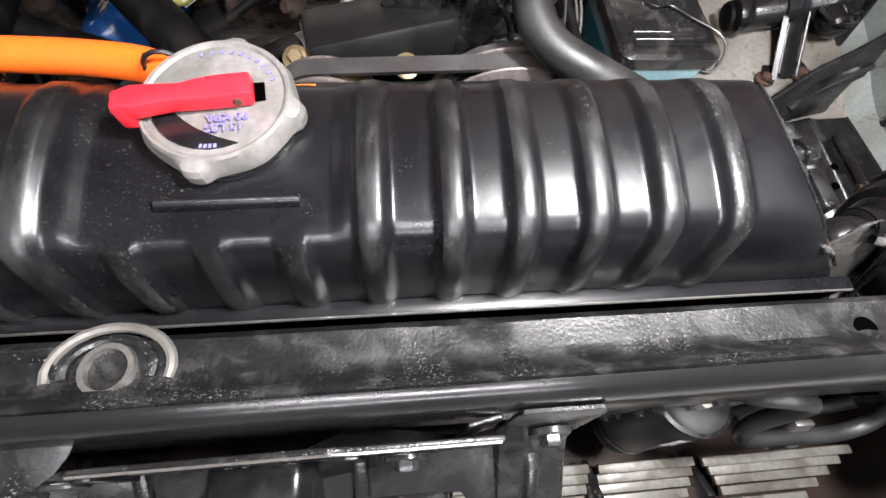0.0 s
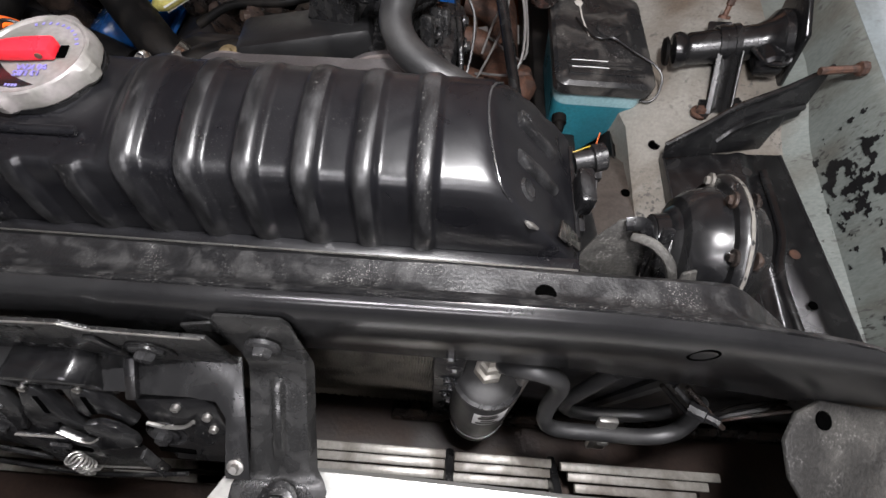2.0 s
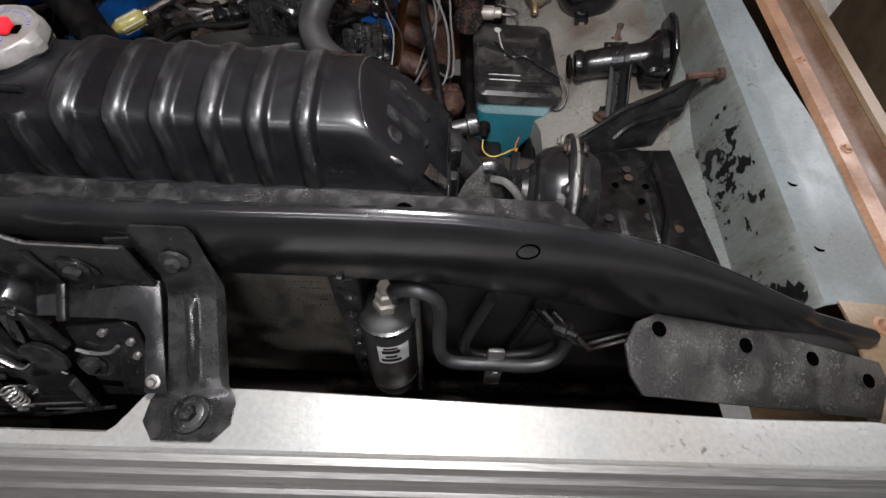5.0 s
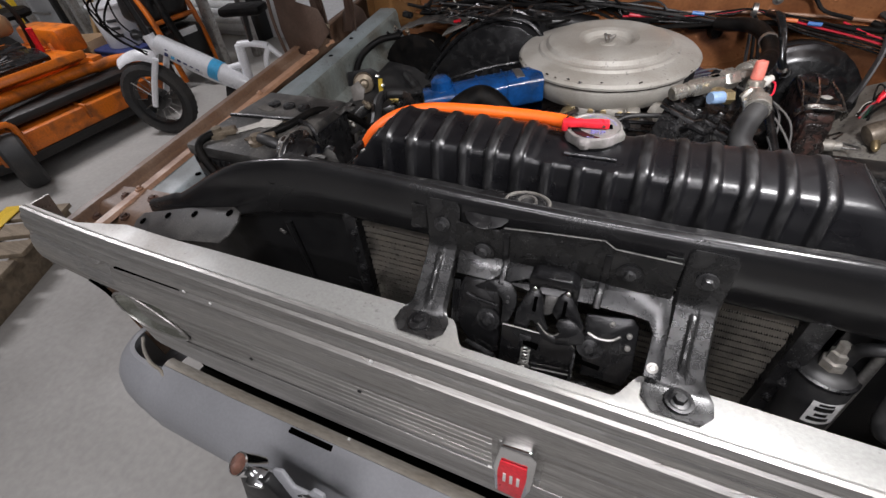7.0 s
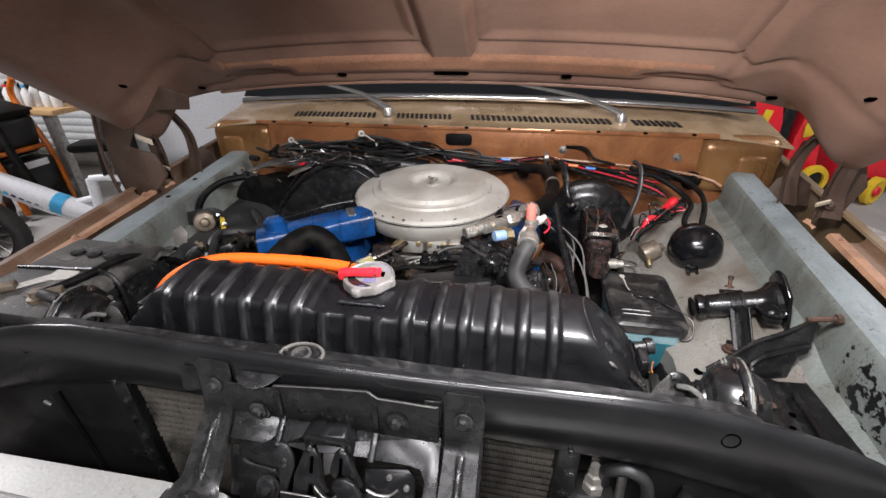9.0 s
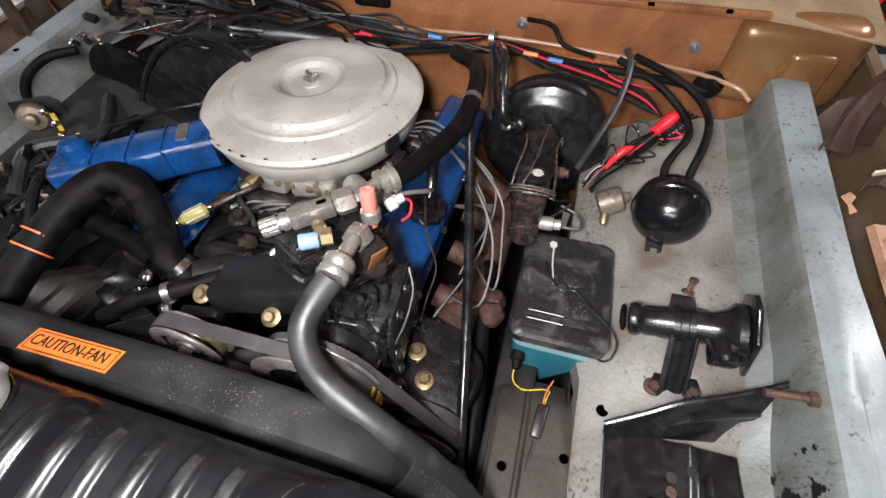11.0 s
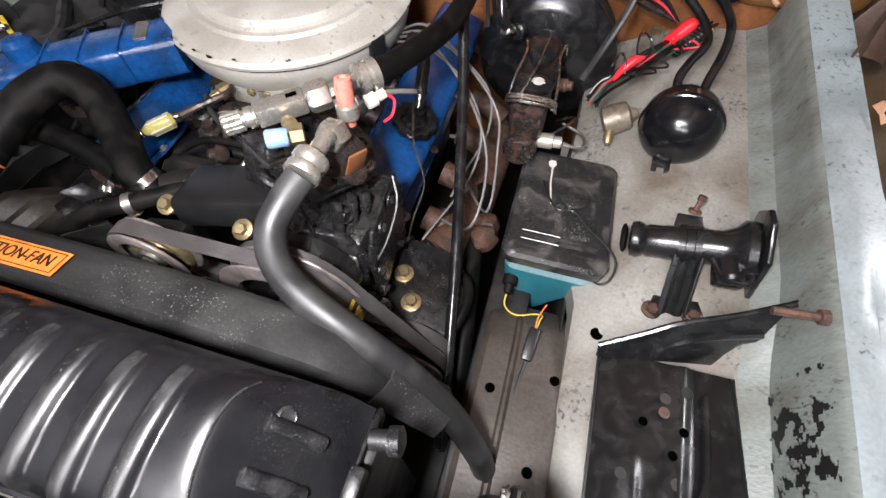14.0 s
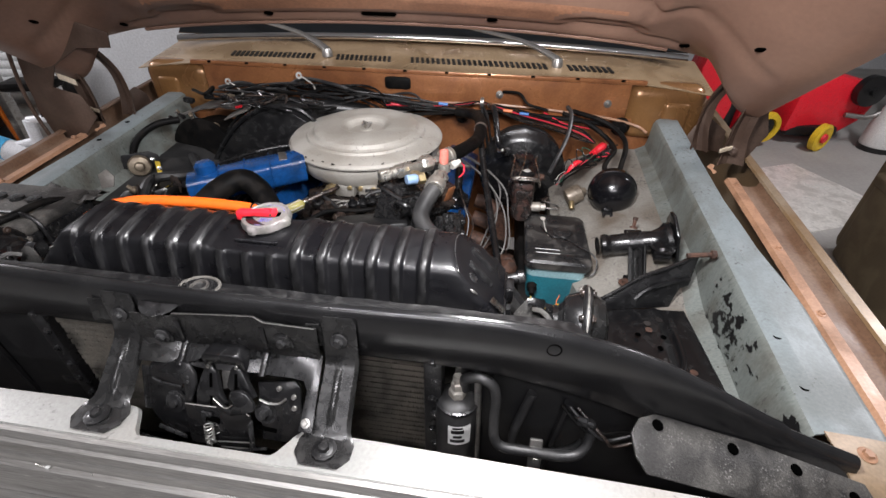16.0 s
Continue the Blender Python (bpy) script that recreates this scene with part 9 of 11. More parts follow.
# ---- the passenger's side of the bay ----
def battery():
    t = thing("battery", "dusty black battery littered with grey scraps, with corroded clamps and cables", "battery", (-0.64, 0.22, 0.70))
    part("case", box((-0.645, 0.235, 0.82), (0.205, 0.25, 0.22), 0.006), black_worn, t)
    part("lid", box((-0.645, 0.235, 0.936), (0.21, 0.255, 0.024), 0.006), battery_dust, t, "dusty lid")
    for k in range(13):
        part("case_rib", box((-0.5405, 0.125 + 0.0185 * k, 0.915), (0.004, 0.007, 0.014), 0.001), black_satin, t)
        part("case_rib", box((-0.735 + 0.0145 * k, 0.108, 0.915), (0.006, 0.004, 0.014), 0.001), black_satin, t)
    for x, y in ((-0.70, 0.15), (-0.60, 0.15)):
        part("terminal", lathe([(0.016, 0), (0.016, 0.008), (0.010, 0.010), (0.009, 0.020), (0, 0.021)], 14, (x, y, 0.947)), tarnished, t, "corroded terminal")
        part("clamp", box((x + 0.010, y + 0.010, 0.956), (0.042, 0.022, 0.012), 0.003, pose(0, 0, 0, 0, 0, 40)), tarnished, t, "corroded clamp")
    for k in range(3):
        part("vent_cap", lathe([(0.013, 0), (0.013, 0.006), (0, 0.007)], 14, (-0.685 + 0.04 * k, 0.30, 0.948)), black_gloss, t)
    rng = random.Random(6)
    for x, y, w, h, a, m in ((-0.635, 0.225, 0.05, 0.035, 10, white_wire), (-0.59, 0.25, 0.045, 0.02, 40, tarnished), (-0.665, 0.19, 0.05, 0.022, 55, white_wire), (-0.62, 0.165, 0.03, 0.018, 70, tarnished), (-0.60, 0.20, 0.035, 0.016, 30, slat_grey), (-0.69, 0.28, 0.04, 0.02, -15, slat_grey)):
        poly = [(w / 2 * c + rng.uniform(-0.004, 0.004), h / 2 * d + rng.uniform(-0.003, 0.003)) for c, d in ((-1, -1), (0, -1.1), (1, -1), (1.1, 0), (1, 1), (0, 1), (-1, 1))]
        part("scrap", prism(poly, 0.002, pose(x, y, 0.9485 + 0.002 * rng.random(), rng.uniform(-3, 3), rng.uniform(-3, 3), a)), m, t, "loose pale scrap")
    part("cable", tube([(-0.60, 0.155, 0.957), (-0.565, 0.145, 0.962), (-0.535, 0.15, 0.945), (-0.515, 0.16, 0.90), (-0.50, 0.18, 0.80)], 0.0095, 10), hose_rubber, t, "thick grey cable")
    part("cable", tube([(-0.70, 0.155, 0.957), (-0.715, 0.12, 0.952), (-0.70, 0.098, 0.93), (-0.66, 0.095, 0.86)], 0.008, 10), black_rubber, t, "thick black cable")
    part("cable", tube([(-0.60, 0.16, 0.955), (-0.575, 0.22, 0.957), (-0.565, 0.30, 0.952), (-0.55, 0.38, 0.90), (-0.56, 0.46, 0.83)], 0.0075, 10), black_rubber, t, "thick black cable")
    part("band_clamp", lathe([(0.034, -0.009), (0.037, -0.008), (0.037, 0.008), (0.034, 0.009)], 28, (-0.49, 0.12, 0.955), (1, 0.3, 0.1), ring=True), steel, t, "bright band clamp")
    part("hold_down", tube([(-0.75, 0.235, 0.949), (-0.645, 0.24, 0.952), (-0.54, 0.235, 0.949), (-0.53, 0.235, 0.84)], 0.004, 8), black_worn, t)
    part("tray", box((-0.645, 0.235, 0.702), (0.23, 0.28, 0.016), 0.004), black_worn, t, "steel battery tray")
    # rags and bent sheet behind the lid
    for x, y, z, w, h, a in ((-0.60, 0.385, 0.925, 0.10, 0.05, 12), (-0.66, 0.40, 0.92, 0.06, 0.04, -20), (-0.545, 0.35, 0.935, 0.05, 0.06, 35)):
        part("crumpled_sheet", seal(sheet(lambda u, v: (x + w * (u - 0.5) * math.cos(radians(a)) - h * (v - 0.5) * math.sin(radians(a)), y + w * (u - 0.5) * math.sin(radians(a)) + h * (v - 0.5) * math.cos(radians(a)), z + 0.016 * noise.noise(Vector((u * 3 + x * 9, v * 3, y * 7))) - 0.03 * max(0, v - 0.6)), frange(0, 1, 10), frange(0, 1, 8), 0.002)), battery_dust, t, "crumpled dusty sheet")
    part("bent_tab", prism([(-0.012, -0.02), (0.014, -0.018), (0.02, 0.004), (0.006, 0.022), (-0.014, 0.012)], 0.003, axes_at((-0.545, 0.415, 0.945), (1, 0.3, 0.1), (0, 0.5, 0.9)), 0.001), slat_grey, t, "pale bent tab")


battery()


def starter_relay():
    t = thing("starter_relay", "round brass-coloured relay with yellow wires on the inner fender", "relay", (-0.70, 0.68, 0.83))
    part("can", lathe([(0.026, 0), (0.03, 0.006), (0.03, 0.020), (0.026, 0.026), (0.014, 0.029), (0.010, 0.040), (0.006, 0.042), (0, 0.042)], 28, (-0.725, 0.695, 0.842), (0.62, -0.75, 0.2)), tarnished, t)
    part("bracket", prism([(-0.05, -0.03), (0.05, -0.03), (0.05, 0.02), (0.03, 0.035), (-0.04, 0.035)], 0.003, axes_at((-0.735, 0.71, 0.838), (0.75, 0.62, 0), (0, 0, 1)), 0.001), black_satin, t)
    part("tag", prism([(-0.007, -0.022), (0.007, -0.020), (0.008, 0.022), (-0.006, 0.022)], 0.003, axes_at((-0.662, 0.69, 0.838), (1, 0.1, 0), (0, 0.15, 1)), 0.001), yellow_wire, t, "yellow tag")
    part("tag", lathe([(0.004, 0), (0.015, 0.0), (0.016, 0.004), (0.004, 0.005)], 20, (-0.622, 0.685, 0.80), (0.3, -0.8, 0.5), ring=True), yellow_wire, t, "yellow ring tag")
    for q in ((-0.665, 0.685, 0.868), (-0.648, 0.68, 0.845), (-0.655, 0.68, 0.81)):
        part("stud", lathe([(0.006, 0), (0.006, 0.014), (0.003, 0.015), (0.003, 0.022)], 6, q, (0.5, -0.7, 0.3)), bright_steel, t, "bright stud")
    part("wire", tube([(-0.66, 0.675, 0.818), (-0.64, 0.665, 0.79), (-0.625, 0.675, 0.77)], 0.003, 8), yellow_wire, t, "yellow lead")
    part("hose_loop", tube([(-0.755, 0.74, 0.74), (-0.762, 0.72, 0.84), (-0.745, 0.74, 0.90), (-0.70, 0.78, 0.935), (-0.65, 0.82, 0.94)], 0.010, 10), black_rubber, t)


starter_relay()


def heater_box():
    t = thing("heater_box", "large black rounded heater blower housing on the firewall", "heater box", (-0.45, 0.95, 0.75))
    shape = [(-0.69, 0.60), (-0.665, 0.68), (-0.625, 0.757), (-0.58, 0.822), (-0.53, 0.884), (-0.475, 0.934), (-0.415, 0.968), (-0.35, 0.985), (-0.29, 0.982), (-0.25, 0.96), (-0.228, 0.92), (-0.22, 0.80), (-0.22, 0.60)]
    face = axes_at((0, 0.812, 0), (1, 0, 0), (0, 0.06, 1))
    part("housing", prism(shape, 0.020, axes_at((0, 0.918, 0), (1, 0, 0), (0, 0.06, 1)) @ Matrix.Diagonal((1, 1, 5.6, 1)), 0.004), black_satin, t, "", 50)
    inner = [(-0.45 + 0.93 * (x + 0.45), 0.79 + 0.93 * (z - 0.79)) for x, z in shape]
    part("front_panel", prism(inner, 0.006, face @ Matrix.Translation((0, 0, 0.008)), 0.003), black_gloss, t, "flat black front panel")
    rim = [face @ Vector((x, z, 0.008)) for x, z in shape]
    part("rim", tube(rim, 0.0075, 8, 4), black_gloss, t, "rolled front flange")
    part("second_rim", tube([p + Vector((-0.02, 0.045, 0.008)) for p in rim[2:10]], 0.006, 8, 4), black_gloss, t, "rear flange")
    # blower drum with a dusty top and its bolted flange
    part("blower_drum", lathe([(0.02, 0.0), (0.095, 0.0), (0.105, 0.008), (0.108, 0.03), (0.108, 0.10), (0.12, 0.104), (0.12, 0.112), (0.09, 0.116), (0, 0.116)], 40, (-0.625, 0.985, 0.80), (-0.1, -1, 0.05)), black_rubber, t, "black blower drum")
    part("top_cover", seal(sheet(lambda u, v: (-0.72 + 0.25 * u, 0.885 + 0.10 * v + 0.02 * u, 0.905 + 0.055 * math.sin(1.9 * u + 0.3) + 0.006 * noise.noise(Vector((9 * u, 7 * v, 2)))), frange(0, 1, 14), frange(0, 1, 8), 0.004)), battery_dust, t, "greasy grey top cover")
    part("cover_plate", prism([(-0.04, -0.025), (0.045, -0.02), (0.05, 0.02), (-0.035, 0.025)], 0.004, axes_at((-0.50, 0.895, 0.945), (0.9, 0.1, 0.35), (-0.1, 1, 0.1)), 0.001), slat_grey, t, "pale cover plate")
    part("red_tag", box((-0.50, 0.905, 0.962), (0.022, 0.008, 0.008), 0.002, pose(0, 0, 0, 0, -15, 0)), red_plastic, t, "red tag")
    part("duct", tube([(-0.30, 0.95, 0.95), (-0.22, 0.98, 0.95), (-0.12, 1.02, 0.93)], 0.026, 14), black_satin, t)
    rng = random.Random(4)
    for k in range(12):
        x, y = -0.735 + 0.014 * k, 0.875 + 0.02 * rng.random()
        part("fitting", lathe([(0.006, 0), (0.007, 0.003), (0.007, 0.010), (0.004, 0.012), (0.004, 0.018)], 8, (x, y, 0.905 + 0.02 * math.sin(0.5 * k) + 0.01 * rng.random()), (rng.uniform(-0.6, 0.6), -0.5, 1)), (bright_steel, black_gloss, tarnished)[k % 3], t)
    part("band", tube([(-0.60, 0.858, 0.72), (-0.592, 0.852, 0.745), (-0.583, 0.85, 0.765)], 0.007, 8, 3, 0.4), steel, t, "bright clip on the flange")
    part("pipe", tube([(-0.52, 0.70, 0.845), (-0.44, 0.70, 0.875), (-0.34, 0.72, 0.905), (-0.25, 0.76, 0.915)], 0.0045, 8), black_gloss, t, "thin shiny pipe")


heater_box()


def bay_floor():
    t = thing("bay_closing", "dark closing floor added below the engine", "frame", (0, 0.45, 0))
    # Unseen dark floor, added so the space below the engine stays black.
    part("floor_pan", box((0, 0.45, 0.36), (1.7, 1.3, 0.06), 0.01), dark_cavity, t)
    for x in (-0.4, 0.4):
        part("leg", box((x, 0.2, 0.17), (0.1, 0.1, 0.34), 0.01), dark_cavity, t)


bay_floor()


# ---- wiring ----
def wire_bundle():
    rng = random.Random(11)
    t = thing("wiring_harness", "tangled black and coloured wiring along the firewall", "wiring", (0, 1.0, 0.95))
    for k in range(14):
        y, z = 0.97 + 0.05 * rng.random(), 0.955 + 0.03 * rng.random()
        pts = [(-0.68 + 0.1 * rng.random(), y, z)]
        for x in frange(-0.55, 0.0, 5):
            pts.append((x + 0.03 * rng.uniform(-1, 1), y + 0.03 * rng.uniform(-1, 1), z + 0.02 * rng.uniform(-1, 1) + 0.03 * math.exp(-((x + 0.3) / 0.2) ** 2)))
        pts.append((0.05 + 0.2 * rng.random(), 1.02, 0.95))
        part("wire", tube(pts, rng.choice((0.003, 0.004, 0.006)), 7), rng.choice((black_rubber, black_gloss, black_rubber, hose_rubber)), t)
    for k, m in enumerate((black_rubber, black_gloss, red_wire, black_rubber, grease, black_gloss)):
        o = 0.006 * k
        pts = [(-0.05, 0.99, 0.955 + o), (0.1, 1.0, 0.965 + 0.4 * o), (0.2, 1.0, 0.985 - 0.3 * o), (0.25, 0.995, 0.99), (0.36, 0.99, 0.975 - o), (0.48, 0.985, 0.95 - o), (0.56, 0.97, 0.93 - o), (0.60, 0.95, 0.90)]
        part("wire", tube(pts, 0.0024, 7), m, t)
    for x, y, z, mt in ((0.13, 0.997, 0.9785, blue_wire), (0.38, 0.985, 0.966, blue_wire), (0.33, 0.987, 0.972, orange_wire), (-0.02, 0.988, 0.972, red_wire)):
        part("sleeve", tube([(x - 0.014, y, z), (x + 0.014, y, z - 0.002)], 0.0045, 8, 1), mt, t, "coloured splice sleeve")
    part("tie", lathe([(0.015, -0.005), (0.015, 0.005), (0.012, 0.005), (0.012, -0.005)], 12, (0.25, 0.995, 0.99), (1, 0, 0), ring=True), steel, t, "metal clip")
    for k in range(3):
        part("wire", tube([(0.25, 0.99, 0.985), (0.255 + 0.008 * k, 0.98, 0.95), (0.26 + 0.012 * k, 0.95, 0.90), (0.27 + 0.015 * k, 0.93, 0.85)], 0.004, 7), (hose_rubber, black_rubber, black_gloss)[k], t)
    for k in range(12):
        x, y, z = -0.62 + 0.42 * rng.random(), 0.86 + 0.12 * rng.random(), 0.965 + 0.02 * rng.random()
        pts = [(x, y, z), (x + 0.07 * rng.uniform(-1, 1), y + 0.05 * rng.uniform(-1, 1), z + 0.03 * rng.random()), (x + 0.12 * rng.uniform(-1, 1), y + 0.06 * rng.uniform(-1, 1), z + 0.015), (x + 0.16 * rng.uniform(-1, 1), y + 0.05, z)]
        part("wire", tube(pts, rng.choice((0.0025, 0.0035, 0.005)), 7), rng.choice((black_gloss, black_rubber, black_gloss, grease)), t)
    for k in range(8):
        x = -0.66 + 0.05 * k
        part("connector", box((x, 0.90 + 0.03 * (k % 3), 0.975 + 0.006 * (k % 2)), (0.03, 0.018, 0.014), 0.003, pose(0, 0, 0, 10, 12, 37 * k)), (black_gloss, stamped_black, tarnished)[k % 3], t)
    # loose ring terminals and hanging ends
    for x0, z0 in ((-0.55, 1.0), (-0.3, 1.03)):
        part("wire", tube([(x0, 1.0, 0.965), (x0 + 0.02, 0.99, z0 - 0.02), (x0 - 0.01, 1.0, z0), (x0 - 0.03, 1.01, z0 + 0.005)], 0.0025, 6), white_wire, t)
        part("ring_terminal", lathe([(0.004, 0), (0.010, 0), (0.010, 0.002), (0.004, 0.002)], 14, (x0 - 0.035, 1.01, z0 + 0.008), (0.3, -1, 0.2), ring=True), steel, t)
    part("wire", tube([(0.31, 1.048, 1.01), (0.36, 1.02, 1.015), (0.39, 1.0, 0.99), (0.45, 1.0, 0.975)], 0.0045, 8), black_rubber, t)
    part("heater_cable", tube([(0.12, 1.05, 0.93), (0.3, 1.02, 0.955), (0.45, 1.0, 0.955), (0.60, 1.0, 0.945), (0.67, 1.01, 0.925)], 0.007, 10), black_rubber, t, "thick black cable")
    part("conduit", tube([(0.51, 1.03, 0.98), (0.52, 0.99, 0.97), (0.51, 0.92, 0.93), (0.48, 0.84, 0.89), (0.46, 0.80, 0.86)], 0.006, 8), hose_rubber, t)
    part("pipe", tube([(0.02, 1.045, 0.965), (0.3, 1.04, 0.972), (0.6, 1.035, 0.955), (0.72, 1.03, 0.935), (0.75, 1.0, 0.925)], 0.004, 8), tan_flange, t, "thin brown pipe")
    for x, y, z, r in ((0.68, 1.045, 0.925, 0.028), (0.185, 1.05, 0.925, 0.02)):
        part("grommet", lathe([(r, 0), (r, 0.006), (r * 0.7, 0.014), (r * 0.5, 0.03), (0, 0.032)], 20, (x, y, z), (0, -1, 0)), black_rubber, t, "black rubber grommet")


wire_bundle()


def fuse_wires():
    rng = random.Random(5)
    t = thing("connector_cluster", "loose wires with red connectors beside the brake booster", "wiring", (0.57, 0.86, 0.86))
    spine = [Vector(p) for p in ((0.668, 1.0, 0.872), (0.632, 0.965, 0.868), (0.600, 0.925, 0.864), (0.565, 0.882, 0.858), (0.532, 0.838, 0.852), (0.505, 0.80, 0.846), (0.488, 0.768, 0.836))]
    side = Vector((0.78, -0.62, 0)).normalized()
    # loom: wires that run side by side with a little slack
    for k in range(13):
        off, amp, ph = rng.uniform(-0.016, 0.016), rng.uniform(0.002, 0.008), rng.uniform(0, 6)
        a, b = rng.choice((0, 0, 1, 2)), rng.choice((5, 6, 7, 7))
        pts = [p + side * (off + amp * math.sin(1.4 * n + ph)) + Z * (0.004 + 0.007 * rng.random()) for n, p in enumerate(spine)][a:b]
        m = (black_gloss, black_rubber, black_gloss, green_wire, black_rubber, red_wire, black_gloss, white_wire, black_rubber, green_wire, grey_wire, black_gloss, red_wire)[k]
        part("wire", tube(pts, 0.0028 if m in (black_gloss, black_rubber) else 0.0017, 7), m, t)
    # loops that stray from the loom
    for k, (p, q, h) in enumerate((((0.60, 0.93), (0.565, 0.955), 0.02), ((0.575, 0.90), (0.545, 0.925), 0.025), ((0.545, 0.85), (0.575, 0.835), 0.012), ((0.53, 0.83), (0.515, 0.86), 0.02), ((0.62, 0.945), (0.645, 0.93), 0.012), ((0.56, 0.875), (0.595, 0.86), 0.01))):
        a, b = Vector((*p, 0.862)), Vector((*q, 0.862 + h))
        c = Vector(((p[0] + q[0]) / 2 - 0.02, (p[1] + q[1]) / 2 - 0.02, 0.860 + h))
        part("wire", tube([a, a.lerp(b, 0.5) + Z * 0.01, b, c, a.lerp(c, 0.3) + Vector((-0.02, -0.015, 0))], 0.0018, 6), (green_wire, black_gloss, black_rubber, black_gloss, red_wire, black_rubber)[k], t)
    part("connector", tube([(0.594, 0.930, 0.874), (0.602, 0.943, 0.877), (0.628, 0.985, 0.878), (0.638, 1.0, 0.874)], [0.011, 0.0105, 0.0135, 0.009], 12, 3), red_plastic, t, "red connector")
    part("connector", tube([(0.512, 0.815, 0.862), (0.522, 0.835, 0.868), (0.54, 0.865, 0.870), (0.56, 0.885, 0.866)], [0.003, 0.0065, 0.0085, 0.003], 10, 3), red_plastic, t, "red connector")
    for k in range(7):
        p = Vector((0.610, 0.918, 0.868)).lerp(Vector((0.650, 0.972, 0.872)), k / 6)
        part("sleeve_ring", lathe([(0.009, -0.003), (0.0115, -0.002), (0.0115, 0.002), (0.009, 0.003)], 14, p, (0.6, 0.8, 0.06), ring=True), black_gloss, t, "ribbed black sleeve")
    for k in range(3):
        part("yellow_wire", tube([(0.645, 0.99 + 0.004 * k, 0.868), (0.66 + 0.003 * k, 0.998, 0.874), (0.672, 0.995 + 0.006 * k, 0.87)], 0.0018, 6), (yellow_wire, yellow_wire, white_wire)[k], t)
    part("wire", tube([(0.58, 0.99, 0.93), (0.50, 0.98, 0.945), (0.44, 1.01, 0.965)], 0.0022, 6), red_wire, t)


fuse_wires()


def bay_clutter():
    """Dark hoses, brackets and leads between battery, inner fender and heater box."""
    rng = random.Random(17)
    t = thing("hose_cluster", "tangle of black hoses and greasy brackets behind the battery", "hoses", (-0.58, 0.55, 0.7))
    for k in range(13):
        x, y, z = -0.70 + 0.26 * rng.random(), 0.42 + 0.08 * rng.random(), 0.74 + 0.09 * rng.random()
        pts = [(x, y, z), (x + 0.05 * rng.uniform(-1, 1), y + 0.09, z + 0.05 * rng.random()), (x + 0.08 * rng.uniform(-1, 1), y + 0.19, z + 0.04 * rng.uniform(-1, 1)), (x + 0.10 * rng.uniform(-1, 1), y + 0.33, z - 0.04 * rng.random())]
        part("hose", tube(pts, rng.choice((0.004, 0.006, 0.009, 0.013)), 9), rng.choice((black_rubber, black_gloss, black_rubber, hose_rubber)), t)
    for k in range(10):
        x, y, z = -0.69 + 0.24 * rng.random(), 0.43 + 0.18 * rng.random(), 0.78 + 0.08 * rng.random()
        part("bracket", prism([(0, 0), (0.05, 0.004), (0.056, 0.02), (0.03, 0.03), (0.004, 0.022)], 0.003, axes_at((x, y, z), (rng.uniform(-1, 1), rng.uniform(-1, 1), 0.3), (0, 0.3, 1)), 0.0008), rng.choice((grease, stamped_black, cast_alu, black_worn)), t)
    for k in range(8):
        x, y, z = -0.68 + 0.22 * rng.random(), 0.42 + 0.20 * rng.random(), 0.80 + 0.07 * rng.random()
        part("fitting", lathe([(0.006, 0), (0.009, 0.003), (0.009, 0.014), (0.005, 0.016), (0.005, 0.026)], 8, (x, y, z), (rng.uniform(-1, 1), rng.uniform(-1, 0), 1)), (steel, black_gloss, tarnished)[k % 3], t)
    part("blower_duct", tube([(-0.62, 0.86, 0.70), (-0.66, 0.78, 0.73), (-0.68, 0.70, 0.74), (-0.66, 0.62, 0.72)], 0.03, 14), black_rubber, t, "wide black duct")


bay_clutter()


# ---- round the truck: passenger's side ----
def wheel(t, c, r, w, axis, hub_mat, name="wheel"):
    prof = [(r * 0.55, -w * 0.5), (r * 0.85, -w * 0.52), (r * 0.97, -w * 0.38), (r, -w * 0.15), (r, w * 0.15), (r * 0.97, w * 0.38), (r * 0.85, w * 0.52), (r * 0.55, w * 0.5)]
    k = part(name, lathe(prof, 32, c, axis), tyre, t, "black tyre")
    part("hub", lathe([(0, -w * 0.3), (r * 0.5, -w * 0.35), (r * 0.56, -w * 0.42), (r * 0.56, w * 0.42), (r * 0.5, w * 0.35), (0, w * 0.3)], 24, c, axis), hub_mat, k)
    return k


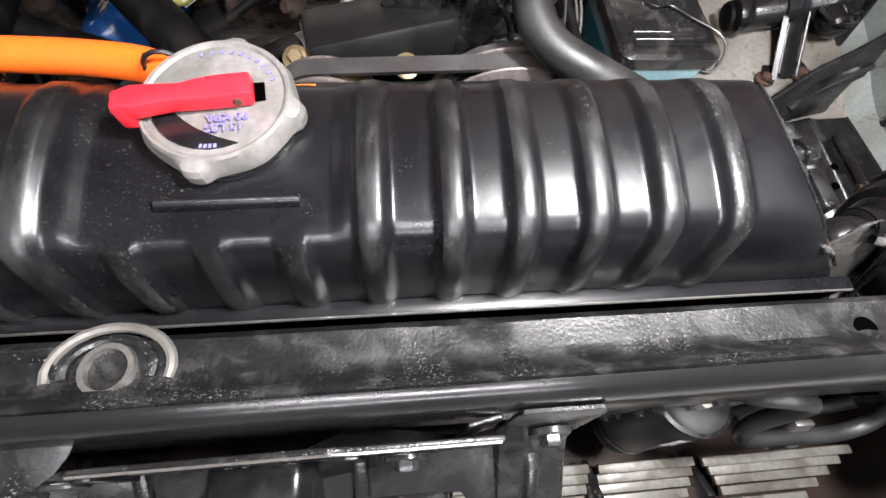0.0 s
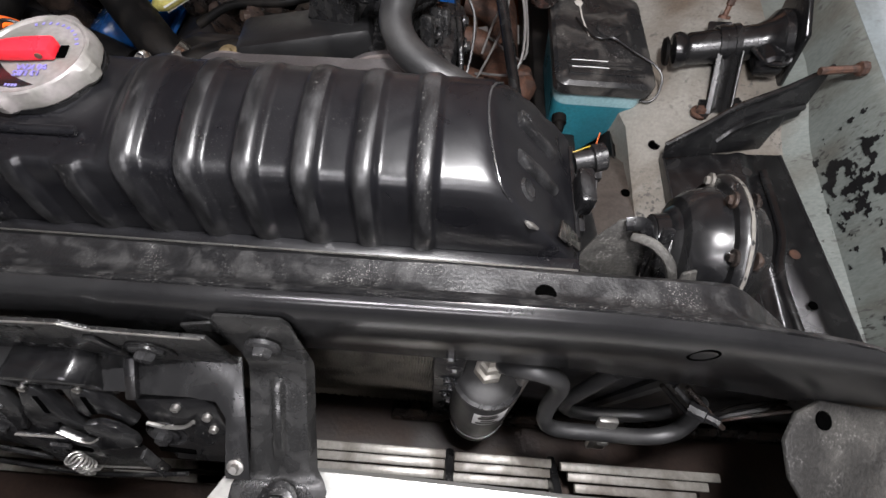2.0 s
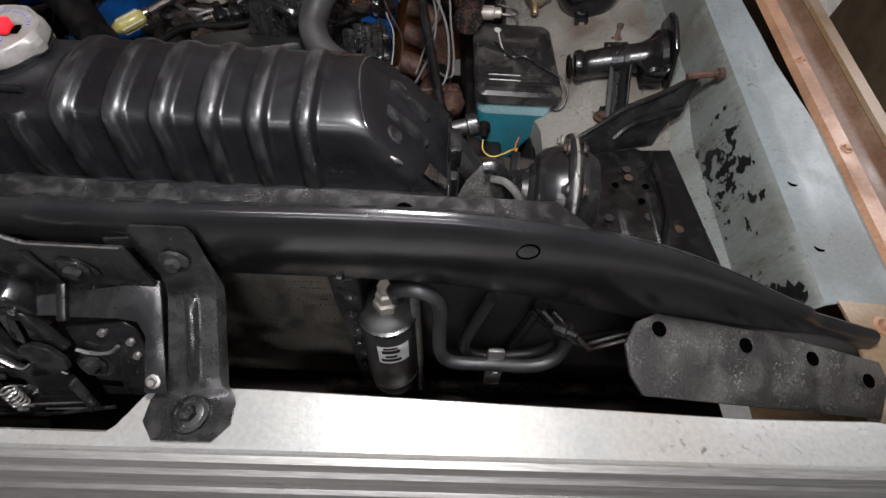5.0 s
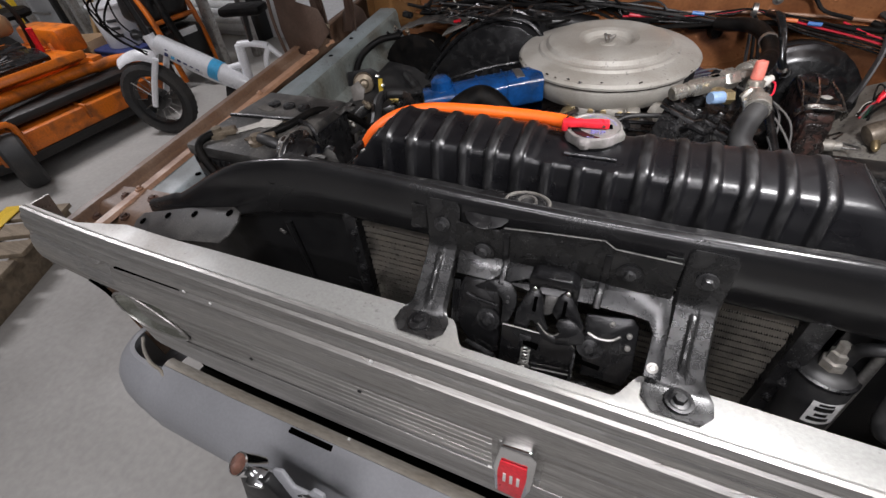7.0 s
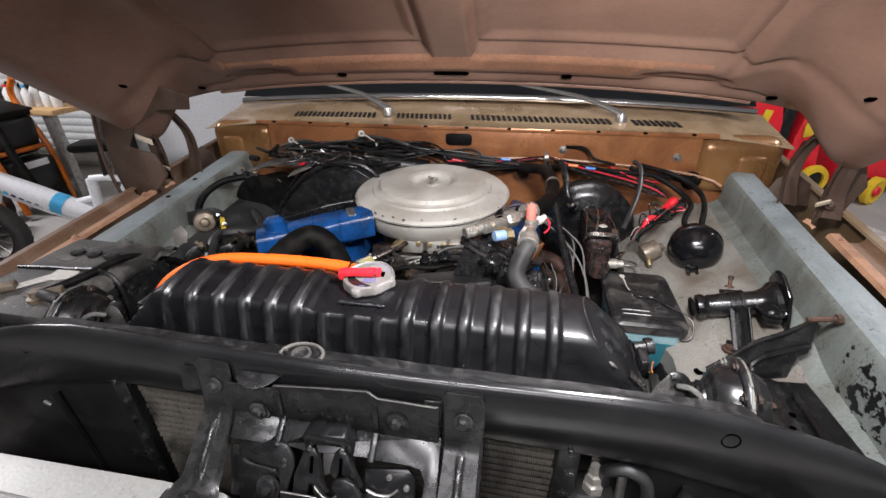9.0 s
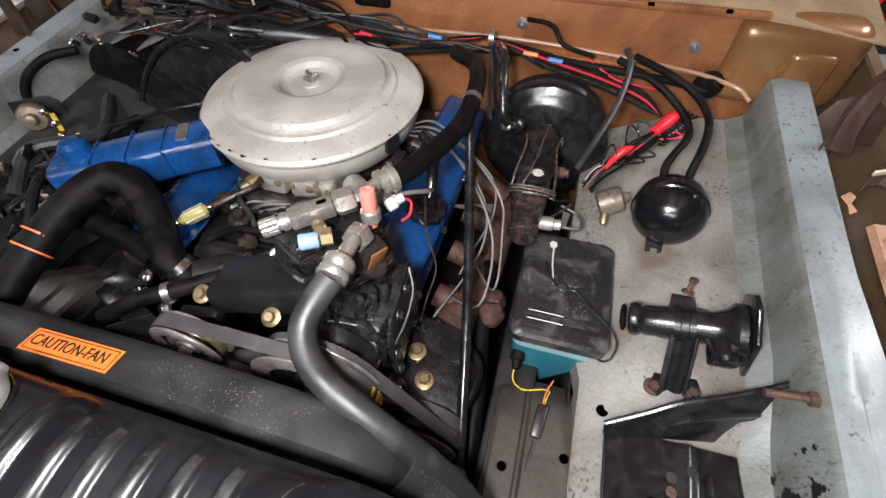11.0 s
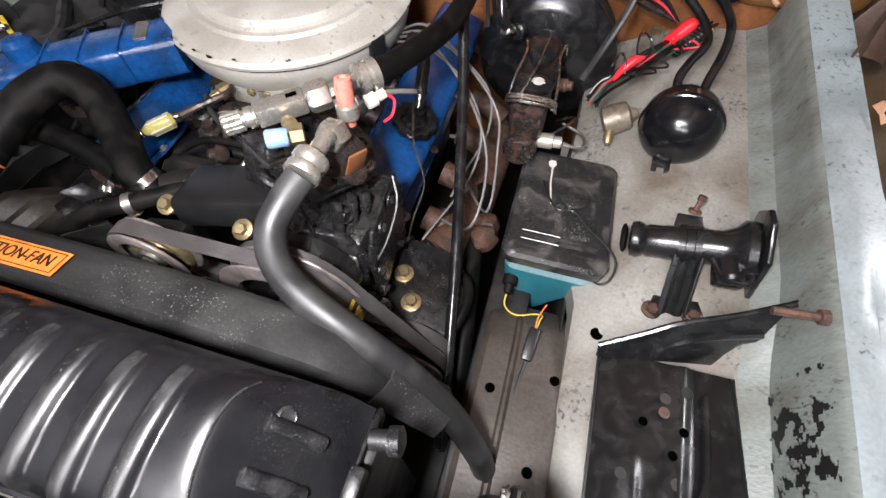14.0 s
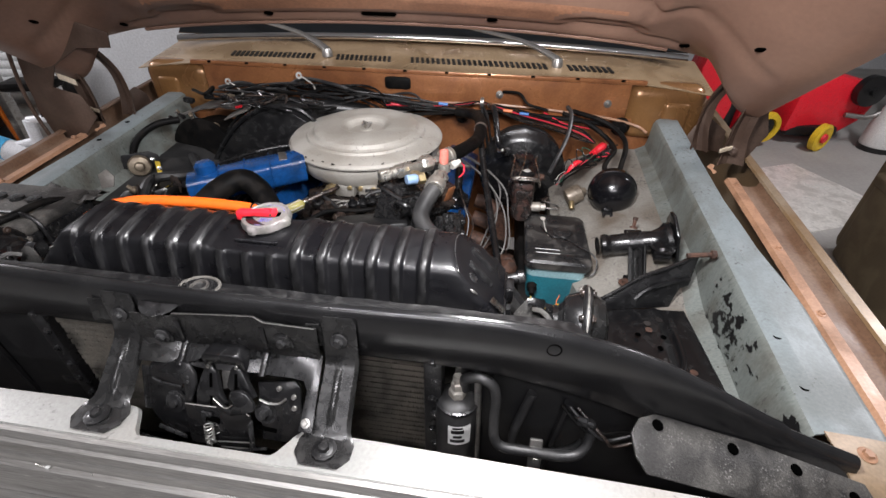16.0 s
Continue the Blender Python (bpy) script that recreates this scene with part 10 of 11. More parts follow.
def mower():
    t = thing("riding_mower", "orange zero-turn riding mower with a tan seat", "mower", (-3.8, 1.1, 0))
    deck = [(0, -0.62), (0.3, -0.66), (0.42, -0.45), (0.42, 0.62), (0.25, 0.82), (-0.2, 0.78), (-0.32, 0.4), (-0.32, -0.5)]
    part("deck", prism(deck, 0.15, Matrix.Translation((-3.72, 1.12, 0.13)), 0.02), mower_orange, t, "orange mowing deck")
    part("deck_rim", prism([(x * 1.03, y * 1.02) for x, y in deck], 0.06, Matrix.Translation((-3.72, 1.12, 0.10)), 0.01), dark_cavity, t)
    for y in (0.75, 1.15, 1.55):
        part("deck_rib", box((-3.36, y, 0.25), (0.16, 0.02, 0.09), 0.006), mower_orange, t)
        part("spindle_cover", lathe([(0.12, 0), (0.12, 0.05), (0.08, 0.07), (0, 0.07)], 20, (-3.78, y, 0.28)), mower_orange, t)
    part("frame_arm", tube([(-3.25, 0.62, 0.42), (-3.38, 0.66, 0.44), (-3.5, 0.9, 0.42), (-3.55, 1.2, 0.41), (-3.5, 1.55, 0.41), (-3.4, 1.72, 0.40)], 0.038, 10), mower_orange, t, "orange front frame arm")
    part("frame_rail", box((-4.1, 0.72, 0.42), (1.2, 0.08, 0.1), 0.01), mower_orange, t)
    part("frame_rail", box((-4.1, 1.5, 0.42), (1.2, 0.08, 0.1), 0.01), mower_orange, t)
    part("floor_pan", box((-3.85, 1.12, 0.48), (0.5, 0.62, 0.03), 0.008, pose(0, 0, 0, 0, 8, 0)), mower_orange, t)
    part("lift_box", box((-4.0, 1.12, 0.53), (0.22, 0.4, 0.09), 0.015), black_satin, t)
    part("side_box", box((-4.15, 1.62, 0.52), (0.5, 0.18, 0.18), 0.03), mower_orange, t)
    part("side_box", box((-4.25, 0.58, 0.5), (0.6, 0.18, 0.16), 0.03), mower_orange, t)
    for y in (0.65, 0.15):
        fork = part("caster_fork", tube([(-3.25 - (0.5 if y < 0.4 else 0), y - 0.07, 0.17), (-3.24 - (0.5 if y < 0.4 else 0), y - 0.07, 0.35), (-3.24 - (0.5 if y < 0.4 else 0), y, 0.38), (-3.24 - (0.5 if y < 0.4 else 0), y + 0.07, 0.35), (-3.25 - (0.5 if y < 0.4 else 0), y + 0.07, 0.17)], 0.018, 8, 3), mower_orange, t, "caster fork")
        wheel(t, (-3.25 - (0.5 if y < 0.4 else 0), y, 0.165), 0.165, 0.12, (0.35, 1, 0), mower_orange, "caster_wheel")
    for y in (0.55, 1.72):
        wheel(t, (-4.75, y, 0.28), 0.28, 0.24, (0, 1, 0), black_satin, "drive_wheel")
    part("engine_cover", box((-4.95, 1.12, 0.62), (0.45, 0.55, 0.35), 0.06), black_satin, t)
    part("seat_cushion", box((-4.2, 1.12, 0.70), (0.46, 0.5, 0.14), 0.055, seg=4), tan_vinyl, t, "tan vinyl seat")
    part("seat_back", box((-4.42, 1.12, 0.95), (0.13, 0.48, 0.5), 0.055, pose(0, 0, 0, 0, -12, 0), seg=4), tan_vinyl, t, "tan vinyl backrest")
    for k in range(5):
        part("seat_roll", tube([(-4.365 - 0.018 * k, 0.93, 0.80 + 0.085 * k), (-4.355 - 0.018 * k, 1.12, 0.80 + 0.085 * k), (-4.365 - 0.018 * k, 1.31, 0.80 + 0.085 * k)], 0.042, 10, 3, 0.5), tan_vinyl, t, "stitched vinyl roll")
    part("console", prism([(-0.2, -0.1), (0.2, -0.1), (0.22, 0.06), (0.12, 0.12), (-0.2, 0.1)], 0.05, axes_at((-3.78, 1.12, 0.50), (0, 1, 0), (-1, 0, 0.25)), 0.015), black_gloss, t, "black pedal console")
    for k in range(3):
        part("decal_bar", box((-3.80 + 0.05 * k, 1.04, 0.556), (0.02, 0.14, 0.002), 0, pose(0, 0, 0, 0, -12, 0)), label_white, t, "pale bar")
    # Dark block fills in the shade of the gap above the mowing deck.
    part("deck_gap_shade", box((-3.42, 1.2, 0.335), (0.14, 0.95, 0.06), 0.02), dark_cavity, t, "dark block for the shaded gap over the deck")
    part("seat_panel", box((-4.34, 1.12, 0.96), (0.05, 0.2, 0.34), 0.02, pose(0, 0, 0, 0, -12, 0)), navy, t, "dark centre panel")
    for y in (0.84, 1.4):
        part("armrest", box((-4.22, y, 0.84), (0.32, 0.06, 0.06), 0.025), black_satin, t)
        part("lever", tube([(-4.0, y, 0.5), (-3.95, y, 0.78), (-4.02, y * 0.6 + 0.45, 0.9)], 0.016, 8), black_satin, t, "black steering lever")
        part("lever_grip", tube([(-3.92, y, 0.5), (-3.9, y, 0.66)], 0.02, 8, 1), red_plastic, t)
    rng = random.Random(3)
    for k in range(26):
        x, y, z = -3.55 - 0.75 * rng.random(), 0.62 + 1.05 * rng.random(), 0.40 + 0.14 * rng.random()
        if k % 3 == 0:
            part("linkage", tube([(x, y, z), (x + 0.2 * rng.uniform(-1, 1), y + 0.25 * rng.uniform(-1, 1), z + 0.04), (x + 0.25 * rng.uniform(-1, 1), y + 0.3 * rng.uniform(-1, 1), z - 0.04)], 0.014, 8), (black_satin, mower_orange, steel)[k % 2], t)
        elif k % 3 == 1:
            part("bracket", box((x, y, z), (0.05 + 0.12 * rng.random(), 0.04 + 0.1 * rng.random(), 0.05 + 0.08 * rng.random()), 0.006, pose(0, 0, 0, 20 * rng.uniform(-1, 1), 20 * rng.uniform(-1, 1), 90 * rng.random())), (mower_orange, black_satin, black_gloss)[k % 3 - 1 if k % 2 else 1], t)
        else:
            part("pulley", lathe([(0.02, 0), (0.07, 0.005), (0.075, 0.02), (0.06, 0.03), (0.02, 0.034), (0, 0.034)], 16, (x, y, z - 0.04), (0.1, 0.1, 1)), black_satin, t)
    # Near-black plate puts the shadow under the frame onto the deck top.
    part("deck_shadow_plate", box((-3.72, 1.15, 0.352), (0.52, 1.1, 0.012), 0.004), dark_cavity, t, "dark plate laid on for shadow over the deck")
    part("foot_plate", box((-3.52, 1.12, 0.50), (0.1, 0.62, 0.05), 0.008, pose(0, 0, 0, 0, -20, 0)), mower_orange, t, "folded orange foot plate")
    part("pump_body", box((-4.3, 0.85, 0.5), (0.25, 0.2, 0.18), 0.03), black_gloss, t)
    part("roll_bar", tube([(-4.75, 0.72, 0.5), (-4.78, 0.72, 1.25), (-4.78, 0.8, 1.32), (-4.78, 1.44, 1.32), (-4.78, 1.52, 1.25), (-4.75, 1.52, 0.5)], 0.028, 10, 3), mower_orange, t)


mower()


def bicycle():
    t = thing("electric_bicycle", "white electric folding bicycle with fat black tyres", "bicycle", (-2.95, 1.9, 0))
    f, r = Vector((-2.946, 1.438, 0.245)), Vector((-1.882, 1.765, 0.245))
    d = (r - f).normalized()
    ax = Vector((d.y, -d.x, 0))
    for c in (f, r):
        k = part("wheel", lathe([(0.178, -0.03), (0.212, -0.046), (0.236, -0.034), (0.245, 0), (0.236, 0.034), (0.212, 0.046), (0.178, 0.03), (0.172, 0)], 72, c, ax, lambda a, h: 0.012 * math.cos(36 * a) if abs(h) > 0.02 else 0, ring=True), tyre, t, "fat black tyre")
        part("rim", lathe([(0.160, -0.022), (0.179, -0.028), (0.179, 0.028), (0.160, 0.022)], 36, c, ax, ring=True), black_satin, k)
        part("hub_motor", lathe([(0, -0.04), (0.06, -0.035), (0.065, 0), (0.06, 0.035), (0, 0.04)], 24, c, ax), black_satin, k)
        up = ax.cross(d)
        for s in range(14):
            a = 2 * math.pi * s / 14
            part("spoke", tube([c + 0.06 * (math.cos(a) * d + math.sin(a) * up), c + 0.163 * (math.cos(a) * d + math.sin(a) * up)], 0.0022, 5, 1), steel, k)
    P = lambda s, z, o=0.0: Vector((f.x, f.y, 0)) + d * s + ax * o + Vector((0, 0, 0.90 * z))
    part("down_tube", tube([P(0.19, 0.66), P(0.4, 0.53), P(0.62, 0.40), P(0.70, 0.36)], [0.055, 0.062, 0.06, 0.05], 14, 4, 1.25), bike_white, t, "thick white frame tube")
    part("decal", tube([P(0.48, 0.482), P(0.535, 0.45)], 0.0625, 14, 1, 1.26), bike_blue, t, "light blue band")
    for k in range(6):
        for o in (-1, 1):
            m = axes_at(P(0.262 + 0.033 * k, 0.617 - 0.0203 * k, o * 0.0635), d * 0.85 - Z * 0.5, ax * o)
            part("decal_bar", moved(box((0, 0, 0), (0.022, 0.003, 0.044), 0.001), m), (navy, bike_blue)[k == 1], t, "dark blue bar")
    part("seat_tube", tube([P(0.70, 0.34), P(0.705, 0.50), P(0.715, 0.63)], 0.028, 12, 3), bike_white, t)
    part("seat_stay", tube([P(0.90, 0.615), P(0.98, 0.52), P(1.08, 0.40), P(1.10, 0.30)], 0.017, 10, 3), bike_white, t)
    part("chain_stay", tube([P(0.70, 0.34), P(0.88, 0.28), P(1.06, 0.25)], 0.018, 10, 3), bike_white, t)
    part("top_tube", tube([P(0.54, 0.46), P(0.58, 0.475), P(0.71, 0.505)], 0.02, 10, 3), bike_white, t)
    part("upper_bar", tube([P(0.712, 0.63), P(0.80, 0.635), P(0.90, 0.615)], 0.02, 10, 3), bike_white, t)
    part("loop_stay", tube([P(0.90, 0.61), P(0.86, 0.53), P(0.845, 0.42), P(0.84, 0.31)], 0.018, 10, 4), bike_white, t)
    part("head_tube", tube([P(0.17, 0.60), P(0.145, 0.72)], 0.035, 12, 1), bike_white, t)
    part("steering_post", tube([P(0.145, 0.72), P(0.10, 1.0)], 0.018, 10, 1), black_satin, t)
    for o in (-1, 1):
        part("fork_leg", tube([P(0.165, 0.58, o * 0.06), P(0.08, 0.42, o * 0.065), P(0.0, 0.25, o * 0.065)], 0.018, 10, 3), bike_white, t)
    part("handlebar", tube([P(0.16, 1.06, -0.3), P(0.10, 1.05, -0.16), P(0.09, 1.01, 0), P(0.10, 1.05, 0.16), P(0.16, 1.06, 0.3)], 0.013, 8), black_satin, t)
    for o in (-1, 1):
        part("grip", tube([P(0.13, 1.058, o * 0.2), P(0.16, 1.06, o * 0.31)], 0.018, 8, 1), black_rubber, t)
        part("mudguard_stay", tube([P(0.02, 0.30, o * 0.05), P(-0.1, 0.42, o * 0.05)], 0.004, 6, 1), steel, t)
    part("mudguard", tube([P(-0.16, 0.535), P(-0.08, 0.575), P(0.02, 0.592), P(0.13, 0.565)], 0.04, 10, 4, 0.3), bike_white, t, "white front mudguard")
    part("headlamp", lathe([(0.02, 0), (0.035, 0.03), (0.03, 0.05), (0, 0.052)], 14, P(0.1, 0.72), -d), black_satin, t)
    part("saddle", box(P(0.82, 0.84), (0.15, 0.25, 0.05), 0.022, pose(0, 0, 0, 0, 0, -70)), black_rubber, t, "black saddle")
    part("seat_post", tube([P(0.80, 0.63), P(0.82, 0.82)], 0.015, 8, 1), black_satin, t)
    part("cable", tube([P(0.10, 1.03, 0.1), P(-0.04, 0.95, 0.08), P(-0.02, 0.72, 0.06), P(0.12, 0.62, 0.04)], 0.005, 6), black_rubber, t)
    for o in (-1, 1):
        part("brake_lever", tube([P(0.12, 1.05, o * 0.18), P(0.04, 1.03, o * 0.2), P(0.03, 1.02, o * 0.27)], 0.007, 6), black_satin, t)
        part("cable", tube([P(0.10, 1.04, o * 0.12), P(-0.06, 0.98, o * 0.1), P(-0.05, 0.80, o * 0.05), P(0.08, 0.66, o * 0.03)], 0.005, 6), black_rubber, t)
    part("display", box(P(0.10, 1.07), (0.08, 0.03, 0.05), 0.008), black_satin, t)
    part("frame_panel", tube([P(0.24, 0.575), P(0.42, 0.46), P(0.62, 0.345)], [0.03, 0.036, 0.034], 10, 4), bike_white, t, "white lower frame tube")
    part("controller", box(P(0.60, 0.30, 0.0), (0.16, 0.07, 0.08), 0.012, pose(0, 0, 0, 0, 20, 17)), black_satin, t, "black controller box")
    for k in range(3):
        part("cable", tube([P(0.09, 1.04, 0.06 - 0.06 * k), P(-0.09, 0.92 - 0.03 * k, 0.07 - 0.05 * k), P(-0.07, 0.74, 0.03), P(0.10, 0.60, 0.03)], 0.006, 6), black_rubber, t, "black cable")
    part("chain_guard", box(P(0.76, 0.32, 0.07), (0.16, 0.02, 0.12), 0.008), black_satin, t)
    part("kickstand", tube([P(0.72, 0.33, 0.06), P(0.68, 0.01, 0.16)], 0.01, 8, 1), black_satin, t)


bicycle()


def workbench():
    t = thing("workbench", "long pine-topped workbench against the roller door", "workbench", (-4.9, 2.72, 0))
    part("top", box((-4.9, 2.72, 0.75), (3.0, 0.5, 0.04), 0.006), wood, t, "pale pine top")
    for x in (-6.2, -5.3, -4.4, -3.5):
        for y in (2.52, 2.92):
            part("leg", box((x, y, 0.365), (0.07, 0.07, 0.73), 0.006), steel, t, "grey steel leg")
    part("brace", box((-5.0, 2.5, 0.5), (0.05, 0.04, 0.6), 0.005, pose(0, 0, 0, 0, 30, 0)), wood, t)


workbench()


def toolbox(at, s, m, label, name="tool_case"):
    t = thing(name, label, "tool case", at)
    x, y, z = at
    part("body", box((x, y, z + s[2] / 2), s, 0.015), m, t)
    part("handle", tube([(x - s[0] * 0.2, y, z + s[2]), (x - s[0] * 0.18, y, z + s[2] + 0.03), (x + s[0] * 0.18, y, z + s[2] + 0.03), (x + s[0] * 0.2, y, z + s[2])], 0.01, 8, 3), black_satin, t)
    for k in (-1, 1):
        part("latch", box((x + k * s[0] * 0.3, y - s[1] / 2 - 0.003, z + s[2] * 0.6), (0.03, 0.008, 0.03), 0.002), black_satin, t)


toolbox((-5.75, 2.66, 0.77), (0.62, 0.2, 0.09), red_plastic, "long red tool case on the bench")
toolbox((-4.05, 2.75, 0.77), (0.3, 0.24, 0.13), black_satin, "black tool case on the bench")
toolbox((-3.75, 2.8, 0.77), (0.24, 0.2, 0.26), black_satin, "black and red drill case on the bench")


def bottle(at, r, h, m, cap_m, label):
    t = thing("bottle", label, "bottle", at, group="bottles on shelf and bench")
    part("body", lathe([(r * 0.9, 0), (r, 0.01), (r, h * 0.65), (r * 0.4, h * 0.85), (r * 0.38, h * 0.92)], 16, at), m, t)
    part("cap", lathe([(r * 0.45, 0), (r * 0.45, h * 0.1), (0, h * 0.1)], 12, (at[0], at[1], at[2] + h * 0.91)), cap_m, t)


for k in range(6):
    bottle((-3.95 + 0.09 * k, 2.62, 0.77), 0.034, 0.16 + 0.03 * (k % 2), label_white, (red_plastic, black_satin, bike_blue)[k % 3], "small white bottle on the workbench")
for k in range(11):
    bottle((-7.75, 1.75 + 0.16 * k, 1.16), 0.05, 0.24 + 0.06 * (k % 3), (label_white, black_satin, hose_rubber, yellow_pl, bike_blue)[k % 5], (black_satin, red_plastic)[k % 2], "spray bottle on the wall shelf")


def wall_shelf():
    t = thing("wall_shelf", "dark wall shelf full of bottles and cans", "shelf", (-7.8, 2.5, 1.1))
    part("board", box((-7.82, 2.6, 1.14), (0.36, 2.2, 0.04), 0.004), black_satin, t)
    for y in (1.7, 2.6, 3.4):
        part("bracket", box((-7.85, y, 1.04), (0.28, 0.03, 0.16), 0.006), black_satin, t)
    part("fascia", box((-7.64, 2.6, 1.08), (0.02, 2.2, 0.1), 0.004), dark_cavity, t)


wall_shelf()


def ladder_rail():
    t = thing("ladder", "yellow fibreglass ladder leaning by the door", "ladder", (-7.3, 2.95, 0))
    for dx in (0, 0.35):
        part("rail", box((-7.45 + dx, 2.98, 1.4), (0.03, 0.08, 2.8), 0.006, pose(0, 0, 0, -8, 0, 0)), yellow_pl, t, "yellow rail")
    for k in range(8):
        part("rung", tube([(-7.45, 3.16 - 0.05 * k, 0.2 + 0.35 * k), (-7.1, 3.16 - 0.05 * k, 0.2 + 0.35 * k)], 0.014, 8, 1), steel, t)


ladder_rail()


def bucket():
    t = thing("bucket", "white plastic bucket with print bars standing on a blue crate", "bucket", (-4.5, 2.35, 0.22))
    part("pail", lathe([(0.14, 0), (0.145, 0.01), (0.165, 0.33), (0.172, 0.335), (0.172, 0.35), (0.16, 0.35), (0.14, 0.02), (0, 0.02)], 32, (-4.5, 2.35, 0.23)), bike_white, t)
    for k in range(3):
        part("print_bar", box((-4.38, 2.245, 0.34 + 0.06 * k), (0.08, 0.01, 0.025), 0.002, pose(0, 0, 0, 0, 0, 40)), hose_rubber, t)
    part("handle", tube([(-4.66, 2.35, 0.52), (-4.5, 2.2, 0.42), (-4.34, 2.35, 0.52)], 0.004, 6), steel, t)
    c = thing("crate", "dark blue plastic crate under a bucket", "crate", (-4.5, 2.35, 0))
    part("body", box((-4.5, 2.35, 0.11), (0.5, 0.38, 0.22), 0.02), navy, c)
    part("rim", box((-4.5, 2.35, 0.215), (0.52, 0.40, 0.025), 0.008), navy, c)


bucket()


def carton_box(at, s, turn, label="open brown cardboard carton of odds and ends"):
    t = thing("carton", label, "carton", at)
    m = Matrix.Translation(at) @ pose(0, 0, 0, 0, 0, turn)
    x, y, z = s
    for c, d in (((0, -y / 2, z / 2), (x, 0.008, z)), ((0, y / 2, z / 2), (x, 0.008, z)), ((-x / 2, 0, z / 2), (0.008, y, z)), ((x / 2, 0, z / 2), (0.008, y, z)), ((0, 0, 0.006), (x, y, 0.008))):
        part("side", moved(box(c, d, 0.002), m), carton, t)
    part("flap", moved(box((0, -y / 2 - 0.06, z - 0.01), (x, 0.13, 0.006), 0.002, pose(0, 0, 0, 25, 0, 0)), m), carton, t)


carton_box((-4.95, 2.2, 0), (0.4, 0.3, 0.3), 20)


def garden_cart():
    t = thing("utility_cart", "orange framed cart with a black bag behind the bicycle", "cart", (-3.7, 2.3, 0))
    for y in (2.1, 2.5):
        part("upright", tube([(-3.55, y, 0.05), (-3.62, y, 0.5), (-3.75, y, 0.85), (-3.68, y, 1.0)], 0.022, 10), mower_orange, t, "orange upright")
    part("bar", tube([(-3.62, 2.1, 0.5), (-3.62, 2.5, 0.5)], 0.018, 8, 1), mower_orange, t)
    part("bag", box((-3.8, 2.3, 0.62), (0.36, 0.4, 0.3), 0.06, pose(0, 0, 0, 0, 12, 0), seg=3), black_satin, t, "black tool bag")
    part("bag_top", box((-3.8, 2.3, 0.8), (0.4, 0.42, 0.06), 0.025, pose(0, 0, 0, 0, 12, 0)), black_rubber, t)
    part("engine", box((-3.72, 2.3, 0.3), (0.34, 0.36, 0.28), 0.05), black_satin, t)
    part("label_bar", box((-3.54, 2.3, 0.40), (0.006, 0.2, 0.05), 0.002), bike_white, t)
    for y in (2.05, 2.56):
        wheel(t, (-3.75, y, 0.15), 0.15, 0.07, (0, 1, 0), mower_orange, "cart_wheel")
    part("hose", tube([(-3.62, 2.2, 0.75), (-3.5, 2.15, 0.5), (-3.42, 2.15, 0.25), (-3.5, 2.2, 0.12)], 0.03, 10), black_rubber, t, "black ribbed hose")


garden_cart()


def stool(at):
    t = thing("shop_stool", "black padded shop stool near the bench", "stool", at)
    x, y, z = at
    part("seat", lathe([(0, 0), (0.17, 0), (0.18, 0.03), (0.16, 0.06), (0, 0.065)], 24, (x, y, 0.55)), black_rubber, t)
    for k in range(4):
        a = math.pi / 4 + math.pi / 2 * k
        part("leg", tube([(x + 0.1 * math.cos(a), y + 0.1 * math.sin(a), 0.55), (x + 0.2 * math.cos(a), y + 0.2 * math.sin(a), 0.0)], 0.014, 8, 1), black_satin, t)


stool((-5.2, 1.9, 0))


def pallet():
    t = thing("pallet", "weathered wooden pallet with a yellow strap", "pallet", (-2.65, -0.1, 0))
    m = Matrix.Translation((-2.72, -0.12, 0)) @ pose(0, 0, 0, 0, 0, 28)
    for k in range(6):
        part("board", moved(box((0, -0.35 + 0.14 * k, 0.155), (0.95, 0.1, 0.022), 0.003), m), wood_grey, t)
    for x in (-0.42, 0, 0.42):
        part("stringer", moved(box((x, 0, 0.07), (0.05, 0.8, 0.14), 0.004), m), wood_grey, t)
    part("strap", moved(box((0.2, 0, 0.172), (0.09, 0.82, 0.006), 0.002), m), yellow_pl, t, "yellow strap")


pallet()


# ---- round the truck: driver's side ----
def armchair():
    t = thing("armchair", "olive-brown suede armchair beside the truck", "armchair", (2.6, 1.45, 0))
    m = Matrix.Translation((2.16, 1.86, 0)) @ pose(0, 0, 0, 0, 0, -12)
    part("side_panel", moved(box((0.10, -0.42, 0.245), (0.22, 0.88, 0.47), 0.035, seg=3), m), suede, t, "suede arm")
    part("side_panel", moved(box((0.92, -0.42, 0.245), (0.22, 0.88, 0.47), 0.035, seg=3), m), suede, t, "suede arm")
    part("arm_pad", moved(box((0.10, -0.42, 0.475), (0.25, 0.9, 0.07), 0.03, seg=3), m), suede, t)
    part("arm_pad", moved(box((0.92, -0.42, 0.475), (0.25, 0.9, 0.07), 0.03, seg=3), m), suede, t)
    part("back", moved(box((0.51, 0.02, 0.33), (1.0, 0.2, 0.6), 0.06, seg=3), m), suede, t)
    part("seat_cushion", moved(box((0.51, -0.42, 0.32), (0.62, 0.72, 0.17), 0.05, seg=3), m), suede, t)
    part("lever", moved(box((0.235, -0.35, 0.50), (0.03, 0.1, 0.02), 0.006), m), black_satin, t)


armchair()


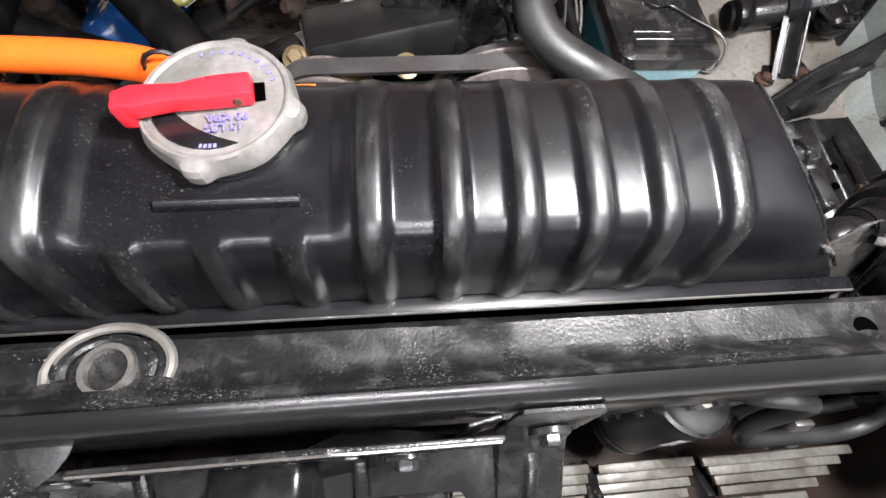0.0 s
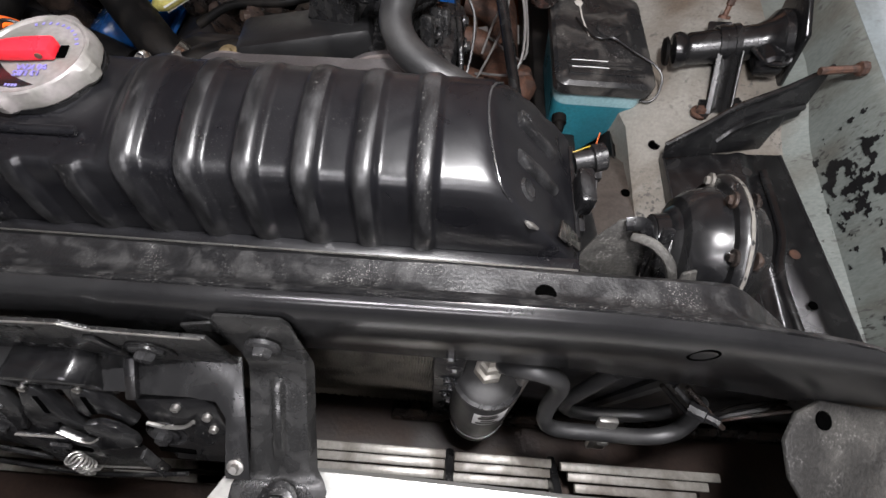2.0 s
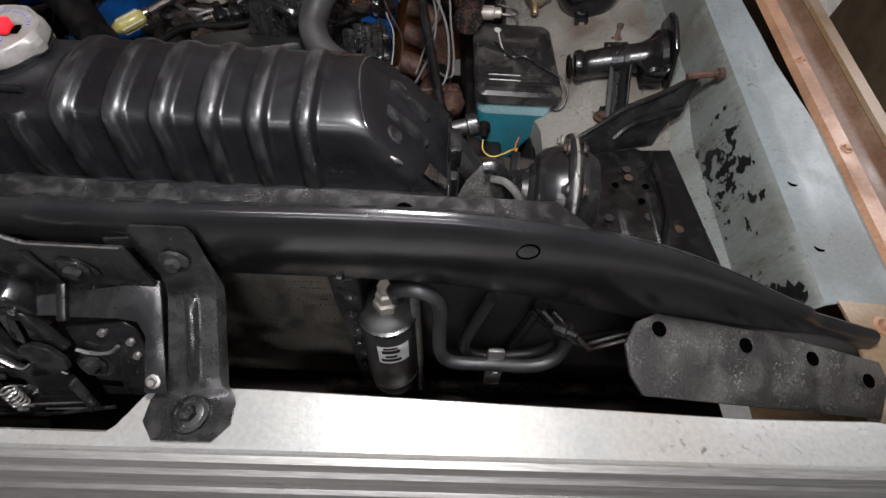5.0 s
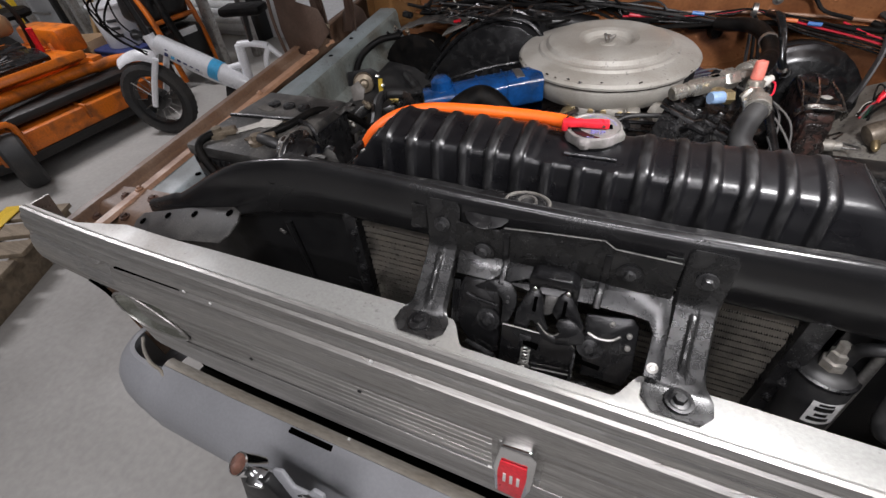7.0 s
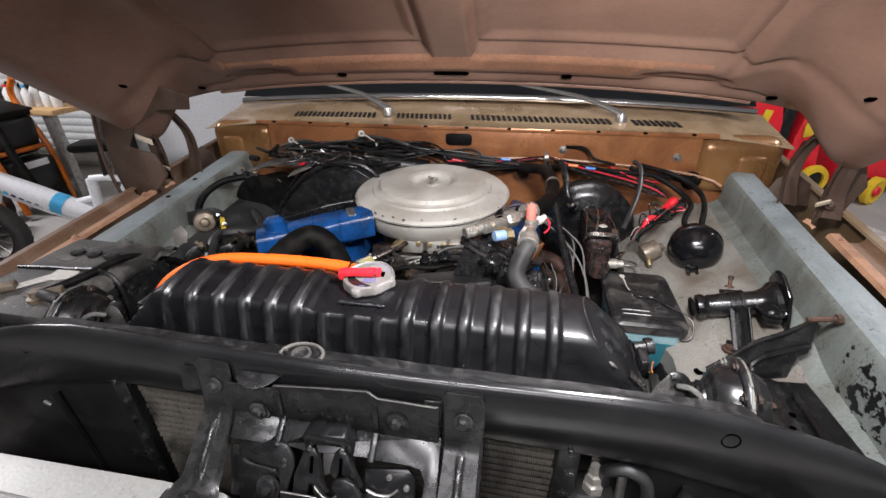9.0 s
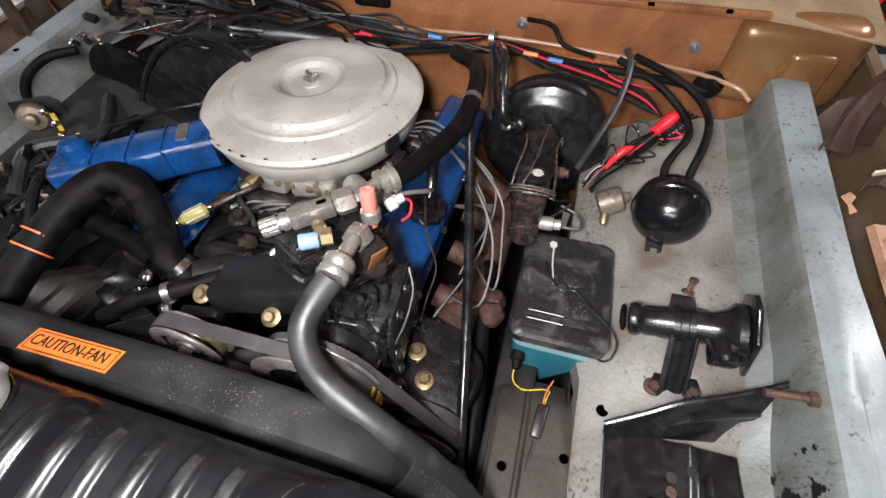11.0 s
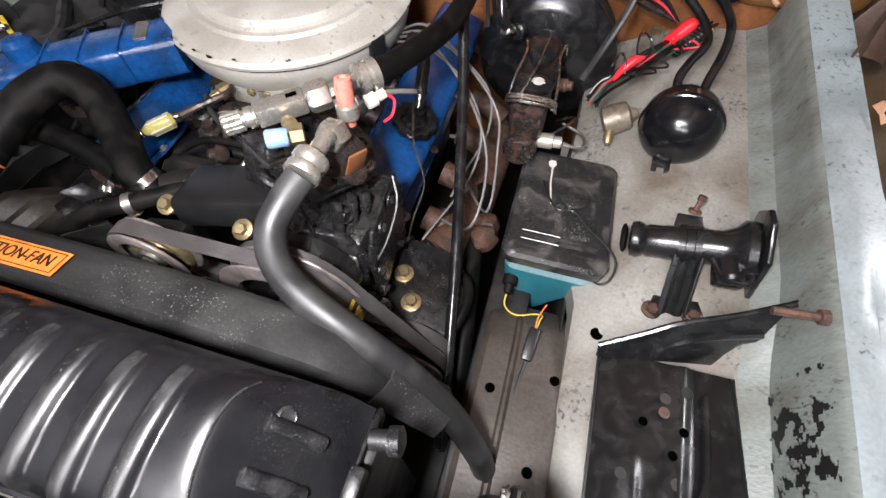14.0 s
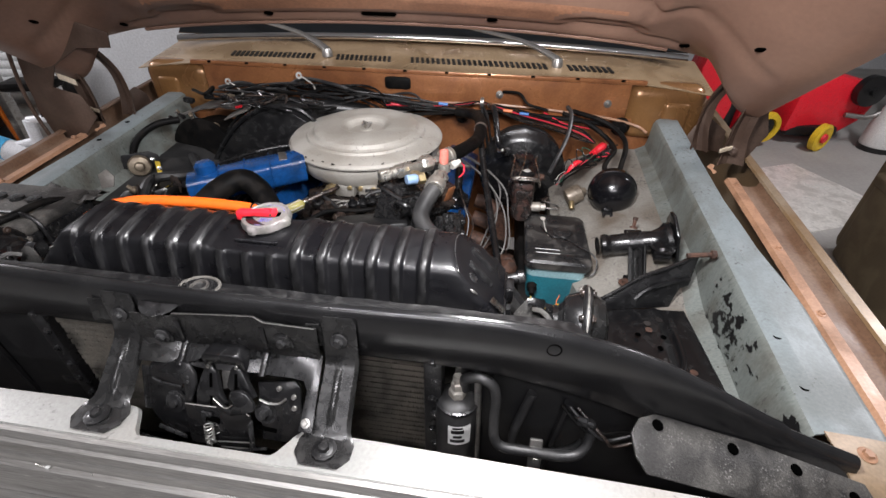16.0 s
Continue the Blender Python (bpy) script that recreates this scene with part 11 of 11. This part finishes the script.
def pressure_washer():
    t = thing("pressure_washer", "red wheeled machine with yellow and black trim", "washer", (2.3, 3.7, 0))
    part("shell", prism([(-0.28, 0.02), (-0.02, 0.02), (0.03, 0.3), (0.0, 0.62), (-0.06, 0.86), (-0.24, 0.92), (-0.3, 0.6)], 0.3, axes_at((2.14, 3.86, 0), (1, 0, 0), (0, 0, 1)), 0.03), red_plastic, t, "rounded red shell")
    part("shell", prism([(0.0, 0.06), (0.2, 0.05), (0.26, 0.28), (0.2, 0.62), (0.12, 0.84), (0.06, 0.8), (0.02, 0.5)], 0.26, axes_at((2.24, 3.84, 0), (1, 0, 0), (0, 0, 1)), 0.04), red_plastic, t, "rounded red shell")
    # Dark block put in for the dark gap between the red shells.
    part("spine", box((2.19, 3.72, 0.42), (0.1, 0.22, 0.8), 0.02), black_satin, t, "dark block for the gap between the shells")
    part("trim", prism([(0, 0), (0.13, 0.04), (0.1, 0.17), (0.05, 0.22), (-0.01, 0.1)], 0.02, axes_at((2.31, 3.585, 0.5), (1, 0, 0), (0, 0, 1)), 0.006), yellow_pl, t, "yellow trim")
    part("trim", prism([(0, 0), (0.09, 0.05), (0.12, 0.2), (0.03, 0.2), (-0.06, -0.12), (0.0, -0.14)], 0.022, axes_at((2.30, 3.58, 0.28), (1, 0, 0), (0, 0, 1)), 0.006), black_satin, t, "black trim")
    part("label", box((2.0, 3.552, 0.66), (0.06, 0.006, 0.1), 0.002, pose(0, 0, 0, 0, 10, 0)), yellow_pl, t, "yellow sticker")
    part("axle_cover", tube([(2.24, 3.56, 0.12), (2.3, 3.55, 0.28), (2.36, 3.55, 0.38)], 0.018, 10), steel, t, "grey strut")
    part("yellow_ring", lathe([(0.075, 0), (0.125, 0.0), (0.13, 0.02), (0.12, 0.045), (0.08, 0.045)], 32, (2.46, 3.55, 0.17), (0.3, -1, 0), ring=True), yellow_pl, t, "yellow wheel ring")
    part("hub", lathe([(0.078, 0), (0.074, 0.03), (0.03, 0.035), (0.026, 0.05), (0, 0.05)], 24, (2.46, 3.55, 0.17), (0.3, -1, 0)), black_satin, t, "black hub")
    part("foot", box((2.2, 3.62, 0.05), (0.5, 0.3, 0.1), 0.03, seg=3), black_satin, t, "black foot")
    u = thing("compressor_tank", "red wheeled shop machine with a yellow wheel", "machine", (3.0, 3.9, 0))
    part("body", prism([(-0.36, 0.1), (0.1, 0.06), (0.3, 0.2), (0.36, 0.36), (0.2, 0.52), (-0.1, 0.58), (-0.34, 0.44)], 0.36, axes_at((2.95, 4.05, 0), (1, 0.2, 0), (0, 0, 1)), 0.05), red_plastic, u, "rounded red body")
    part("belly", box((2.9, 3.7, 0.12), (0.4, 0.12, 0.1), 0.03), black_satin, u, "black underside")
    part("handle", tube([(3.12, 3.7, 0.26), (3.3, 3.68, 0.26), (3.42, 3.7, 0.36), (3.46, 3.74, 0.55), (3.44, 3.8, 0.72)], 0.02, 10), steel, u, "grey tube handle")
    part("yellow_wheel", lathe([(0.0, 0), (0.09, 0.0), (0.112, 0.012), (0.112, 0.055), (0.09, 0.065), (0.05, 0.055), (0, 0.055)], 32, (2.90, 3.56, 0.112), (0.55, -0.85, 0)), yellow_pl, u, "yellow wheel")
    part("wheel_hub", lathe([(0.04, 0), (0.035, 0.016), (0, 0.018)], 20, (2.93, 3.51, 0.112), (0.55, -0.85, 0)), red_plastic, u, "red hub")
    part("reel", lathe([(0.12, 0), (0.12, 0.06), (0.03, 0.06), (0.03, 0.09), (0, 0.09)], 20, (3.2, 3.72, 0.46), (0.2, -1, 0)), black_satin, u, "black reel")


pressure_washer()


def jug():
    t = thing("sprayer_jug", "white plastic sprayer jug with a black base", "jug", (3.45, 3.65, 0))
    part("body", lathe([(0.12, 0.03), (0.13, 0.06), (0.12, 0.2), (0.08, 0.4), (0.06, 0.45), (0, 0.46)], 24, (3.45, 3.65, 0)), label_white, t)
    part("base", lathe([(0.13, 0), (0.13, 0.04), (0, 0.04)], 24, (3.45, 3.65, 0)), black_satin, t)
    part("pump", lathe([(0.05, 0.44), (0.05, 0.5), (0.02, 0.51), (0.02, 0.6), (0, 0.6)], 16, (3.45, 3.65, 0)), black_satin, t)


jug()


def board_box():
    t = thing("flat_carton", "tall flat printed cardboard carton", "carton", (4.25, 4.3, 0))
    part("body", box((4.25, 4.3, 0.35), (0.5, 0.14, 0.7), 0.006, pose(0, 0, 0, 0, 12, -20)), carton, t)
    face = Matrix.Translation((4.25, 4.3, 0.35)) @ pose(0, 0, 0, 0, 12, -20) @ Matrix.Rotation(radians(90), 4, "X")
    words("BED", 0.11, face @ Matrix.Translation((-0.1, -0.16, 0.0712)), ink, t)
    for k, (x, y, w) in enumerate(((-0.1, -0.04, 0.26), (-0.02, 0.18, 0.3))):
        part("print_bar", moved(box((x, y, 0.0712), (w, 0.06 + 0.03 * k, 0.001)), face), ink, t, "dark print bar")
    s = thing("storage_tote", "dark plastic storage totes stacked in a corner", "tote", (5.0, 4.0, 0))
    for k in range(3):
        part("tote", box((5.0 + 0.1 * k, 4.0, 0.2 + 0.36 * k), (0.8, 0.5, 0.33), 0.04), (black_satin, navy, black_satin)[k], s)


board_box()


def floor_mat():
    bm = sheet(lambda u, v: (2.15 + u * 0.75 - v * 0.3, 2.1 + u * 0.35 + v * 0.75, 0.004 + 0.006 * noise.noise(Vector((u * 4, v * 4, 0.3)))), frange(0, 1, 16), frange(0, 1, 16), 0.006)
    solo("plastic_sheet", seal(bm), mat("cloudy_plastic_sheet", (0.6, 0.58, 0.54), 0.35, 0.0, (0.35, 0.33, 0.3), 0.6, 9, 60, 0.5), "crumpled pale protective sheet on the floor", "sheet", base=(2.3, 2.4, 0))


floor_mat()
